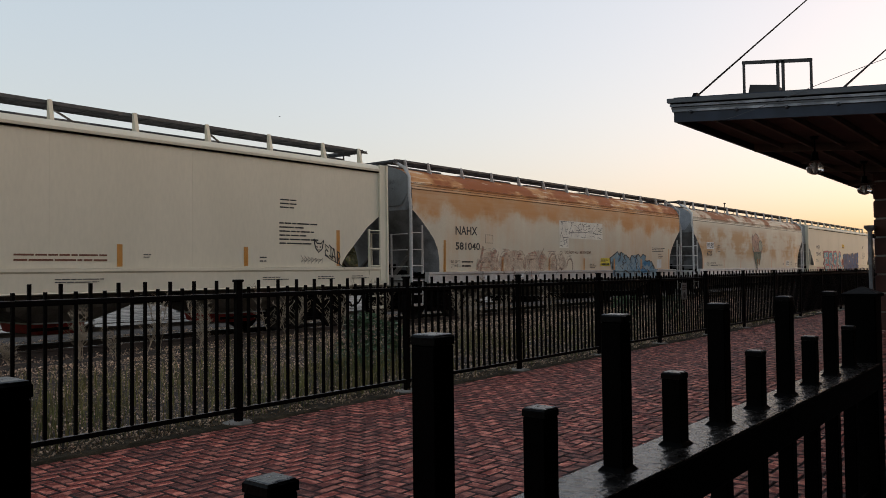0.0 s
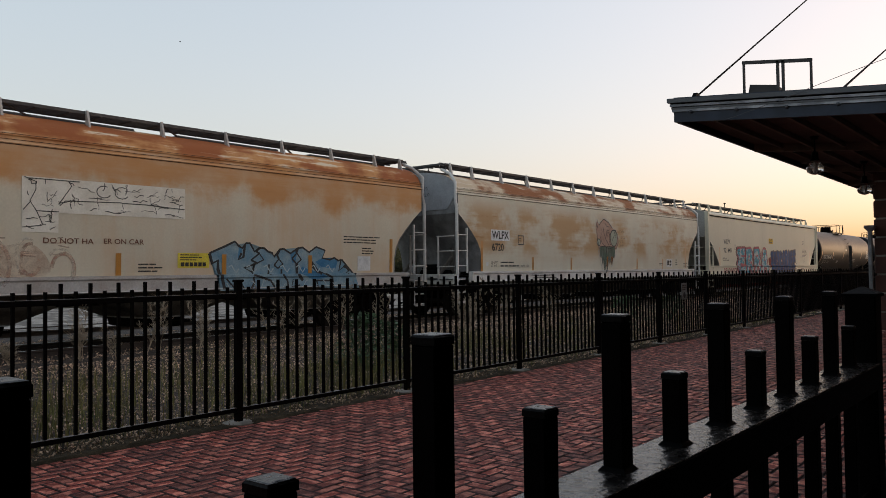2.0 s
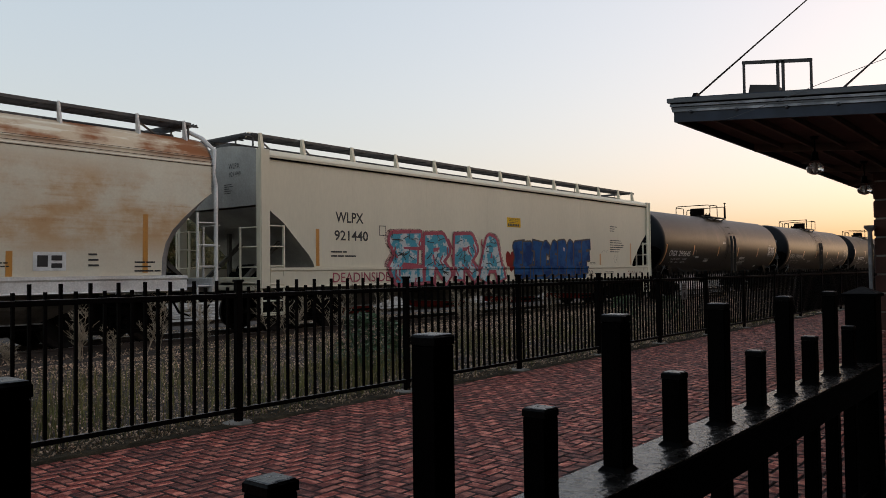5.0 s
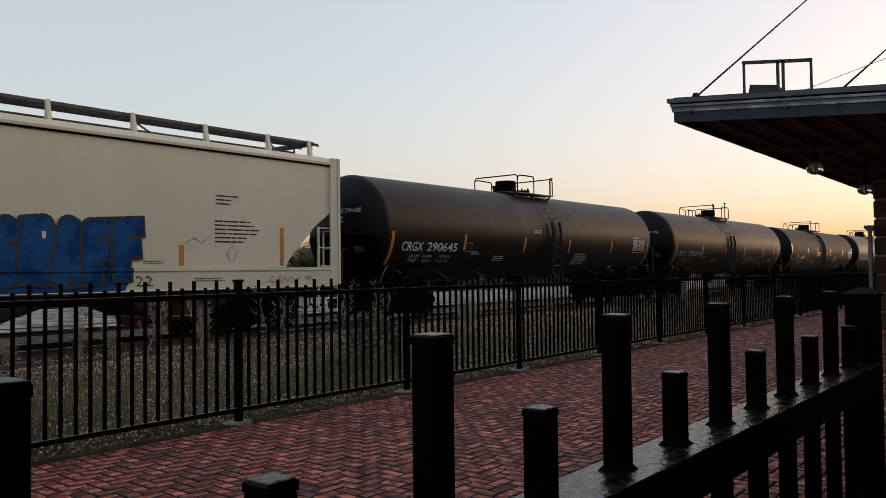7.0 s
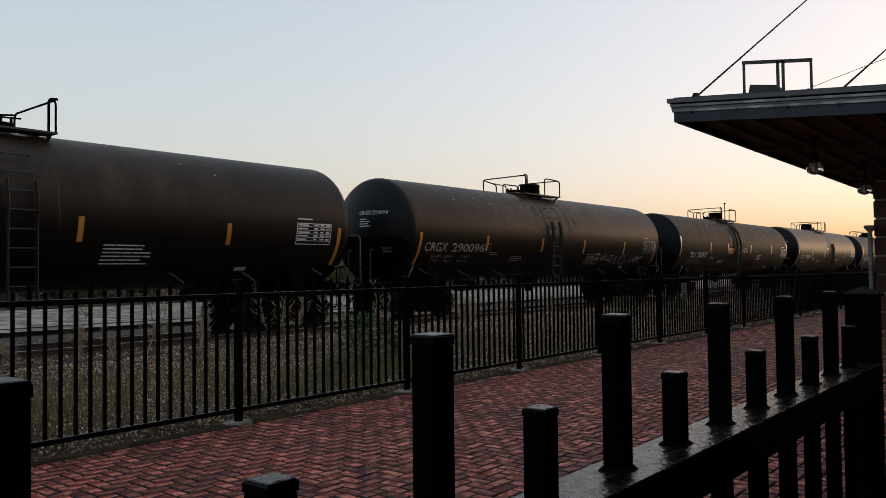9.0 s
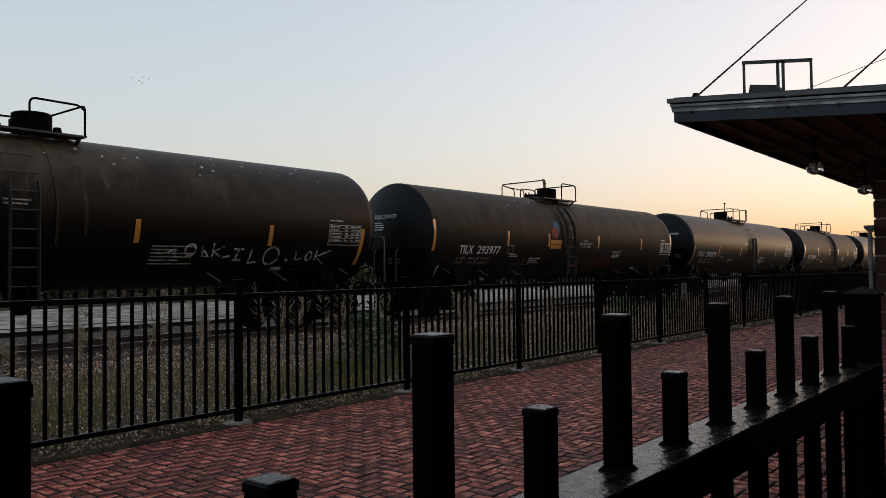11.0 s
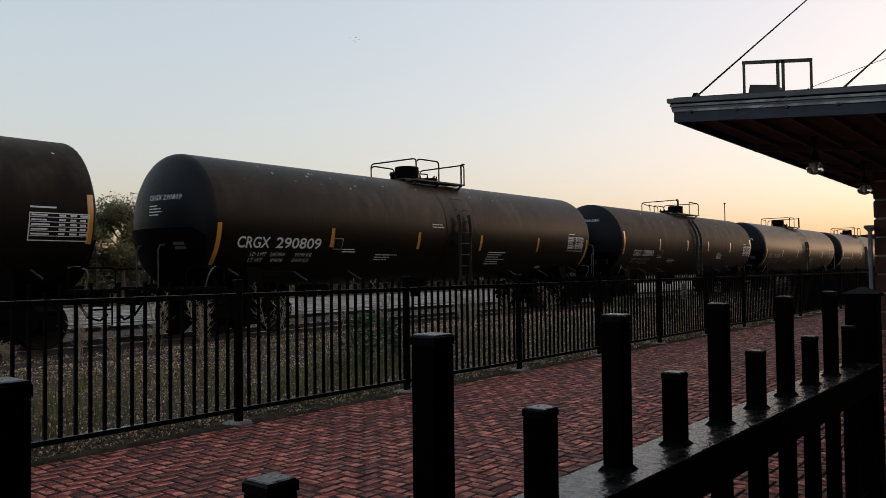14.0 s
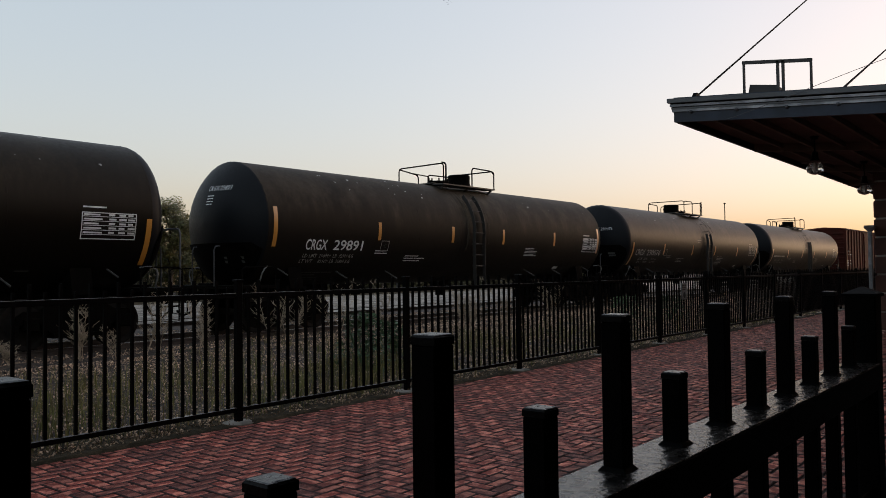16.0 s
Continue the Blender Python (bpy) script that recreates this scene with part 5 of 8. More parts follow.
decal(car, "stencilling", rows_of(6.12, 7.45, 2.07, 2.28, 3, rng) + rows_of(0.74, 1.31, 1.4, 1.6, 3, rng) + rows_of(6.75, 7.2, 1.8, 2.0, 3, rng), mp, DARK_INK)
decal(car, "paper_label", [rect(6.6, 7.05, 1.4, 1.76)], mp, WHITE_INK, "faded white label")
decal(car, "paper_label", box_lines(-5.75, -5.35, 2.2, 2.46, 0.015), mp, GREY_INK)
decal(car, "sill_label", [rect(-5.85, -5.6, 1.1, 1.22), rect(-5.3, -5.15, 1.1, 1.22), rect(-3.9, -3.7, 1.15, 1.26)], mp, WHITE_INK, "small white labels on the sill")

# third car: grey with rust blots and a painted creature
rng = random.Random(13)
car, mp, sill = hopper_car("round-sided pale grey covered hopper car with brown rust blots", 9.25, False, GREYRUST, PALE_END, paint("light_grey_sill_paint", (0.7, 0.68, 0.64), (0.54, 0.5, 0.46), rough=0.65, coarse=2, fine=30), 0.0, ("WLPX", "6720", 0.1))
CARS.append((car, 44.4))
stripes(car, [(-7.97, 1.355, 2.27), (-5.14, 1.36, 1.8), (-2.64, 1.355, 1.79), (2.64, 1.355, 1.79), (5.14, 1.355, 1.79), (7.62, 1.4, 2.53)], mp)
decal(car, "letter_panel", [rect(-7.5, -6.5, 2.29, 2.63)], lambda u, v: mp(u, v, 0.004), spray("bright_white_panel_paint", (0.85, 0.85, 0.83)), "white panel behind the letters")
lettering(car, "WLPX", -7.46, 2.34, 0.25, lambda u, v: mp(u, v, 0.009), DARK_INK, 0.91, "black reporting letters", fat=0.018)
lettering(car, "6720", -7.45, 1.97, 0.24, mp, DARK_INK, 0.62, "black car number", fat=0.018)
lettering(car, "LD LMT", -7.49, 1.58, 0.07, mp, DARK_INK, 0.34)
lettering(car, "LT WT", -7.49, 1.48, 0.07, mp, DARK_INK, 0.3)
lettering(car, "NEW 3-76", -5.85, 1.47, 0.07, mp, DARK_INK, 0.46)
decal(car, "stencilling", rows_of(-7.0, -5.9, 1.46, 1.68, 2, rng), mp, DARK_INK)
decal(car, "stencil_frame", box_lines(-6.03, -5.69, 2.18, 2.49, 0.03) + rows_of(-5.96, -5.76, 2.28, 2.42, 2, rng), mp, GREY_INK, "dashed black test-date frame")
decal(car, "paper_label", [rect(-7.75, -7.64, 1.5, 1.62)], mp, WHITE_INK)
lettering(car, "THIS CAR", -5.63, 1.17, 0.055, mp, GREY_INK, 0.4)
decal(car, "stencilling", rows_of(-5.2, -3.6, 1.08, 1.24, 2, rng), mp, GREY_INK)
decal(car, "placard", [rect(5.53, 6.1, 1.45, 1.78)], mp, WHITE_INK, "white placard with black squares")
decal(car, "placard_mark", [rect(5.6, 5.78, 1.52, 1.72), rect(5.84, 6.03, 1.63, 1.72), rect(5.84, 6.03, 1.5, 1.58)], lambda u, v: mp(u, v, 0.011), DARK_INK)
decal(car, "stencilling", rows_of(6.5, 6.75, 1.5, 1.8, 3, rng) + rows_of(7.4, 8.0, 1.4, 1.65, 3, rng) + rows_of(4.8, 5.2, 1.5, 1.62, 2, rng), mp, DARK_INK)
# painted blob: rounded shapes, two discs and hanging strips
SKIN = spray("pale_brown_pink_spray_paint", (0.5, 0.345, 0.27), (0.4, 0.255, 0.2))
outline = rounded([(-0.84, 2.94), (-0.71, 3.2), (-0.6, 3.08), (-0.45, 3.12), (-0.21, 3.26), (0.15, 3.16), (0.46, 2.96), (0.75, 2.84), (0.93, 2.6), (0.95, 2.36), (0.74, 2.12), (0.3, 2.02), (-0.2, 2.02), (-0.55, 2.1), (-0.72, 2.3), (-0.76, 2.6)])
decal(car, "graffiti", [outline], mp, SKIN, "brownish-pink spray-painted blob with discs", HZ)
drips = []
for x, w, z in ((-0.46, 0.075, 1.82), (-0.31, 0.095, 1.6), (-0.14, 0.115, 1.3), (0.06, 0.12, 1.42), (0.26, 0.105, 1.62), (0.42, 0.1, 1.56), (0.58, 0.085, 1.8)):
    drips.append(rounded([(x - w, 2.18), (x, 2.24), (x + w, 2.18), (x + w * 0.9, 1.95), (x + w * 0.25, z), (x - w * 0.25, z), (x - w * 0.9, 1.95)], 3))
decal(car, "graffiti", drips, lambda u, v: mp(u, v, 0.008), GREEN_SPRAY, "dull green hanging strips", HZ)
decal(car, "graffiti", [oval(0.58, 2.56, 0.29, 0.31), oval(-0.63, 2.38, 0.13, 0.13)], lambda u, v: mp(u, v, 0.012), PALE_GREEN, "pale green discs", HZ)
decal(car, "graffiti", [[(0.02, 1.85), (0.12, 1.85), (0.05, 1.42), (-0.02, 1.5)], [(0.36, 1.85), (0.5, 1.85), (0.44, 1.52), (0.4, 1.56)]], lambda u, v: mp(u, v, 0.012), spray("ochre_spray_paint", (0.36, 0.18, 0.05), (0.3, 0.12, 0.06)), "ochre drips", HZ)
ink = ribbon(oval(0.58, 2.56, 0.29, 0.31, 19) + [(0.87, 2.56)], 0.035) + ribbon(oval(-0.63, 2.38, 0.13, 0.13, 13) + [(-0.5, 2.38)], 0.028)
for q, w in (([(-0.84, 2.94), (-0.71, 3.2), (-0.66, 3.06), (-0.78, 2.84), (-0.74, 2.5), (-0.58, 2.12)], 0.03), ([(-0.6, 3.02), (-0.5, 3.1), (-0.21, 3.26), (0.15, 3.16), (0.46, 2.96)], 0.03), ([(0.3, 2.3), (0.2, 2.45), (0.26, 2.68), (0.44, 2.86), (0.72, 2.88), (0.9, 2.7), (0.96, 2.4), (0.76, 2.12)], 0.028),
             (oval(0.1, 2.72, 0.13, 0.14, 12, -60, 250), 0.024), (oval(0.1, 2.72, 0.06, 0.07, 9, 0, 300), 0.02), ([(-0.28, 2.95), (-0.2, 2.7), (-0.05, 2.48), (0.1, 2.36), (0.22, 2.22)], 0.03), ([(-0.5, 2.6), (-0.42, 2.42), (-0.3, 2.3), (-0.12, 2.26)], 0.024),
             ([(-0.1, 3.1), (0.02, 3.0), (0.2, 2.98)], 0.018), ([(-0.45, 2.92), (-0.36, 2.8), (-0.4, 2.66)], 0.018), ([(0.42, 2.44), (0.66, 2.7)], 0.022), ([(0.62, 2.8), (0.72, 2.7), (0.76, 2.56)], 0.022), ([(-0.05, 2.2), (0.2, 2.14), (0.5, 2.2), (0.72, 2.16)], 0.022)):
    ink += ribbon(q, w)
for q in drips:
    ink += ribbon(q + q[:1], 0.024)
decal(car, "graffiti_outline", ink, lambda u, v: mp(u, v, 0.015), DARK_INK, "black outlines", HZ)
edge = ribbon([(x * 1.07, 2.6 + (z - 2.6) * 1.07) for x, z in outline[:36]], 0.022)
for q in ([(-0.66, 2.1), (-0.52, 1.76), (-0.4, 1.52), (-0.24, 1.22), (-0.02, 1.3), (0.1, 1.46)], [(0.34, 1.46), (0.52, 1.5), (0.62, 1.78), (0.86, 2.1)]):
    edge += ribbon(q, 0.024)
decal(car, "graffiti_edge", edge, mp, WHITE_SPRAY, "white sprayed edge", HZ)
for z, w in ((2.86, 0.34), (2.6, 0.42), (2.44, 0.3), (2.3, 0.36)):
    decal(car, "graffiti_tag", ribbon([(1.1 + w * k / 7, z + 0.05 * (-1) ** k) for k in range(8)], 0.016), mp, GREY_INK, "small grey scribbles")

# fourth car: tan with large graffiti
rng = random.Random(14)
car, mp, sill = hopper_car("tan flat-sided covered hopper car with large blue and pink graffiti", 10.0, True, TAN, TAN_END, TAN, 0.0, ("WLPX", "921440", 0.35))
CARS.append((car, 64.72))
stripes(car, [(-8.3, 1.52, 2.4), (-5.6, 1.52, 1.94), (-2.7, 1.52, 1.94), (2.72, 1.52, 1.94), (5.72, 1.53, 1.95), (8.27, 1.53, 2.39)], mp)
lettering(car, "WLPX", -7.72, 2.58, 0.26, mp, DARK_INK, 0.95, "black reporting letters", fat=0.018)
lettering(car, "921440", -7.76, 2.14, 0.25, mp, DARK_INK, 1.15, "black car number", fat=0.018)
decal(car, "stencilling", rows_of(-7.88, -7.0, 1.72, 1.92, 2, rng), mp, DARK_INK)
decal(car, "stencil_frame", box_lines(-6.2, -5.95, 2.3, 2.56, 0.02), mp, GREY_INK)
decal(car, "placard", [rect(-0.4, 0.36, 2.74, 3.04)], mp, YELLOW_SIGN, "yellow emergency placard")
lettering(car, "FOR CHEMICAL EMERGENCY", -0.34, 2.975, 0.045, lambda u, v: mp(u, v, 0.011), DARK_INK, 0.64, "", (), 0.004)
decal(car, "placard_text", rows_of(-0.3, 0.28, 2.87, 2.965, 2, rng) + [rect(-0.36 + 0.09 * k, -0.29 + 0.09 * k, 2.77, 2.85) for k in range(7)], lambda u, v: mp(u, v, 0.011), DARK_INK)
spray_letters(car, mp, "ERRA", -5.95, 0.98, 5.4, 1.6, 0.56, 0.0, 0.004, PALE_PINK, PALE_PINK, "soft pink overspray round a letter")
spray_letters(car, mp, "ERRA", -5.85, 1.03, 5.2, 1.42, 0.36, 0.1, 0.018, CYAN_SPRAY, PINK_SPRAY, "turquoise bubble letter with pink outline")
ink = []
for k in range(54):
    i_ = k % 4
    st = rng.choice(STROKES["ERRA"[i_]])
    j_ = rng.randrange(len(st) - 1)
    f_ = rng.random()
    u_, v_ = (st[j_][m_] * (1 - f_) + st[j_ + 1][m_] * f_ for m_ in (0, 1))
    x, z = -5.85 + (i_ + 0.08 + 0.84 * u_) * 1.3 - 0.12, 1.21 + 1.06 * v_
    a = rng.choice((0.0, 0.2, 1.45, 1.7, -0.25))
    pts = [(x, z)]
    for j in range(4):
        a += rng.uniform(-0.5, 0.5)
        pts.append((pts[-1][0] + 0.075 * math.cos(a), pts[-1][1] + 0.06 * math.sin(a)))
    ink += ribbon(pts, 0.022)
decal(car, "graffiti_crazing", ink, lambda u, v: mp(u, v, 0.031), DARK_INK, "thin black crack lines", HZ)
pk = []
for k in range(26):
    x, z = rng.uniform(-5.7, -0.9), rng.uniform(1.15, 2.35)
    pk += ribbon([(x, z), (x + rng.uniform(-0.1, 0.1), z - 0.16), (x + rng.uniform(-0.05, 0.2), z - 0.3)], 0.06)
decal(car, "graffiti_highlight", pk, lambda u, v: mp(u, v, 0.029), PINK_SPRAY, "pink strokes in the letters", HZ)
decal(car, "graffiti", [rounded([(-0.02, 1.62), (-0.12, 1.45), (-0.27, 1.32), (-0.42, 1.5), (-0.5, 1.72), (-0.49, 1.88), (-0.4, 1.97), (-0.3, 1.93), (-0.25, 1.86), (-0.18, 1.95), (-0.07, 1.97), (0.0, 1.86), (0.01, 1.74)])], mp, RED_SPRAY, "red spray-painted heart", HZ)
decal(car, "graffiti_fill", [[(0.0, 1.04), (4.5, 1.06), (4.62, 1.3), (4.45, 1.75), (2.7, 1.72), (0.2, 1.66), (0.05, 1.4)]], lambda u, v: mp(u, v, 0.005), BLUE_SPRAY, "blue sprayed ground of the letters", HZ)
spray_letters(car, mp, "EPICGRAFF", -0.02, 1.06, 4.84, 1.3, 0.32, 0.055, 0.009, BLUE_SPRAY, DARK_INK, "blue bubble letter with dark outline", 0.012)
decal(car, "letter_gap", [[(2.98, 2.15), (3.06, 2.13), (3.04, 2.0), (2.99, 2.03)]], lambda u, v: mp(u, v, 0.034), TAN, "bare tan gap in the letter")
lettering(car, "22", 4.72, 1.14, 0.2, mp, DARK_INK, 0.36, "thin black number tag")
decal(car, "graffiti_tag", ribbon([(8.0, 1.3), (7.85, 1.2), (8.05, 1.15), (8.2, 1.32), (8.2, 1.16), (8.32, 1.28), (8.4, 1.16), (8.5, 1.3), (8.6, 1.15), (8.75, 1.25)], 0.02), mp, RED_SPRAY, "thin red scribble on the sill")
lettering(car, "DEADINSIDE", -7.86, 1.12, 0.24, mp, PINK_SPRAY, 2.0, "red sprayed words on the sill", HZ, 0.006, "graffiti_tag")
decal(car, "stencilling", rows_of(6.53, 7.1, 2.8, 3.05, 3, rng) + rows_of(6.5, 7.65, 2.0, 2.52, 6, rng), mp, DARK_INK)
decal(car, "sill_stencilling", rows_of(6.0, 6.9, 1.2, 1.3, 2, rng, False) + rows_of(8.9, 9.2, 1.2, 1.3, 2, rng), mp, GREY_INK)
decal(car, "graffiti_tag", ribbon([(5.8, 1.98), (6.0, 2.1), (6.2, 2.0), (6.3, 2.1)], 0.012) + ribbon([(6.9, 1.6), (6.8, 1.8), (6.95, 1.95), (7.05, 1.8), (6.95, 1.6)], 0.012) + rows_of(4.9, 5.4, 1.55, 1.65, 2, rng), mp, GREY_INK, "thin grey scribbles")

# ---- tank cars ----
TZ = tuple(1.2 + 0.1 * k for k in range(20))


def tank_car(label, number, r, zc, half=8.7, flip=False, xc=0.36, stripe=7.73, inner=(-4.67, -1.46, 1.42, 4.63), nx=0.0, plain=False, skin=None, ink=None, scuffs=0, seed=0, tx=0.0, spills=0, ends=(-1.0, -0.1), mids=(-0.57, -0.11), px=0.0, pw=1.0, frame=(-4.6, 0.0), head_depth=0.72, head_spot=(0.0, 0.4, 0.92), wide=1.0):
    rng = random.Random(100 + seed)
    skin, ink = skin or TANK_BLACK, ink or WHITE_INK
    car = thing("tank_car", label, "tank car", "freight cars of the train")
    body = Shape()
    n, rings = 44, []
    # dished head: a shallow cap with a rounded knuckle
    lip = 0.09 if plain else 0.34
    a_ = r - lip
    dish = (head_depth ** 2 - lip * lip + a_ * a_) / (2 * (head_depth - lip))
    ca = math.asin(a_ / (dish - lip))

    def head_at(k):
        """How far the head lies behind its crown at a share k of the radius."""
        q = min(k, 0.9999) * r
        if q <= dish * math.sin(ca):
            return dish - math.sqrt(dish * dish - q * q)
        return head_depth - math.sqrt(max(0.0, lip * lip - (q - a_) ** 2))

    ks = [0.02] + [dish * math.sin(ca * i / 7) / r for i in range(1, 8)] + [(a_ + lip * math.sin(ca + (math.pi / 2 - ca) * i / 5)) / r for i in range(1, 6)]
    stations = [(-half + head_at(k), k) for k in ks]
    xs = stations + [(x, 1.0) for x in (-6.2, -4.2, -2.1, -0.75, -0.2)]
    xs = xs + [(-x, k) for x, k in reversed(xs)]
    for x, k in xs:
        dip = 0.012 if abs(x) < 0.5 else 0.0
        rings.append([(x, (r * k - dip) * math.sin(2 * math.pi * i / n), zc + (r * k - dip) * math.cos(2 * math.pi * i / n)) for i in range(n)])
    nh = len(stations)
    part("tank", body.loft(rings[nh - 1:-nh + 1], True), skin, car, "grimy matt black cylindrical tank, upper side painted paler", smooth=35)
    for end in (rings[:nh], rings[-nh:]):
        part("tank_head", Shape().loft(end, True).add(end[0] if end[0][0][0] < 0 else end[-1], [tuple(range(n))]), TANK_HEAD, car, "dished tank head, coloured blue-black as its shaded side", smooth=35)
    for x in (-half + head_depth, -5.3, -2.6, 2.6, 5.3, half - head_depth):
        part("weld_seam", Shape().loft([[(x + dx, (r + dr) * math.sin(2 * math.pi * i / 36), zc + (r + dr) * math.cos(2 * math.pi * i / 36)) for i in range(37)] for dx, dr in ((-0.02, 0.0002), (-0.008, 0.002), (0.008, 0.002), (0.02, 0.0002))], False), skin, car, smooth=40)
    # saddle bands at the ladder
    for x in (xc - 0.68, xc + 0.62):
        part("band", Shape().loft([[(x + dx, (r + dr) * math.sin(2 * math.pi * i / 36), zc + (r + dr) * math.cos(2 * math.pi * i / 36)) for i in range(37)] for dx, dr in ((-0.05, 0.0), (-0.045, 0.003), (0.045, 0.003), (0.05, 0.0))], False), skin, car, smooth=30)

    def mp(u, v, off=0.005):
        q = max(-0.999, min(0.999, (v - zc) / r))
        return (u, -r * math.sqrt(1 - q * q) - off, v)

    def mp_head(u, v, off=0.008):
        k = min(0.98, math.hypot(u, v - zc) / r)
        return (-half + head_at(k) - off, -u, v)

    # stub sills, bolsters, saddles
    for sg in (-1, 1):
        a, b = sorted((sg * (half - 3.6), sg * (half + 0.0)))
        part("stub_sill", Shape().box(a, b, -0.22, 0.22, 0.85, 1.15, 0.01), UNDER, car)
        part("saddle", Shape().prism_x([(-1.2, 1.0), (1.2, 1.0), (1.1, 1.5), (0.95, 1.36), (0.6, 1.15), (0, 1.06), (-0.6, 1.15), (-0.95, 1.36), (-1.1, 1.5)], sg * 6.75 - 0.2, sg * 6.75 + 0.2), UNDER, car)
        truck(car, sg * 6.75)
        coupler(car, sg * (half + 0.02), sg)
        a, b = sorted((sg * (half - 0.95), sg * (half + 0.02)))
        part("end_platform", Shape().box(a, b, -1.45, 1.45, 1.02, 1.1, 0.008), UNDER, car, "end walkway over the coupler")
        xr = sg * (half + 0.0)
        # half-height shield that hugs the lower part of the head
        zs, ws = zc - (0.47 if plain else 0.2), r * 0.915
        sh_ = Shape()
        cols = [-1 + 2 * i / 16 for i in range(17)]
        grid = []
        for j in range(9):
            row = []
            for c_ in cols:
                ztop = zs - 0.14 * max(0.0, (abs(c_) - 0.86) / 0.14) ** 2
                z = ztop + (1.13 - ztop) * j / 8
                y = c_ * min(ws, math.sqrt(max(0.01, (r * 0.985) ** 2 - (z - zc) ** 2)))
                row.append((sg * (half + 0.05 - head_at(math.hypot(y, z - zc) / r)), y, z))
            grid.append(row)
        sh_.loft(grid, False)
        sh_.loft([[(x - sg * 0.03, y, z) for x, y, z in row] for row in grid], False)
        sh_.loft([grid[0], [(x - sg * 0.03, y, z) for x, y, z in grid[0]]], False)
        part("head_shield", sh_, UNDER, car, "black half-height steel head shield", smooth=40)
        for y in (-0.5, 0.35):
            part("end_grab", Shape().tube([(xr + sg * 0.06, y, 1.08), (xr + sg * 0.06, y, 1.9), (xr + sg * 0.02, y, 1.98), (xr - sg * 0.12, y, 2.0)], 0.018, 6), GRAB_DULL, car, "upright grab iron", smooth=50)
        for y in (-1, 1):
            part("corner_grab", Shape().tube([(sg * (half - 0.55), y * 1.3, 1.1), (sg * (half - 0.55), y * 1.42, 1.34), (sg * (half - 0.6), y * 1.45, 1.46), (sg * (half - 0.72), y * 1.4, 1.52), (sg * (half - 0.85), y * 1.25, 1.5)], 0.017, 8), PALE_GRAB, car, "bent grab iron painted pale as if lit from above", smooth=50)
        if sg > 0 and not plain:
            part("end_rail", Shape().tube([(xr, -1.32, 1.08), (xr, -1.32, 2.18), (xr, -1.28, 2.27), (xr, -1.18, 2.3), (xr, 1.18, 2.3), (xr, 1.28, 2.27), (xr, 1.32, 2.18), (xr, 1.32, 1.08)], 0.022, 8)
                 .tube([(xr, -0.42, 1.08), (xr, -0.42, 1.95)], 0.018, 6).tube([(xr, 0.42, 1.08), (xr, 0.42, 1.95)], 0.018, 6), GRAB_DULL, car, "end handrail loop", smooth=50)
        for y in (-1, 1):
            part("side_rail", Shape().tube([(sg * (half - 0.02), y * 1.42, 1.1), (sg * (half - 0.02), y * 1.42, 1.45), (sg * (half - 0.1), y * 1.42, 1.5), (sg * (half - 0.85), y * 1.42, 1.5), (sg * (half - 0.92), y * 1.42, 1.42), (sg * (half - 0.92), y * 1.42, 1.08)], 0.018, 6), UNDER, car, smooth=50)
            part("step", Shape().tube([(sg * (half - 0.1), y * 1.44, 1.05), (sg * (half - 0.1), y * 1.44, 0.42), (sg * (half - 0.5), y * 1.44, 0.42), (sg * (half - 0.5), y * 1.44, 1.05)], 0.018, 6).tube([(sg * (half - 0.1), y * 1.44, 0.72), (sg * (half - 0.5), y * 1.44, 0.72)], 0.018, 6), UNDER, car)
            for dx, z1 in ((1.35, 1.55), (3.3, 1.42), (5.1, 1.42)):
                part("grab_bracket", Shape().bar((sg * (half - dx) - 0.1, y * (r * 0.62), z1), (sg * (half - dx) + 0.04, y * 1.3, z1 - 0.24), 0.02, 0.03), paint_bracket, car)
        part("brake_cylinder", Shape().tube([(sg * 4.9, -0.55, 0.92), (sg * 4.1, -0.55, 0.92)], 0.16, 12), UNDER, car)
        part("brake_box", Shape().box(sg * 5.2 - 0.15, sg * 5.2 + 0.15, 0.3, 0.6, 0.7, 1.0, 0.02), UNDER, car)
    # bottom outlet
    part("outlet", Shape().tube([(0, 0, zc - r + 0.05), (0, 0, zc - r - 0.18), (0, 0, zc - r - 0.25), (0, 0, 0.62)], [0.35, 0.3, 0.14, 0.14], 14).box(-0.5, 0.5, -0.3, 0.3, 0.85, 0.92), UNDER, car, "bottom outlet valve")
    # top platform, housing and rails
    sx = -1 if flip else 1

    def P(x):
        return xc + px + sx * (x - 0.36) * pw

    def PB(sh, a, b, *rest):
        return sh.box(min(P(a), P(b)), max(P(a), P(b)), *rest)

    zt = zc + r
    pl = Shape()
    for y0, y1 in ((-0.92, -0.5), (0.5, 0.92)):
        PB(pl, -1.05, 1.25, y0, y1, zt - 0.06, zt - 0.02)
    PB(pl, -1.05, -0.72, -0.5, 0.5, zt - 0.0, zt + 0.03)
    PB(pl, 0.95, 1.25, -0.5, 0.5, zt - 0.0, zt + 0.03)
    for x in (P(-0.95), P(0.1), P(1.15)):
        for y in (-1, 1):
            pl.bar((x, y * 0.85, zt - 0.06), (x, y * 0.62, zt - 0.22), 0.05, 0.05)
    part("platform", pl, GRATING_DARK, car, "grating platform on top of the tank")
    hx = P(-0.42)
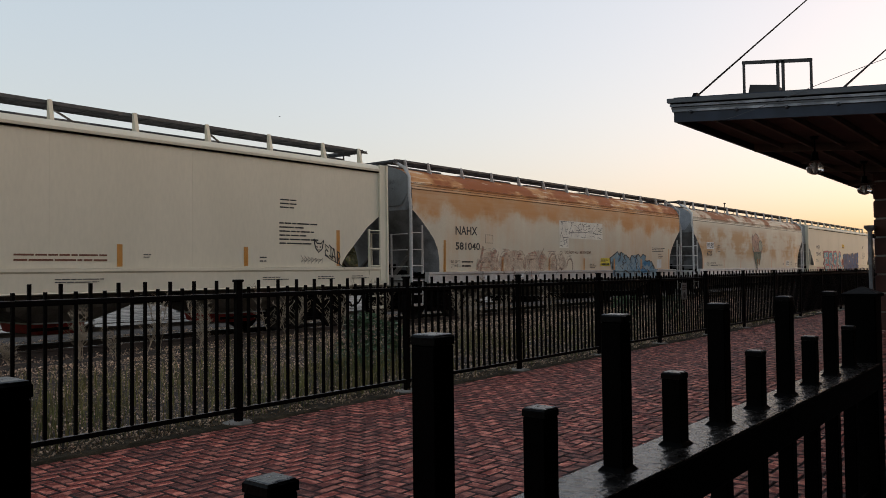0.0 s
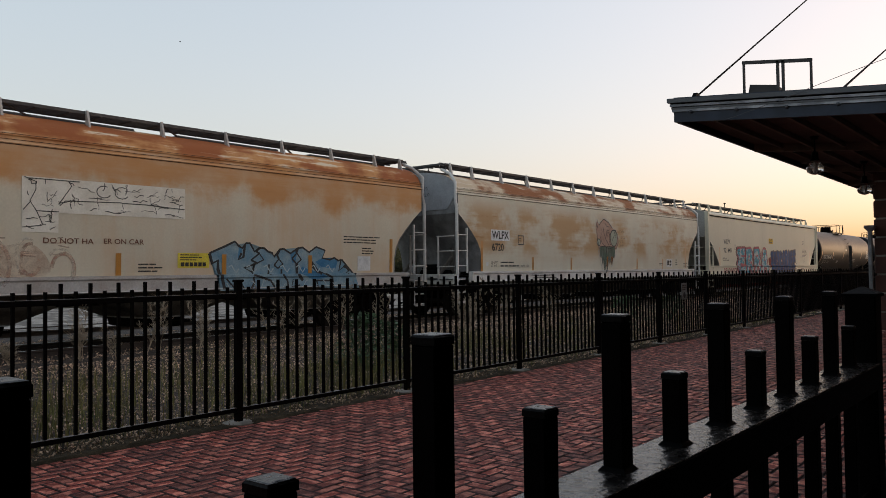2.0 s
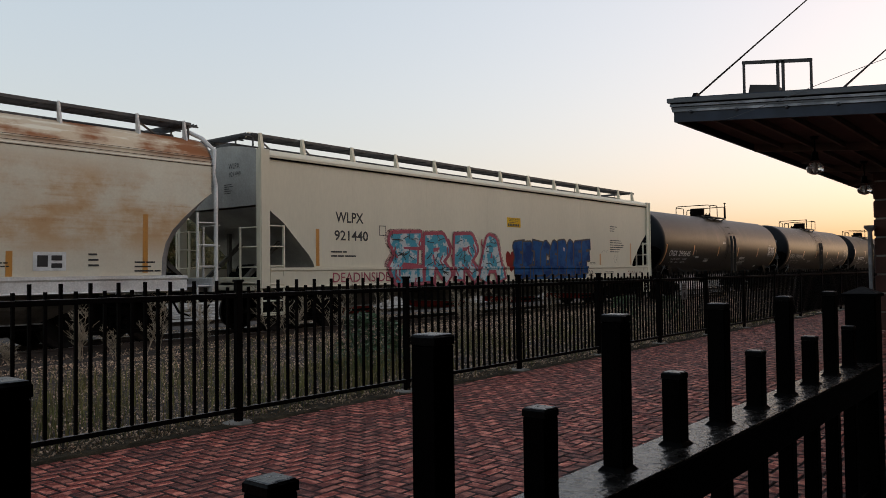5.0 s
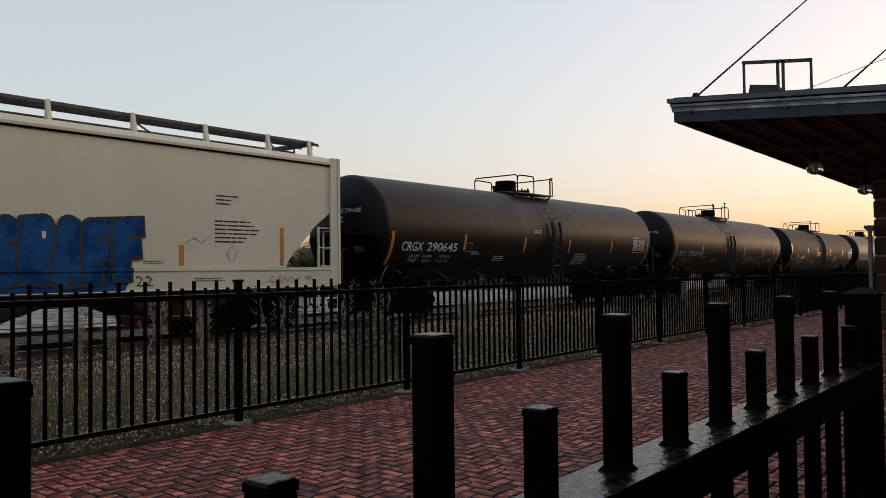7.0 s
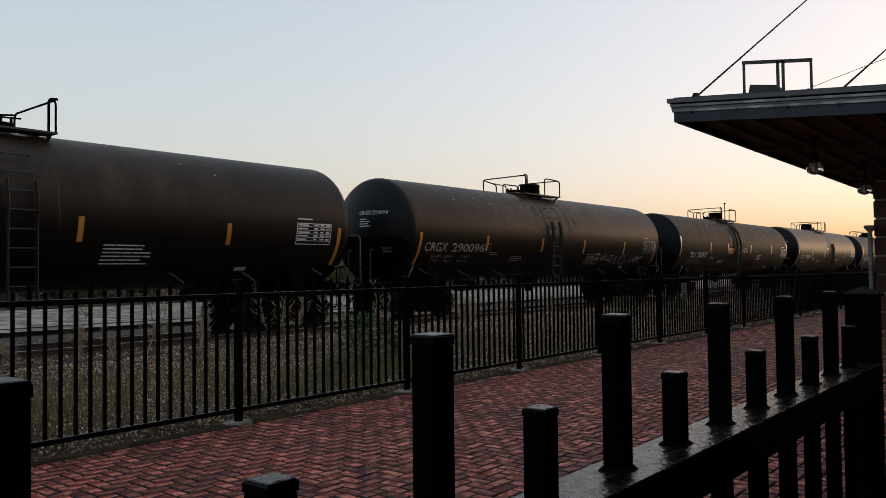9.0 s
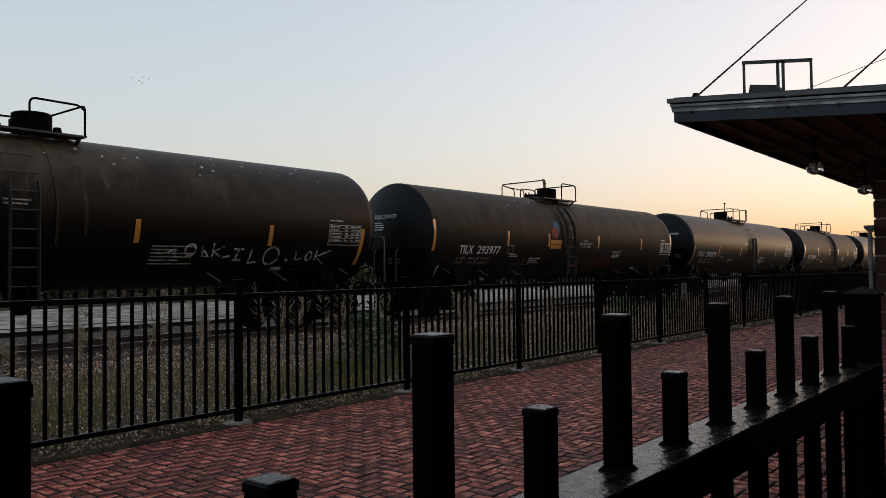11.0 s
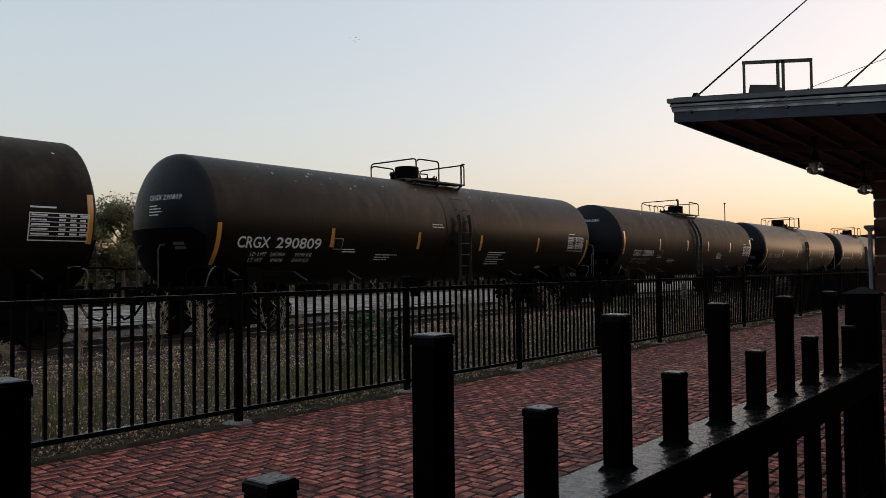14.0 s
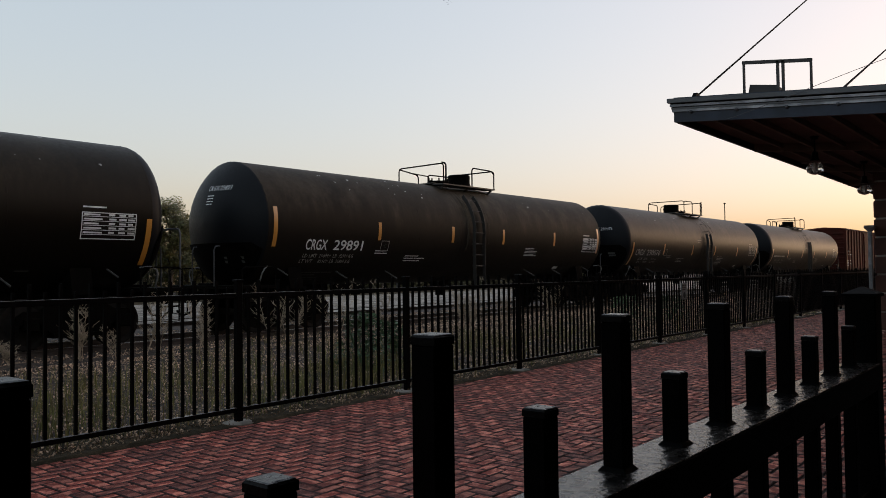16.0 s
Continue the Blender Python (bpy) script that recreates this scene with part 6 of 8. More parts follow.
    part("valve_housing", Shape().tube([(hx, 0, zt - 0.1), (hx, 0, zt + 0.42), (hx, 0, zt + 0.44)], [0.36, 0.36, 0.33], 24).box(hx + sx * 0.34 - 0.06, hx + sx * 0.34 + 0.06, -0.08, 0.08, zt + 0.08, zt + 0.3, 0.02), UNDER, car, "dark cylindrical valve housing", smooth=40)
    mw = Shape().tube([(P(0.5), 0, zt - 0.08), (P(0.5), 0, zt + 0.12)], 0.3, 20).tube([(P(0.5), 0, zt + 0.12), (P(0.5), 0, zt + 0.16)], 0.34, 20)
    for k in range(8):
        a = k * math.pi / 4
        mw.tube([(P(0.5) + 0.3 * math.cos(a), 0.3 * math.sin(a), zt + 0.1), (P(0.5) + 0.3 * math.cos(a), 0.3 * math.sin(a), zt + 0.24)], 0.025, 6)
    part("manway", mw, UNDER, car, "bolted manway lid", smooth=40)
    part("relief_valve", Shape().tube([(P(-0.95), 0.1, zt - 0.05), (P(-0.95), 0.1, zt + 0.15), (P(-0.95), 0.1, zt + 0.16), (P(-0.95), 0.1, zt + 0.25)], [0.06, 0.06, 0.09, 0.07], 10), UNDER, car, "small dark relief valve")
    th = zt + 0.56

    def rail(sh, r_, *pts):
        return sh.tube(bent(pts), r_, 8)

    y0, y1 = -0.9, 0.9
    sh = rail(Shape(), 0.021, (P(-1.02), y0, zt - 0.05), (P(-1.02), y0, th), (P(-1.02), y1, th), (P(-1.02), y1, zt - 0.05))
    rail(sh, 0.021, (P(-1.02), y0, th - 0.1), (P(-0.9), y0, th - 0.01), (P(0.0), y0, th), (P(0.0), y0, zt - 0.05))
    rail(sh, 0.021, (P(-1.02), y1, th - 0.12), (P(-0.9), y1, th - 0.05), (P(0.0), y1, th - 0.06), (P(0.0), y1, zt - 0.05))
    part("safety_rail", sh, UNDER, car, "bent pipe safety rail", smooth=50)
    sh = rail(Shape(), 0.021, (P(1.22), y0, zt - 0.05), (P(1.22), y0, th + 0.02), (P(1.22), y1, th), (P(1.22), y1, zt - 0.05))
    rail(sh, 0.021, (P(1.2), y1, th - 0.02), (P(0.42), y1, th - 0.12), (P(0.42), y1, zt - 0.05))
    rail(sh, 0.026, (P(1.1), y0 + 0.02, zt - 0.05), (P(1.1), y0 + 0.02, th + 0.03), (P(1.26), y0 + 0.02, th + 0.04))
    rail(sh, 0.018, (P(0.3), 0.55, zt), (P(0.3), 0.55, zt + 0.38), (P(1.2), 0.55, zt + 0.42))
    part("safety_rail", sh, UNDER, car, "bent pipe safety rail", smooth=50)
    # ladder that follows the tank's side
    for sgn in (-1, 1):
        arc = []
        for k in range(11):
            a = radians(100 - 9.0 * k)
            arc.append(((r + 0.1) * math.sin(a), zc + (r + 0.1) * math.cos(a)))
        path_ = [(arc[0][0], 0.8)] + arc
        la = Shape()
        for x in (xc - 0.24, xc + 0.24):
            for (ya, za), (yb, zb) in zip(path_, path_[1:8 if plain else 5]):
                la.bar((x, sgn * ya, za), (x, sgn * yb, zb), 0.11, 0.014, (1, 0, 0))
        ladder = part("ladder", la, GRATING_DARK, car, "bowed steel ladder up the tank side")
        rung = Shape().tube([(xc - 0.24, 0.09, 0), (xc - 0.24, 0, 0), (xc + 0.24, 0, 0), (xc + 0.24, 0.09, 0)], 0.014, 6).mesh("rung", GRATING_DARK)
        for z in [0.85 + 0.33 * k for k in range(9)]:
            q = (z - zc) / (r + 0.1)
            y = (r + 0.1) * math.sqrt(max(0.0, 1 - q * q)) if z > arc[0][1] else arc[0][0]
            part("rung", rung, GRATING_DARK, ladder, at=pose(0, sgn * y, z) if sgn < 0 else pose(2 * xc, y, z, 0, 0, 180))
    # markings
    for x, z0, z1 in [(-stripe, zc + ends[0], zc + ends[1]), (stripe, zc + ends[0], zc + ends[1])] + [(x, zc + mids[0], zc + mids[1]) for x in inner]:
        decal(car, "reflector_stripe", [rect(x - 0.055, x + 0.055, z0, z1)], mp, YELLOW, "yellow reflective strip", TZ)
    zb = zc - 0.62
    if number:
        ww = number.split()
        lettering(car, ww[0], -7.42 + nx, zb, 0.25, mp, ink, 0.68 if plain else 0.88 * wide, "white reporting letters", TZ, 0.014)
        lettering(car, ww[1], -7.42 + 1.06 * wide + nx - (0.17 if plain else 0), zb, 0.25, mp, ink, (0.2 if plain else 0.225 * wide) * len(ww[1]), "white car number", TZ, 0.014)
    else:
        decal(car, "stencilling", rows_of(-7.42, -5.0, zb, zb + 0.25, 1, rng), mp, ink, "white number, too worn to read", TZ)
    weights = (("LD LMT", 0.0, 0.44), ("204900", 0.52, 0.37), ("LB", 0.97, 0.12), ("92900 KG", 1.17, 0.48)), (("LT WT", -0.04, 0.4), ("81100", 0.54, 0.32), ("LB", 0.93, 0.12), ("36800 KG", 1.13, 0.48))
    if not plain:
        weights = (("LD LMT", 0.42, 0.45), ("205400", 0.97, 0.42), ("93100 KG", 1.7, 0.5)), (("LT WT", 0.42, 0.38), ("80600", 1.04, 0.35), ("36600 KG", 1.67, 0.5))
    for row, line in enumerate(weights):
        for word, dx, w in line:
            lettering(car, word, -7.42 + nx + dx, zb - 0.18 - 0.13 * row, 0.085, mp, DULL_INK if plain else ink, w)
    decal(car, "stencilling", rows_of(-6.6, -5.4, zb - 0.75, zb - 0.5, 4, rng), mp, GREY_STENCIL, "grey stencilled lines", TZ)
    decal(car, "stencilling", rows_of(-4.27, -3.7, zb - 0.08, zb + 0.04, 2, rng) + rows_of(-3.05, -2.2, zb - 0.27, zb - 0.08, 3, rng) + ([] if plain else rows_of(-0.92, -0.4, zc + 0.03, zc + 0.17, 2, rng)), mp, ink, "small white stencilled lines", TZ)
    decal(car, "stencilling", rows_of(2.74 if plain else 1.9, 3.55 if plain else 2.95, zb - 0.38 + (0.3 if plain else 0), zb + (0.2 if plain else 0.04), 6, rng, False), mp, ink, "white stencilled inspection lines", TZ)
    tb = box_lines(6.48 + tx, 7.55 + tx, zb + 0.1, zb + 0.6, 0.018)
    for k in range(1, 6):
        tb.append(rect(6.5 + tx, 7.53 + tx, zb + 0.1 + k * 0.083, zb + 0.112 + k * 0.083))
        tb += [rect(6.52 + tx, 6.52 + tx + rng.uniform(0.25, 0.42), zb + 0.125 + k * 0.083, zb + 0.155 + k * 0.083)] + [rect(x + tx, x + tx + rng.uniform(0.1, 0.15), zb + 0.125 + k * 0.083, zb + 0.16 + k * 0.083) for x in (7.0, 7.2, 7.38)]
    tb.append(rect(6.5 + tx, 6.95 + tx, zb + 0.68, zb + 0.71))
    decal(car, "test_table", tb, mp, ink, "white stencilled test-date table", TZ)
    decal(car, "paper_label", [rect(5.05, 5.35, zb - 0.5, zb - 0.42)], mp, ink)
    decal(car, "stencilling", [rect(5.6, 5.85, zb - 0.49, zb - 0.47)], mp, GREY_STENCIL)
    decal(car, "stencil_frame", box_lines(frame[0], frame[0] + 0.3, zb + frame[1], zb + frame[1] + 0.27, 0.016), mp, DULL_INK)
    lettering(car, "C", frame[0] + 0.1, zb + frame[1] + 0.09, 0.1, mp, GREY_STENCIL)
    if number:
        hu, hz, hw = head_spot
        lettering(car, number, hu, zc + hz, 0.12, mp_head, WHITE_INK, hw, "white number on the tank head")
        decal(car, "stencilling", rows_of(hu + 0.05, hu + 0.55 * hw, zc + hz - 0.34, zc + hz - 0.08, 4, rng), mp_head, WHITE_INK)
        decal(car, "head_label", [rect(hu + 0.75 + 0.02 * k, hu + 1.0 + 0.02 * k, 1.98 - 0.09 * k, 2.05 - 0.09 * k) for k in range(2)] if not plain else [rect(hu + 0.5, hu + 0.95, 1.6, 1.66), rect(hu + 0.52, hu + 0.97, 1.69, 1.75)], lambda u, v: mp_head(u, v, 0.058), GREY_STENCIL, "small grey stencilled label")
    # dried spills that run down from the manway
    if spills:
        for k in range(spills * 3):
            x = xc + rng.choice((-1, 1)) * abs(rng.gauss(0.55, 0.35))
            z0, z1 = zc + r * rng.uniform(0.86, 0.97), zc + r * rng.uniform(-0.5, 0.5)
            n_ = 7
            pts = [(x + rng.uniform(-0.012, 0.012) + 0.05 * math.sin(k) * i / n_, z0 + (z1 - z0) * i / n_) for i in range(n_ + 1)]
            decal(car, "spill_streak", ribbon(pts, rng.uniform(0.03, 0.13)), lambda u, v: mp(u, v, 0.004 + 0.0002 * k), SPILL, "dried pale spill running down", TZ)
    # flaked and chalky spots on the upper side
    if scuffs:
        spots = []
        for k in range(scuffs):
            x, z = rng.choice((rng.gauss(-3.5, 1.5), rng.gauss(3.0, 2.0))), zc + r * rng.uniform(0.6, 0.985)
            q = rng.uniform(0.012, 0.045)
            spots.append([(x + q * math.cos(a) * rng.uniform(0.6, 1.3), z + 0.6 * q * math.sin(a) * rng.uniform(0.6, 1.3)) for a in [math.pi / 3 * i for i in range(6)]])
        decal(car, "flaked_paint", spots, mp, CHALK, "pale flaked paint spots")
    return car, mp, zb


GRAB_DULL = paint("scuffed_grab_paint", (0.05, 0.049, 0.05), (0.02, 0.0195, 0.02), rough=0.5, coarse=5, fine=60)
# Pale tone carries the sky light on the tube's upper side.
PALE_GRAB = paint("pale_skylit_grab_paint", (0.16, 0.155, 0.145), (0.07, 0.066, 0.06), rough=0.5, coarse=5, fine=60)
paint_bracket = paint("grey_bracket_paint", (0.07, 0.07, 0.07), rough=0.6, coarse=5, fine=60)
GRATING_DARK = paint("blackened_steel_grating", (0.014, 0.013, 0.012), (0.026, 0.023, 0.02), rough=0.6, coarse=5, fine=60)
SPILL = speckled(spray("dried_spill", (0.15, 0.125, 0.09), (0.07, 0.057, 0.04)), 0.6, 2.2)
GREY_STENCIL = spray("greyed_stencil_paint", (0.09, 0.09, 0.085))
HIGH = dict(ends=(-0.56, 0.35), mids=(-0.34, 0.12))
EXTRA = (dict(stripe=7.82, skin=TANK_SATIN), dict(xc=-0.6, skin=TANK_DUSTY, ink=DULL_INK, half=8.6, stripe=7.64, inner=(-4.5, -1.33, 1.54, 4.76), wide=1.16, tx=0.02), dict(xc=-0.7, px=0.12, half=8.7, head_depth=0.5, stripe=8.17, inner=(-4.5, -2.04, 1.5, 5.2), nx=0.47, plain=True, tx=0.6, frame=(-4.44, 0.02), head_spot=(-0.46, 0.4, 0.88), **HIGH),
         dict(xc=0.47, stripe=7.92, tx=0.1, skin=TANK_DUSTY), dict(xc=0.0, px=0.15, pw=1.15, half=8.5, stripe=7.6, inner=(-4.2, -1.14, 1.42, 4.48), nx=0.77, plain=True, tx=0.0, frame=(-4.1, 0.0), head_spot=(0.0, 0.74, 0.68), **HIGH), dict(skin=TANK_DUSTY, ink=DULL_INK), dict(xc=-0.1, skin=TANK_DUSTY, ink=DULL_INK))
TANK_SPOTS = ((84.65, "CRGX 290645", 1.5, 2.55, False, 6), (103.2, "CRGX 290096", 1.5, 2.55, True, 70), (121.9, "TILX 293977", 1.47, 2.5, True, 45), (140.77, "CRGX 290809", 1.5, 2.55, False, 55),
              (159.4, "CRGX 29891", 1.49, 2.53, True, 30), (177.8, "CRGX 290076", 1.5, 2.55, False, 20), (196.4, "", 1.5, 2.55, True, 15))
LABELS = ("grimy black tank car with yellow reflectors and white numbers", "grimy black tank car with chalked scrawl and flaked spots", "black tank car with coloured spray-paint balloons and orange tag",
          "grimy black tank car with pale flaked spots on top", "matt black tank car with narrow white number", "dusty black tank car with faded markings", "dusty black tank car before the boxcar")
for k, (c, num, r, zc, flip, sc) in enumerate(TANK_SPOTS):
    car, mp, zb = tank_car(LABELS[k], num, r, zc, flip=flip, scuffs=sc, seed=k, spills=(1, 5, 3, 1, 4, 4, 3)[k], **EXTRA[k])
    CARS.append((car, c))
    if k == 1:
        st = []
        for q in ([(2.0, 1.95), (2.2, 2.0), (2.25, 1.92)], oval(2.55, 2.0, 0.12, 0.08, 9, 60, 380), [(2.8, 2.05), (2.85, 1.92), (3.0, 1.9), (2.85, 2.0)], [(3.05, 2.1), (3.08, 1.9)], [(3.3, 2.05), (3.08, 1.98), (3.3, 1.9), (3.5, 1.92)],
                  [(3.55, 2.02), (3.8, 2.02)], [(3.67, 2.02), (3.65, 1.86)], [(3.55, 1.86), (3.8, 1.86)], [(4.0, 2.02), (4.0, 1.82), (4.2, 1.84)], oval(4.55, 1.93, 0.2, 0.13, 13, 0, 360), [(4.95, 1.88), (5.05, 1.86)], [(5.2, 2.0), (5.25, 1.86), (5.4, 1.9)],
                  oval(5.6, 1.93, 0.08, 0.07, 9, 0, 360), [(5.8, 2.02), (5.8, 1.85)], [(6.2, 2.02), (5.8, 1.92), (6.1, 1.82)]):
            q = [((x - 2.0) * 1.06 + 2.2, (z - 1.93) * 1.5 + 1.76) for x, z in q]
            st += ribbon(q + q[:1] if len(q) > 8 else q, 0.042)
        decal(car, "chalk_scrawl", st, mp, CHALK, "chalked scrawl", TZ)
        decal(car, "paint_run", ribbon([(0.9, 3.62), (0.95, 3.5), (0.92, 3.2), (0.97, 3.0)], 0.09), mp, spray("dusty_run", (0.07, 0.065, 0.055)), "dusty streak", TZ)
    if k == 2:
        mp0 = mp
        mp = lambda u, v, off=0.005: mp0(u + 0.47, v, off)
        decal(car, "graffiti", [oval(-1.98, 2.85, 0.2, 0.22)], mp, spray("dull_sky_blue_spray", (0.08, 0.15, 0.2)), "blue sprayed balloon", TZ)
        decal(car, "graffiti", [oval(-2.12, 2.64, 0.23, 0.2)], lambda u, v: mp(u, v, 0.009), spray("coral_spray", (0.25, 0.07, 0.06)), "coral sprayed balloon", TZ)
        decal(car, "placard", [rect(-2.41, -1.66, 2.26, 2.4), rect(-2.41, -1.68, 2.1, 2.24)], mp, YELLOW, "two yellow reflective bars", TZ)
        decal(car, "graffiti", [[(0.4, 1.5), (0.45, 1.72), (0.62, 1.7), (0.7, 1.92), (0.95, 1.8), (1.3, 1.86), (1.62, 1.98), (1.75, 1.8), (2.0, 1.82), (2.02, 1.55), (1.85, 1.5), (1.8, 1.28), (1.4, 1.34), (1.0, 1.24), (0.7, 1.3), (0.4, 1.22)]], mp, ORANGE_SPRAY, "rusty orange graffiti patch", TZ)
        decal(car, "graffiti", [oval(-0.47, 1.72, 0.13, 0.15), oval(-0.27, 1.74, 0.13, 0.13)], mp, DIM_GREEN, "green sprayed shape", TZ)
        decal(car, "graffiti", [oval(-0.35, 1.52, 0.16, 0.08), oval(2.3, 1.6, 0.12, 0.1)], lambda u, v: mp(u, v, 0.009), RED_SPRAY, "dark red sprayed shape", TZ)
        lettering(car, "CAUTION:", -0.14, 2.37, 0.07, mp, WHITE_INK, 0.4)
        lettering(car, "NITROGEN BLANKET", -0.4, 2.27, 0.07, mp, WHITE_INK, 0.93)
        lettering(car, "DO NOT ENTER", -0.27, 2.17, 0.07, mp, WHITE_INK, 0.7)
        tg = []
        for j in range(7):
            x = 0.95 + 0.15 * j
            tg += ribbon([(x, 1.92), (x + 0.02, 2.04), (x + 0.08, 1.94), (x + 0.1, 2.03)], 0.018)
        decal(car, "graffiti_tag", tg, mp, BLUE_SPRAY, "thin blue tag", TZ)
        decal(car, "chalk_scrawl", ribbon([(-4.4, 1.52), (-4.34, 1.6), (-4.28, 1.53), (-4.2, 1.59), (-4.14, 1.53), (-4.05, 1.6), (-3.98, 1.68), (-3.96, 1.53), (-3.86, 1.58), (-3.75, 1.54), (-3.6, 1.57), (-3.3, 1.58)], 0.012) + ribbon([(-3.8, 1.7), (-3.7, 1.55)], 0.012), mp, CHALK, "thin white scribble", TZ)

# ---- boxcar ----
box = thing("boxcar", "brown steel boxcar with ribbed side and sliding door", "boxcar", "freight cars of the train")
CARS.append((box, 214.6))
BH = 7.9
part("body", Shape().box(-BH, BH, -1.5, 1.5, 1.0, 4.25, 0.02), BOX_BROWN, box, "rust-brown steel body")
part("roof", Shape().prism_x([(-1.56, 4.25), (1.56, 4.25), (1.5, 4.33), (0, 4.45), (-1.5, 4.33)], -BH - 0.03, BH + 0.03), BOX_BROWN, box)
for sg in (-1, 1):
    for k in range(17):
        x = -BH + 0.1 + (2 * BH - 0.2) * k / 16
        if abs(x) > 1.5:
            part("side_post", Shape().box(x - 0.06, x + 0.06, min(sg * 1.5, sg * 1.57), max(sg * 1.5, sg * 1.57), 1.02, 4.22), BOX_BROWN, box)
    d = part("door", Shape().box(-1.5, 1.5, min(sg * 1.5, sg * 1.6), max(sg * 1.5, sg * 1.6), 1.05, 4.1, 0.01), BOX_BROWN, box, "sliding steel door")
    for k in range(6):
        part("door_rib", Shape().box(-1.45, 1.45, min(sg * 1.6, sg * 1.63), max(sg * 1.6, sg * 1.63), 1.2 + 0.5 * k, 1.3 + 0.5 * k), BOX_BROWN, d)
    for k in range(8):
        part("end_rib", Shape().box(min(sg * BH, sg * (BH + 0.06)), max(sg * BH, sg * (BH + 0.06)), -1.4, 1.4, 1.2 + 0.38 * k, 1.34 + 0.38 * k, 0.02), BOX_BROWN, box)
    part("side_sill", Shape().box(-BH, BH, sg * 1.48 - 0.05, sg * 1.48 + 0.05, 0.85, 1.02), BOX_BROWN, box)
    truck(box, sg * (BH - 1.9))
    coupler(box, sg * (BH + 0.1), sg)
part("center_sill", Shape().box(-BH - 0.1, BH + 0.1, -0.2, 0.2, 0.85, 1.02), UNDER, box)
rng = random.Random(31)
mpb = lambda u, v: (u, -1.506, v)
decal(box, "stencilling", rows_of(-7.0, -5.8, 2.2, 2.7, 2, rng) + rows_of(-7.3, -6.0, 1.4, 1.9, 4, rng), mpb, WHITE_INK, "white stencilled lines")

# ---- unseen porch and roof added behind the camera to block sky light, and the depot block ----
solid("roof_unseen", Shape().prism_x([(-3.9, 4.0), (-3.9, 4.16), (-9.0, 7.4), (-14.2, 4.16), (-14.2, 4.0)], -20, 40), SOFFIT, "unseen dark pitched roof added behind the viewer to block sky", kind="structure")
solid("wall_porch", Shape().box(-14, 9.0, -3.4, -3.1, -0.06, 4.0), DEPOT_BRICK, "unseen dark brick wall added behind the viewer to block sky", kind="structure")
solid("ceiling_unseen", Shape().box(-14, 4.2, -3.1, 1.3, 3.1, 3.3), SOFFIT, "unseen dark ceiling added over the viewer to block sky", kind="structure")
solid("ceiling_unseen_end", Shape().box(4.2, 9.0, -3.1, 0.9, 3.1, 3.3), SOFFIT, "unseen dark ceiling added over the viewer to block sky", kind="structure")
solid("wall_porch_side", Shape().box(-14.3, -14, -3.4, 1.35, -0.06, 4.0), DEPOT_BRICK, "unseen dark brick side wall added to block sky", kind="structure")
solid("floor_unseen", Shape().box(-14, 9.0, -3.1, 0.9, -0.055, -0.004), SAND, "unseen dark concrete floor added under the viewer", kind="structure")
solid("wall_depot_front", Shape().box(PX + 1.21, PX + 1.5, -14, PY - 1.2, 0, 6.0), DEPOT_BRICK, "dark red brick depot end wall", kind="structure")

# ---- canopy fittings ----
def rod(name, a, b, r_, label, cat, material=BLACK_STEEL):
    return solid(name, Shape().tube([a, b], r_, 8), material, label, cat)


rod("tie_rod", (11.2, 4.32, 3.97), (19.2 + 1.0, 4.76 + 0.06, 7.62 + 0.45), 0.015, "black steel tie rod holding the canopy up", "tie rod", UNDER)
rod("tie_rod", (11.2, 2.36, 3.79), (19.2 + 1.0, 3.18 + 0.1, 6.16 + 0.3), 0.015, "black steel tie rod holding the canopy up", "tie rod", UNDER)
for y, z in ((4.32, 3.95),):
    solid("rod_anchor", Shape().prism([(11.05, z - 0.05), (11.38, z - 0.05), (11.3, z + 0.04), (11.16, z + 0.07)], y - 0.03, y + 0.03), BLACK_STEEL, "small steel anchor bracket on the canopy edge", "bracket")
solid("cable", Shape().tube([(CX + 0.01, 3.82, 3.53), (10.9, 3.74, 3.533), (10.88, 3.62, 3.55), (10.87, 3.4, 3.6), (10.86, 3.15, 3.66), (10.86, 2.9, 3.72), (10.85, 2.6, 3.8), (10.85, 2.2, 3.905), (10.85, 1.78, 4.01), (10.85, 0.6, 4.2), (11.0, 0.0, 3.55)], 0.0035, 6), FASCIA_TOP, "thin grey cable crossing the fascia", "cable")
hatch_frame = thing("roof_frame", "open steel guard frame standing on the canopy roof", "guard frame")
ROOFM = paint("weathered_galvanised_steel", (0.03, 0.026, 0.025), (0.014, 0.012, 0.012), rough=0.6, metal=0.0, coarse=4, fine=60)


def roof_z(y, x=11.3):
    return ZS + 0.36 + rz(y) - 0.007 * (x - CX)


for y, w in ((3.66, 0.03), (3.2, 0.035), (3.13, 0.035), (2.77, 0.03)):
    part("upright", Shape().box(11.3 - w / 2, 11.3 + w / 2, y - w / 2, y + w / 2, roof_z(y) - 0.01, 4.385 - 0.136 * (3.66 - y)), ROOFM, hatch_frame)
part("top_bar", Shape().bar((11.3, 3.68, 4.375), (11.3, 2.755, 4.25), 0.035, 0.045), ROOFM, hatch_frame)
solid("roof_box", Shape().prism_x([(3.64, roof_z(3.64) - 0.005), (3.24, roof_z(3.24) - 0.005), (3.24, 4.0), (3.6, 4.06)], 11.36, 11.62), ROOFM, "grey sheet-metal box on the canopy roof", "metal box")
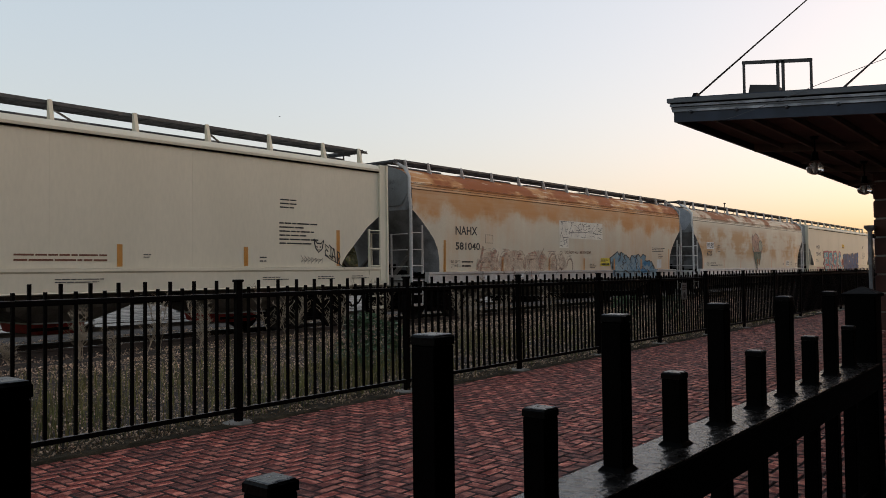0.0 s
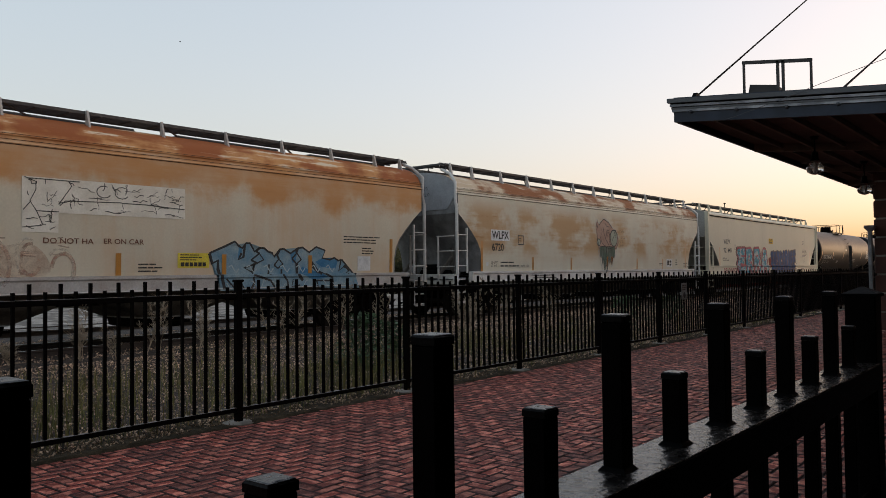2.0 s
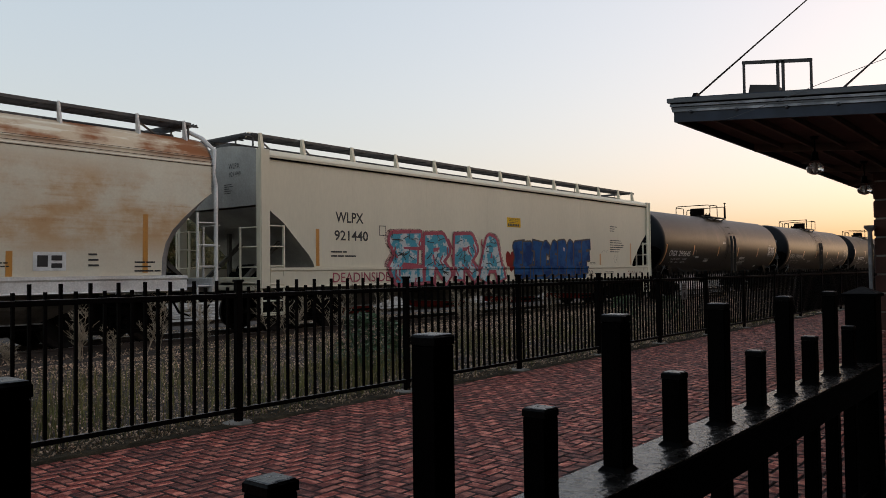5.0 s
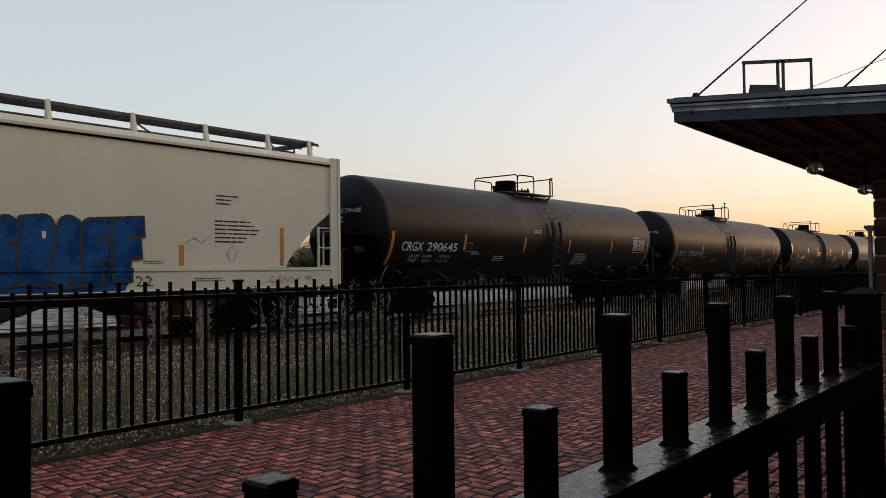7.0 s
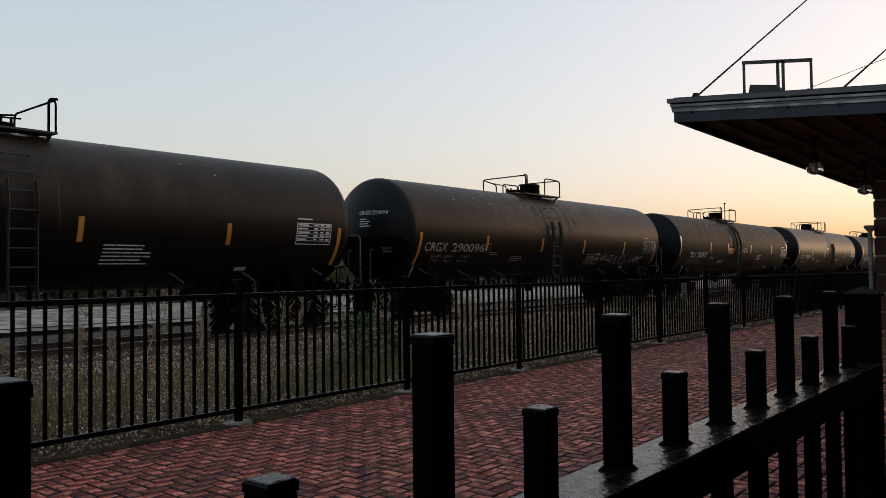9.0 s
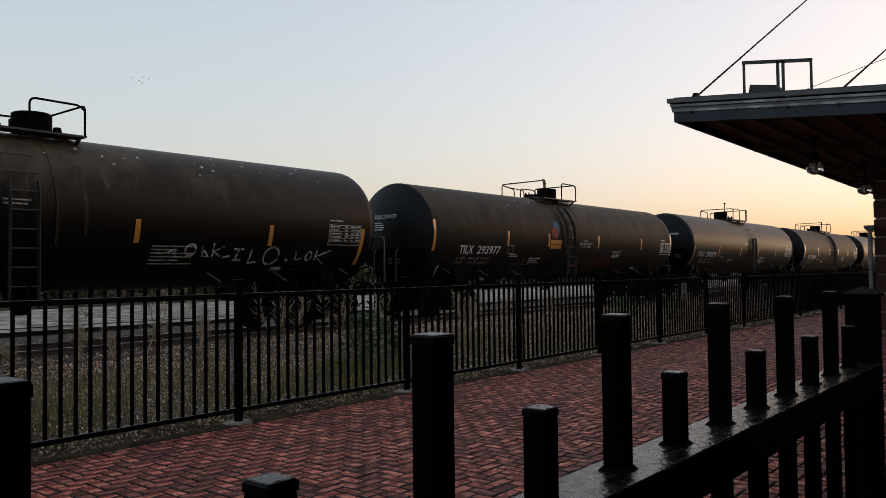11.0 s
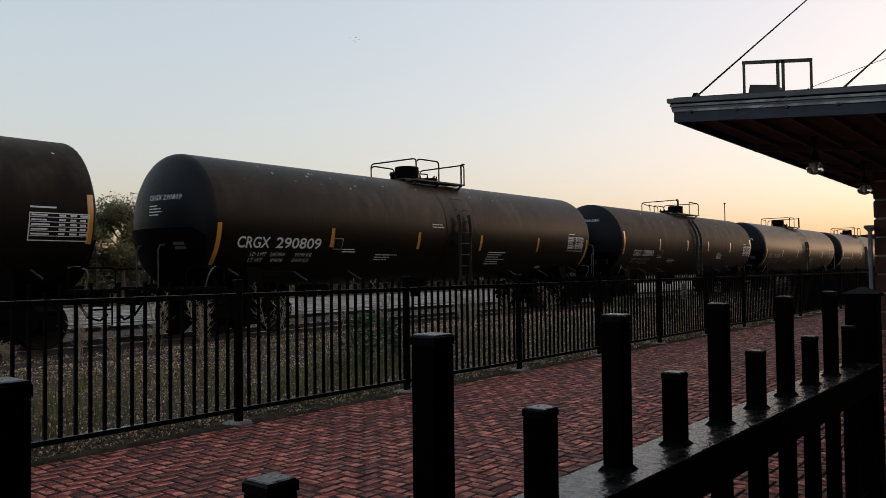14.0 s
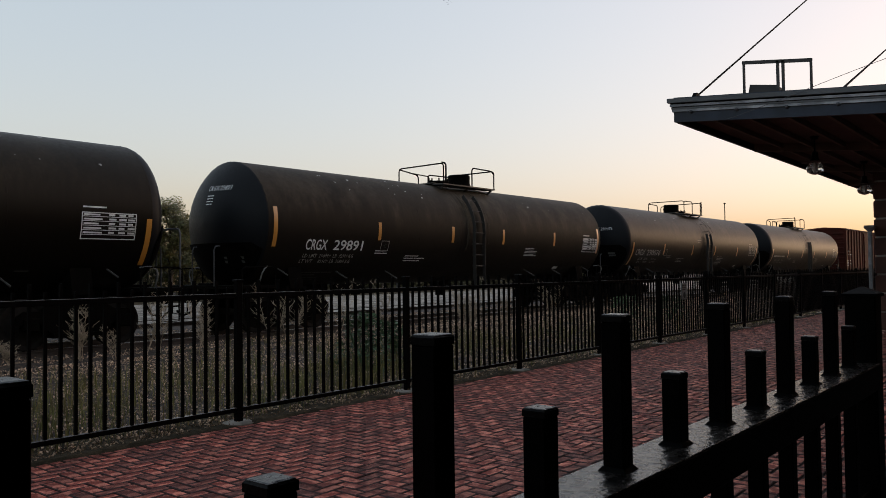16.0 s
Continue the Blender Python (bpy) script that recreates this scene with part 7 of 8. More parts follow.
for y in (4.3, 3.655, 2.995, 2.37):
    z = ZS + 0.14 + rz(y)
    solid("fascia_stud", Shape().tube([(CX + 0.01, y, z), (CX - 0.03, y, z), (CX - 0.045, y, z)], [0.026, 0.024, 0.01], 10), FASCIA_TOP, "small round stud light on the canopy fascia", "stud light", "studs along the fascia")


def pendant(x, y, top, low):
    p = thing("pendant_lamp", "unlit pendant lamp with clear glass globe and dark cap", "lamp", "pendant lamps under the canopy", at=pose(x, y, 0))
    part("stem", Shape().tube([(0, 0, low + 0.34), (0, 0, top)], 0.013, 8), BLACK_STEEL, p)
    part("ceiling_plate", Shape().tube([(0, 0, top - 0.05), (0, 0, top)], [0.05, 0.07], 14), BLACK_STEEL, p)
    part("cap", Shape().tube([(0, 0, low + 0.19), (0, 0, low + 0.22), (0, 0, low + 0.26), (0, 0, low + 0.36), (0, 0, low + 0.38)], [0.09, 0.085, 0.055, 0.045, 0.02], 20), BLACK_STEEL, p, "dark metal cap", smooth=40)
    part("reflector", Shape().tube([(0, 0, low + 0.195), (0, 0, low + 0.203), (0, 0, low + 0.225), (0, 0, low + 0.228)], [0.205, 0.21, 0.07, 0.05], 28), SOFFIT, p, "wide shallow enamel reflector", smooth=30)
    bell = ((0.2, 0.075), (0.17, 0.1), (0.13, 0.125), (0.085, 0.132), (0.04, 0.112), (0.012, 0.065), (0.0, 0.015))
    part("globe", Shape().tube([(0, 0, low + h) for h, _ in bell], [q for _, q in bell], 24), LAMP_GLASS, p, "clear ribbed glass globe", smooth=60)
    part("bulb", Shape().tube([(0, 0, low + 0.2), (0, 0, low + 0.14), (0, 0, low + 0.09), (0, 0, low + 0.055)], [0.014, 0.03, 0.03, 0.012], 14), WHITE_INK, p, "white frosted bulb", smooth=60)


pendant(13.55, 3.3, ZS + 0.1 + rz(3.3) - 0.02, 2.94)
pendant(17.24, 3.3, ZS + 0.1 + rz(3.3) - 0.045, 2.87)
spout = thing("downspout", "pale grey metal downspout on the pier", "downspout")
part("pipe", Shape().box(18.72, 18.8, 3.47, 3.55, 0.02, 2.28, 0.01), FASCIA_PALE, spout)
part("head", Shape().loft([[(18.76 + q * a, 3.51 + w * a, z) for q, w in ((-1, -1), (1, -1), (1, 1), (-1, 1))] for a, z in ((0.04, 2.2), (0.1, 2.28), (0.1, 2.33))], True, True), FASCIA_PALE, spout)
part("strap", Shape().box(18.8, 18.92, 3.48, 3.54, 1.2, 1.24), FASCIA_PALE, spout)

# ---- small sign on the fence ----
sign = thing("fence_sign", "small white notice with dark markings on the fence", "sign", at=pose(15.6, 6.36, 0.99))
part("plate", Shape().box(-0.13, 0.13, -0.004, 0.004, -0.17, 0.17, 0.002), spray("greyed_sign_white", (0.3, 0.3, 0.29)), sign)
rng = random.Random(77)
part("marking", wrap(flat_bm(rows_of(-0.1, 0.1, 0.02, 0.14, 3, rng) + [oval(0, -0.08, 0.06, 0.06, 12)]), lambda u, v: (u, -0.007, v), "marking", DARK_INK), DARK_INK, sign)
part("clip", Shape().box(-0.02, 0.02, 0.004, 0.03, -0.02, 0.02), FENCE_BLACK, sign)

# ---- weeds, grass and stones between fence and track ----
def weed(x, y, h, seed, lean=0.0):
    rng = random.Random(seed)
    w = thing("dry_weed", "tall dry branching weed with bare pale stalks", "weed", "dry weeds along the track", at=pose(x, y, -0.02))
    for s_ in range(rng.randint(2, 4)):
        sh = Shape()
        a = rng.uniform(0, 6.28)
        hh = h * rng.uniform(0.7, 1.05)
        bx, by = 0.06 * math.cos(a), 0.06 * math.sin(a)
        tip = (bx + 0.3 * h * math.cos(a) + lean, by + 0.3 * h * math.sin(a), hh)
        stem = [(bx + (tip[0] - bx) * k / 5 + rng.uniform(-0.012, 0.012), by + (tip[1] - by) * k / 5, hh * k / 5) for k in range(6)]
        sh.tube(stem, [0.0075, 0.007, 0.0062, 0.005, 0.004, 0.0025], 4)
        for b_ in range(rng.randint(12, 18)):
            f0 = rng.uniform(0.22, 0.95)
            i = min(4, int(f0 * 5))
            k = f0 * 5 - i
            p = tuple(stem[i][j] * (1 - k) + stem[i + 1][j] * k for j in range(3))
            g, ln = rng.uniform(0, 6.28), h * rng.uniform(0.16, 0.46) * (1.1 - 0.6 * f0)
            q = (p[0] + ln * 0.68 * math.cos(g), p[1] + ln * 0.68 * math.sin(g), p[2] + ln * 0.72)
            sh.tube([p, tuple((p[j] + q[j]) / 2 + (0.03 * ln if j == 2 else 0) for j in range(3)), q], [0.005, 0.0042, 0.002], 3)
            for c_ in range(3):
                f1 = rng.uniform(0.3, 1.0)
                s2 = tuple(p[j] + (q[j] - p[j]) * f1 for j in range(3))
                g2 = rng.uniform(0, 6.28)
                e2 = (s2[0] + 0.08 * math.cos(g2), s2[1] + 0.08 * math.sin(g2), s2[2] + rng.uniform(0.02, 0.1))
                sh.tube([s2, e2], [0.0036, 0.0028], 3)
        part("stalk", sh, DRY_STALK, w)


for k, (x, y, h) in enumerate(((7.55, 13.2, 1.15), (7.95, 13.35, 1.05), (9.07, 13.5, 1.17), (10.2, 12.8, 1.15), (10.65, 12.9, 1.0), (11.88, 12.75, 1.28), (12.35, 12.1, 1.22), (6.42, 13.2, 0.95), (5.38, 13.3, 0.5),
                               (14.63, 11.2, 1.25), (8.5, 13.0, 0.7), (15.2, 11.6, 1.1), (17.6, 12.2, 1.2), (13.4, 12.6, 0.9), (20.3, 12.4, 1.1), (6.9, 12.9, 0.6))):
    weed(x, y, h, 200 + k)

sh = Shape()
rng = random.Random(5)
patches = [(3.0 + 0.9 * k, 7.6 + 1.4 * ((k * 7) % 3), 1.0, 170) for k in range(14)] + [(3.6, 8.2, 1.0, 520), (5.6, 9.4, 1.2, 520), (7.6, 8.0, 1.1, 650), (6.7, 7.2, 0.8, 420), (8.6, 8.6, 1.0, 450), (11.5, 9.0, 1.6, 450), (15, 9.2, 2.4, 500), (4.8, 7.3, 1.4, 360), (21, 9.3, 4.0, 600), (2.9, 7.2, 0.8, 260), (9.5, 11.5, 2.5, 450)] + [(3.0 + 1.1 * k, 6.75, 0.6, 70) for k in range(22)]
for px_, py_, rad, cnt in patches:
    for k in range(int(cnt * 0.85)):
        a, q = rng.uniform(0, 6.28), rad * math.sqrt(rng.random())
        x, y = px_ + q * math.cos(a), py_ + q * math.sin(a) * 0.75
        if y < 6.42:
            continue
        h = rng.uniform(0.08, 0.42) * (1.15 - 0.6 * q / rad)
        g, bend = rng.uniform(0, 6.28), rng.uniform(0.1, 0.5)
        dx, dy = math.cos(g), math.sin(g)
        wd = rng.uniform(0.002, 0.005)
        m0 = (x + dx * bend * h * 0.3, y + dy * bend * h * 0.3, h * 0.6)
        t0 = (x + dx * bend * h, y + dy * bend * h, h)
        sh.add([(x - dy * wd, y + dx * wd, -0.01), (x + dy * wd, y - dx * wd, -0.01), (m0[0] + dy * wd, m0[1] - dx * wd, m0[2]), (m0[0] - dy * wd, m0[1] + dx * wd, m0[2]), t0], [(0, 1, 2, 3), (3, 2, 4)])
me = bpy.data.meshes.new("grass")
me.from_pydata(sh.v, [], sh.f)
me.materials.append(GRASS)
tagged(new("grass", me), "tufts of grey-green grass in the gravel", "grass", kind="stuff")


def leafy(name, x, y, rad, h, cnt, seed, label):
    rng = random.Random(seed)
    sh = Shape()
    for k in range(cnt):
        a, q, z = rng.uniform(0, 6.28), rad * rng.random() ** 0.6, h * rng.random() ** 0.8
        px_, py_ = x + q * math.cos(a) * (1.1 - 0.7 * z / h), y + q * math.sin(a) * (1.1 - 0.7 * z / h)
        s_ = rng.uniform(0.015, 0.035)
        u = Vector((rng.gauss(0, 1), rng.gauss(0, 1), rng.gauss(0, 0.6))).normalized()
        v = u.cross(Vector((rng.gauss(0, 1), rng.gauss(0, 1), rng.gauss(0, 1)))).normalized()
        c = Vector((px_, py_, z))
        sh.add([c - u * s_ * 1.8, c + v * s_ * 0.6, c + u * s_ * 1.8, c - v * s_ * 0.6], [(0, 1, 2, 3)])
    for k in range(9):
        a = rng.uniform(0, 6.28)
        sh.tube([(x, y, -0.02), (x + rad * 0.4 * math.cos(a), y + rad * 0.4 * math.sin(a), h * 0.6), (x + rad * 0.6 * math.cos(a), y + rad * 0.6 * math.sin(a), h * 0.95)], [0.01, 0.007, 0.003], 4)
    me = bpy.data.meshes.new(name)
    me.from_pydata(sh.v, [], sh.f)
    me.materials.append(SHRUB)
    return tagged(new(name, me), label, "shrub", "shrubs behind the fence")


SHRUB = paint("dusty_green_weed_leaves", (0.05, 0.095, 0.035), (0.035, 0.06, 0.025), rough=0.6, coarse=3, fine=20, piece=0.4, bump=0)
leafy("shrub", 8.3, 8.3, 0.55, 0.85, 700, 1, "low dusty green weedy shrub in gravel")
leafy("shrub", 9.3, 8.7, 0.4, 0.65, 420, 2, "low dusty green weedy shrub in gravel")
leafy("shrub", 17.5, 8.6, 0.7, 0.8, 600, 3, "low dusty green weedy shrub in gravel")
leafy("shrub", 21.0, 9.0, 0.7, 0.7, 500, 4, "low dusty green weedy shrub in gravel")

rng = random.Random(8)
sv, sf = [], []
OCT = [(1, 0, 0), (0, 1, 0), (-1, 0, 0), (0, -1, 0), (0, 0, 1), (0, 0, -1)]
OCF = [(0, 1, 4), (1, 2, 4), (2, 3, 4), (3, 0, 4), (1, 0, 5), (2, 1, 5), (3, 2, 5), (0, 3, 5)]
for k in range(64000):
    x = 1.5 + 26 * rng.random() ** 1.4 if k % 3 else rng.uniform(10, 40)
    y = rng.choice((rng.uniform(6.7, 14.0), rng.uniform(6.55, 14.0), rng.uniform(12.6, 18.6)))
    if 14.2 < y < 17.0 and rng.random() < 0.3:
        continue
    s_ = rng.choice((rng.uniform(0.007, 0.014), rng.uniform(0.008, 0.018), rng.uniform(0.012, 0.026))) * (1.25 if y > 12.5 else 1.0) * (1.5 if x > 14 else 1.0)
    n0 = len(sv)
    rot = Euler((rng.uniform(0, 6), rng.uniform(0, 6), rng.uniform(0, 6))).to_matrix()
    sv += [tuple(Vector((x, y, (0.005 if y < 12.9 else -0.015))) + rot @ (Vector(p) * s_ * rng.uniform(0.6, 1.3))) for p in OCT]
    sf += [(a + n0, b + n0, c + n0) for a, b, c in OCF]
for k in range(1800):
    x, y = 1.8 + 24 * rng.random() ** 1.3, 6.36 + abs(rng.gauss(0, 0.2))
    if y > 6.9 or (y < 6.4 and rng.random() < 0.6):
        continue
    s_ = rng.uniform(0.006, 0.02)
    n0 = len(sv)
    rot = Euler((rng.uniform(0, 6), rng.uniform(0, 6), rng.uniform(0, 6))).to_matrix()
    sv += [tuple(Vector((x, y, 0.014)) + rot @ (Vector(p) * s_ * rng.uniform(0.5, 1.3))) for p in OCT]
    sf += [(a + n0, b + n0, c + n0) for a, b, c in OCF]
for k in range(15000):
    x, y = 2.2 + 20 * rng.random() ** 1.4, 6.5 + 6.2 * rng.random() ** 1.2
    s_ = rng.uniform(0.006, 0.018)
    n0 = len(sv)
    rot = Euler((rng.uniform(0, 6), rng.uniform(0, 6), rng.uniform(0, 6))).to_matrix()
    sv += [tuple(Vector((x, y, 0.03)) + rot @ (Vector(p) * s_ * rng.uniform(0.5, 1.3))) for p in OCT]
    sf += [(a + n0, b + n0, c + n0) for a, b, c in OCF]
me = bpy.data.meshes.new("gravel_stones")
me.from_pydata(sv, [], sf)
me.materials.append(STONE)
tagged(new("gravel_stones", me), "loose grey ballast stones and gravel", "gravel", kind="stuff")

rng = random.Random(9)
sv, sf = [], []
for k in range(3400):
    x, y = 1.8 + 22 * rng.random() ** 1.3, 6.36 + abs(rng.gauss(0, 0.18)) - (0.12 * rng.random() ** 3)
    s_ = rng.uniform(0.004, 0.014)
    u = Vector((rng.gauss(0, 1), rng.gauss(0, 1), rng.gauss(0, 0.35))).normalized()
    v = u.orthogonal().normalized() * 0.5
    c = Vector((x, y, 0.02 + rng.uniform(0, 0.02)))
    n0 = len(sv)
    sv += [tuple(c - u * s_), tuple(c + v * s_), tuple(c + u * s_), tuple(c - v * s_)]
    sf.append((n0, n0 + 1, n0 + 2, n0 + 3))
me = bpy.data.meshes.new("leaf_litter")
me.from_pydata(sv, [], sf)
me.materials.append(LITTER)
tagged(new("leaf_litter", me), "dry leaves and litter under the fence", "litter", kind="stuff")

# ---- trees and a house beyond the tracks ----
def tree(x, y, h, spread, seed, leaves=17000):
    rng = random.Random(seed)
    t = thing("tree", "small leafy tree with olive-green autumn leaves", "tree", "trees beyond the service road", at=pose(x, y, 0))
    tr = Shape().tube([(0, 0, -0.1), (0.05, 0, h * 0.2), (-0.05, 0.05, h * 0.45), (0.03, 0, h * 0.7)], [h * 0.03, h * 0.024, h * 0.016, h * 0.008], 8)
    clumps = []
    for k in range(20):
        a, z = rng.uniform(0, 6.28), h * rng.uniform(0.18, 0.92)
        ln = spread * rng.uniform(0.45, 1.0) * math.sqrt(max(0.1, 1 - ((z - 0.5 * h) / (0.52 * h)) ** 2))
        e = (ln * math.cos(a), ln * math.sin(a), min(h * 0.97, z + ln * 0.35))
        tr.tube([(0, 0, z * 0.75), (e[0] * 0.5, e[1] * 0.5, (z * 0.75 + e[2]) / 2 + 0.1), e], [h * 0.01, h * 0.006, h * 0.002], 5)
        clumps.append((Vector(e), spread * rng.uniform(0.28, 0.5)))
        clumps.append((Vector((e[0] * 0.55, e[1] * 0.55, e[2] * 0.95)), spread * rng.uniform(0.2, 0.35)))
    part("trunk", tr, BARK, t, "brown trunk with limbs")
    sh = Shape()
    for k in range(leaves):
        c, rad = rng.choice(clumps)
        d_ = Vector((rng.gauss(0, 1), rng.gauss(0, 1), rng.gauss(0, 0.85))).normalized()
        p = c + d_ * rad * 0.95 * rng.random() ** 0.45
        s_ = rng.uniform(0.05, 0.115)
        u = Vector((rng.gauss(0, 1), rng.gauss(0, 1), rng.gauss(0, 1))).normalized()
        v = u.orthogonal().normalized()
        sh.add([p - u * s_, p + v * s_ * 0.55, p + u * s_, p - v * s_ * 0.55], [(0, 1, 2, 3)])
    me = bpy.data.meshes.new("crown")
    me.from_pydata([tuple(q) for q in sh.v], [], sh.f)
    me.materials.append(LEAF)
    part("crown", me, LEAF, t, "olive-green leaf clumps with gaps")


for k, (x, y, h, sp) in enumerate(((27.6, 45, 6.2, 1.9), (24.4, 45, 5.9, 2.3), (21.0, 46, 6.3, 2.4), (18.2, 45, 6.0, 2.3), (30.4, 46, 5.2, 1.9), (15.6, 46, 4.4, 2.0), (33.2, 48, 5.0, 2.0), (35.4, 46, 4.2, 1.6), (40.4, 46, 3.3, 1.8), (43.8, 46, 4.4, 2.0), (47.6, 45.5, 4.8, 2.1), (51.6, 47, 4.5, 2.1), (56, 48, 4.6, 2.2))):
    tree(x, y, h, sp, 300 + k)
HEDGE = paint("dull_green_bush_leaves", (0.095, 0.083, 0.03), (0.045, 0.043, 0.017), rough=0.75, coarse=2, fine=20, piece=0.4, bump=0)


def bush(x, y, h, spread, seed):
    rng = random.Random(seed)
    b = thing("bush", "low dense dull-green bush beyond the road", "bush", "bushes beyond the service road", at=pose(x, y, 0))
    tw = Shape()
    for k in range(9):
        a = rng.uniform(0, 6.28)
        tw.tube([(0, 0, -0.1), (0.4 * spread * math.cos(a), 0.4 * spread * math.sin(a), h * 0.5), (0.7 * spread * math.cos(a), 0.7 * spread * math.sin(a), h * 0.85)], [0.04, 0.025, 0.01], 5)
    part("twig_cluster", tw, BARK, b)
    sh = Shape()
    for k in range(2600):
        a, q, z = rng.uniform(0, 6.28), spread * math.sqrt(rng.random()), rng.random() ** 0.8
        z_ = h * z * (1 - 0.4 * (q / spread) ** 2) * rng.uniform(0.85, 1.1)
        p = Vector((q * math.cos(a), q * math.sin(a), z_))
        s_ = rng.uniform(0.07, 0.15)
        u = Vector((rng.gauss(0, 1), rng.gauss(0, 1), rng.gauss(0, 1))).normalized()
        v = u.orthogonal().normalized()
        sh.add([p - u * s_, p + v * s_ * 0.6, p + u * s_, p - v * s_ * 0.6], [(0, 1, 2, 3)])
    me = bpy.data.meshes.new("foliage")
    me.from_pydata([tuple(q) for q in sh.v], [], sh.f)
    me.materials.append(HEDGE)
    part("foliage", me, HEDGE, b)


rng = random.Random(61)
for k in range(34):
    bush(12 + 2.6 * k + rng.uniform(-0.5, 0.5), 47.5 + rng.uniform(-1.2, 1.2), rng.uniform(1.6, 2.5) + (1.1 if k < 10 else 0.0), rng.uniform(1.5, 2.1), 400 + k)
house = thing("house", "small tan house with a dark pitched roof beyond trees", "house")
HW = paint("tan_house_siding", (0.42, 0.3, 0.17), (0.36, 0.26, 0.15), rough=0.8, coarse=1.5, fine=30)
part("wall", Shape().prism([(36.2, -0.02), (41.0, -0.02), (41.0, 2.3), (38.6, 3.4), (36.2, 2.3)], 60.0, 66.0), HW, house)
part("roof", Shape().prism([(35.9, 2.2), (38.6, 3.45), (41.3, 2.2), (41.3, 2.33), (38.6, 3.6), (35.9, 2.33)], 59.7, 66.3), SOFFIT, house)
w_ = part("window", Shape().box(37.9, 38.9, 59.97, 60.0, 1.0, 1.9), UNDER, house)
part("frame", Shape().box(37.8, 39.0, 59.94, 59.97, 0.94, 1.0).box(37.8, 39.0, 59.94, 59.97, 1.9, 1.96), WHITE_INK, w_)
mast = thing("lamp_mast", "tall thin steel mast far down the yard", "mast", at=pose(170.5, 60, 0))
part("pole", Shape().tube([(0, 0, -0.1), (0, 0, 15.6)], [0.16, 0.09], 8), UNDER, mast)
part("head", Shape().box(-0.35, 0.35, -0.12, 0.12, 15.45, 15.65), UNDER, mast)

# ---- birds ----
def bird(x, y, z):
    b = thing("bird", "small dark bird flying high in the sky", "bird", "birds in the sky", at=pose(x, y, z))
    part("body", Shape().tube([(-0.08, 0, 0), (-0.04, 0, 0.01), (0.035, 0, 0.01), (0.08, 0, 0.014), (0.1, 0, 0.01)], [0.008, 0.022, 0.025, 0.016, 0.003], 8), UNDER, b)
    for sg in (-1, 1):
        part("wing", Shape().prism_x([(sg * 0.012, 0.006), (sg * 0.08, 0.04), (sg * 0.14, 0.022), (sg * 0.14, 0.018), (sg * 0.08, 0.034), (sg * 0.012, 0.0)], -0.03, 0.03), UNDER, b)
    return b


BIRDS = []
for dx, dz in ((0, 0), (0.75, -0.15), (1.05, -0.3), (1.15, 0.3), (1.75, 0.2)):
    BIRDS.append((bird(-60 + dx, 72, 18 + dz), [(0, -60 + dx, 18 + dz), (9, 20 + dx, 20 + dz), (12.5, 55.1 + dx, 24.4 + dz), (14.5, 74.5 + dx, 34.2 + dz), (16, 89 + dx, 41.5 + dz)], 72.0, 0))
BIRDS.append((bird(48.6, 60, 16.7), [(0, 48.6, 16.7), (1.5, 40.5, 20.4), (16, -37.8, 56.0)], 60.0, 170))

# ---- paving bricks in herringbone ----
def brick_shape(lx, ly, cx, cy, cz, tilt):
    b = 0.006
    hx, hy = lx / 2 - 0.0075, ly / 2 - 0.0075
    tx, ty = tilt
    low_ = [(cx + q * hx, cy + w * hy, -0.05) for q, w in ((-1, -1), (1, -1), (1, 1), (-1, 1))]
    mid = [(cx + q * hx, cy + w * hy, cz - 0.006 + q * hx * tx + w * hy * ty) for q, w in ((-1, -1), (1, -1), (1, 1), (-1, 1))]
    top = [(cx + q * (hx - b), cy + w * (hy - b), cz + q * hx * tx + w * hy * ty) for q, w in ((-1, -1), (1, -1), (1, 1), (-1, 1))]
    vs = low_ + mid + top
    fs = [(8, 9, 10, 11)] + [(k, (k + 1) % 4, 4 + (k + 1) % 4, 4 + k) for k in range(4)] + [(4 + k, 4 + (k + 1) % 4, 8 + (k + 1) % 4, 8 + k) for k in range(4)]
    return vs, fs


solid("path_bed", Shape().box(-8, 120, 0.9, PATH_EDGE, -0.055, -0.012), SAND, "dark sandy bed under the bricks", kind="structure")
pavement = thing("pavement", "red brick footpath laid in herringbone", "pavement", kind="structure")
rng = random.Random(21)
U = 0.103
near_l = [brick_shape(2 * U, U, 0, 0, 0.0, t_) for t_ in ((0, 0.015), (0.02, 0.01), (-0.025, 0.015), (0.01, -0.03))]
near_s = [brick_shape(U, 2 * U, 0, 0, 0.0, t_) for t_ in ((0.015, 0), (0.02, 0.015), (-0.03, 0.01), (0.01, -0.02))]


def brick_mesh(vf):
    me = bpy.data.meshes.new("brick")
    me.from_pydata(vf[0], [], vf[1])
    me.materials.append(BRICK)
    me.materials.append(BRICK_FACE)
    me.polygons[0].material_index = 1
    return me


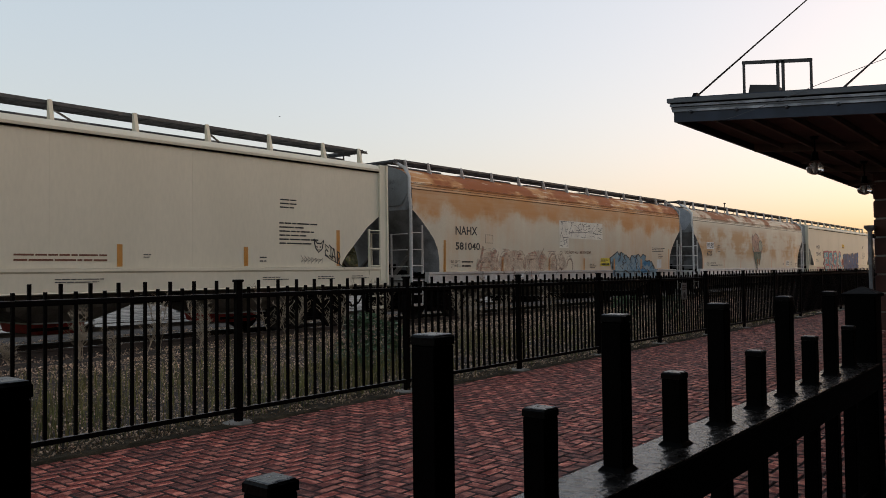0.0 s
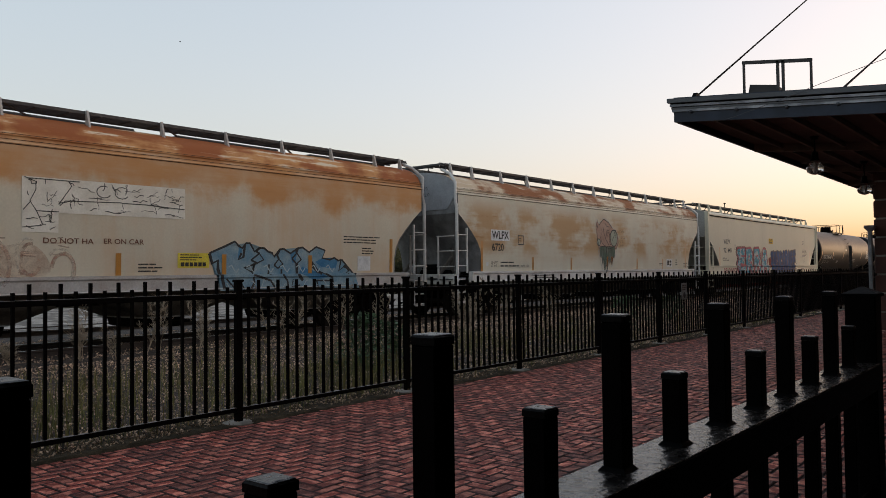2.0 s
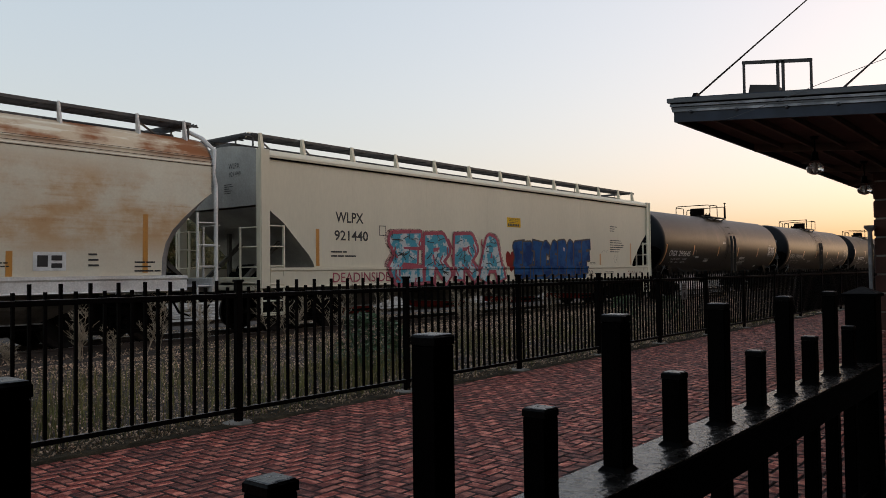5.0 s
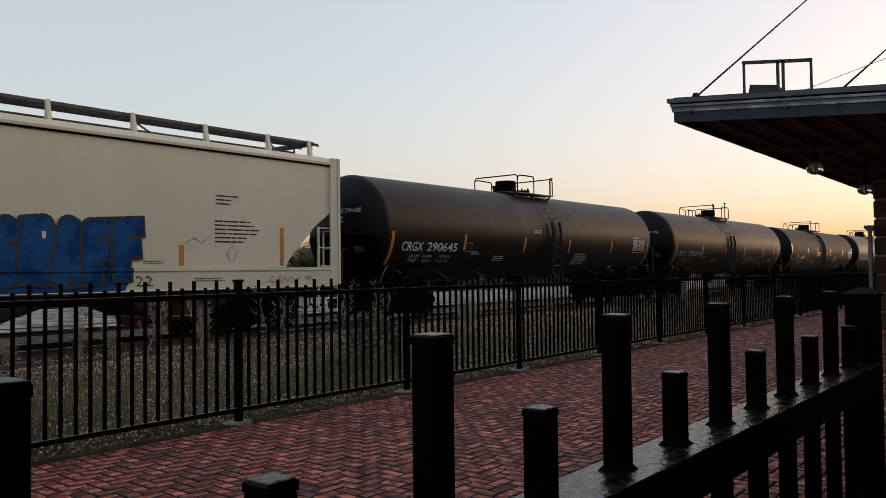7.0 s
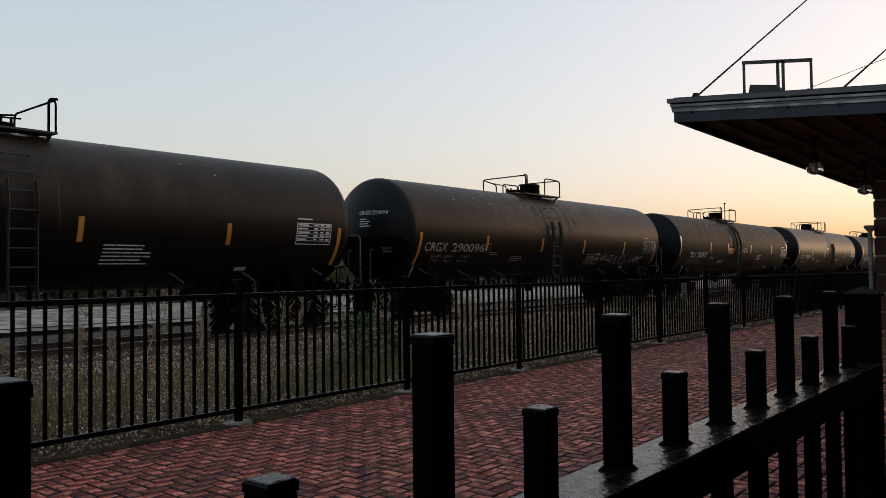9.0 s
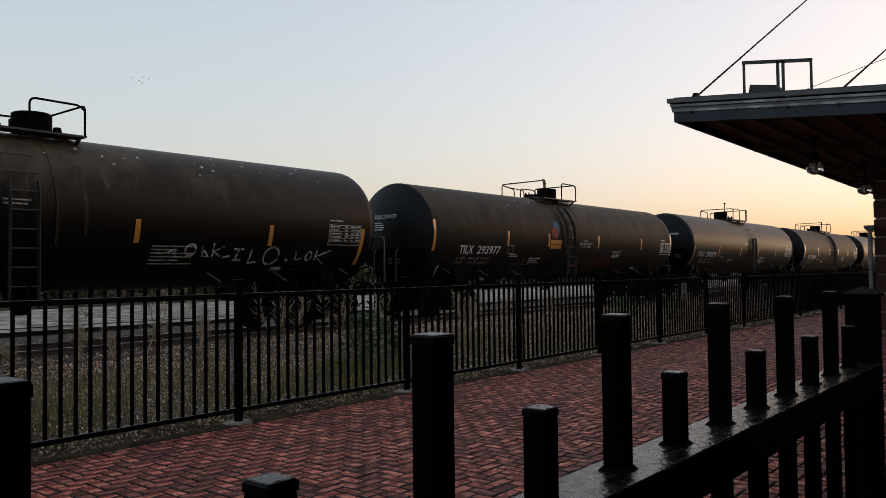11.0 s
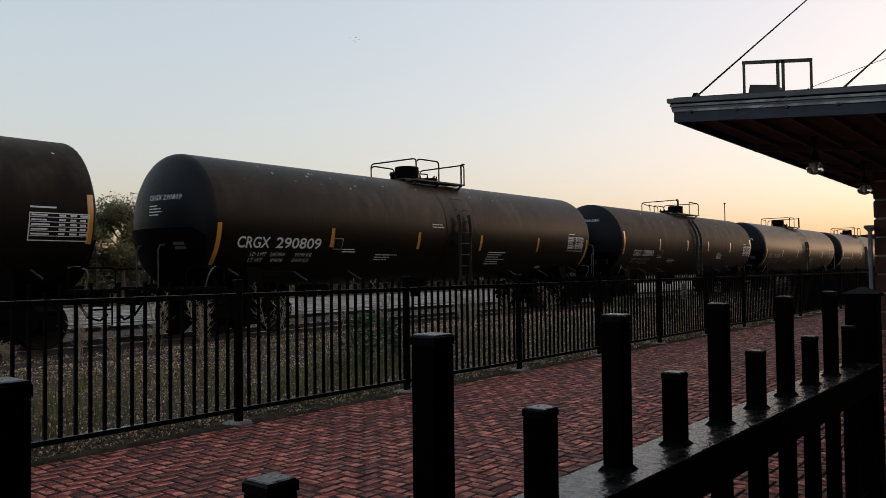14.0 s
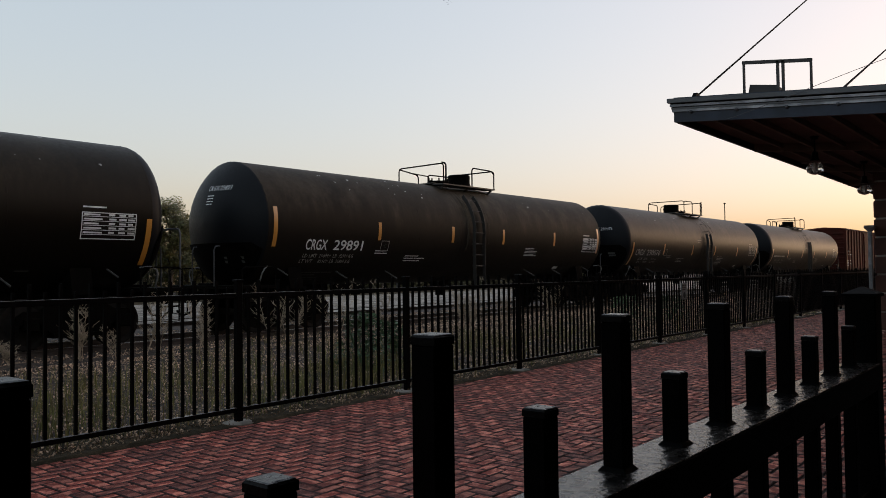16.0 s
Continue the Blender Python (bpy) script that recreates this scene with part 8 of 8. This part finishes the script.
near_l, near_s = [brick_mesh(q) for q in near_l], [brick_mesh(q) for q in near_s]
bv, bf = [], []
nx0, nx1, ny0, ny1 = int(-6.0 / U), int(46 / U), int(1.15 / U), int((PATH_EDGE - 0.02) / U)
singles = 0
for i in range(nx0, nx1):
    for j in range(ny0, ny1):
        d = (i - j) % 4
        if d not in (0, 3):
            continue
        wide = d == 0
        half_ = not wide and j + 1 >= ny1
        cx, cy = (i + (1 if wide else 0.5)) * U, (j + (0.5 if wide or half_ else 1)) * U
        cz = 0.002 * rng.uniform(-1, 1) + 0.004 * noise.noise((cx * 0.8, cy * 0.8, 0))
        if not half_ and 2.5 < cx < 4.8 and 4.3 < cy < 6.1 and singles < 300:
            part("brick", rng.choice(near_l if wide else near_s), BRICK, pavement, at=pose(cx, cy, cz))
            singles += 1
            continue
        vs, fs = brick_shape(2 * U if wide else U, U if wide or half_ else 2 * U, cx, cy, cz, (rng.uniform(-0.035, 0.035), rng.uniform(-0.035, 0.035)))
        n0 = len(bv)
        bv += vs
        bf += [tuple(q + n0 for q in fc) for fc in fs]
me = bpy.data.meshes.new("paving_bricks")
me.from_pydata(bv, [], bf)
me.materials.append(BRICK)
me.materials.append(BRICK_FACE)
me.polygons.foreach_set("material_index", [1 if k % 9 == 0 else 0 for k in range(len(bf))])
tagged(part("paving_bricks", me, BRICK, pavement), kind="stuff")
part("far_paving", Shape().box(46, 120, 1.15, PATH_EDGE - 0.02, -0.03, 0.0), BRICK_FACE, pavement)


# ---- what moves: the cars roll by, their wheels turn ----
SPEED = 8.8


def gone(t):
    """Metres that the train has rolled since the start."""
    return SPEED * (t - 0.000578 * (t - 8) ** 2)


def motions():
    for c, x in CARS:
        walk(c, [(t, pose(x - gone(t), TRACK_Y, RAIL_Z)) for t in range(0, 17)])
    for b, rows, y, turn in BIRDS:
        walk(b, [(t, pose(x, y, z, 0, 0, turn)) for t, x, z in rows])
    steps = [k / 15 for k in range(0, 241)]
    for w, dx in WHEELSETS:
        walk(w, [(t, pose(dx, 0, WHEEL_R, 0, -math.degrees(gone(t) / WHEEL_R), 0)) for t in steps])


motions()
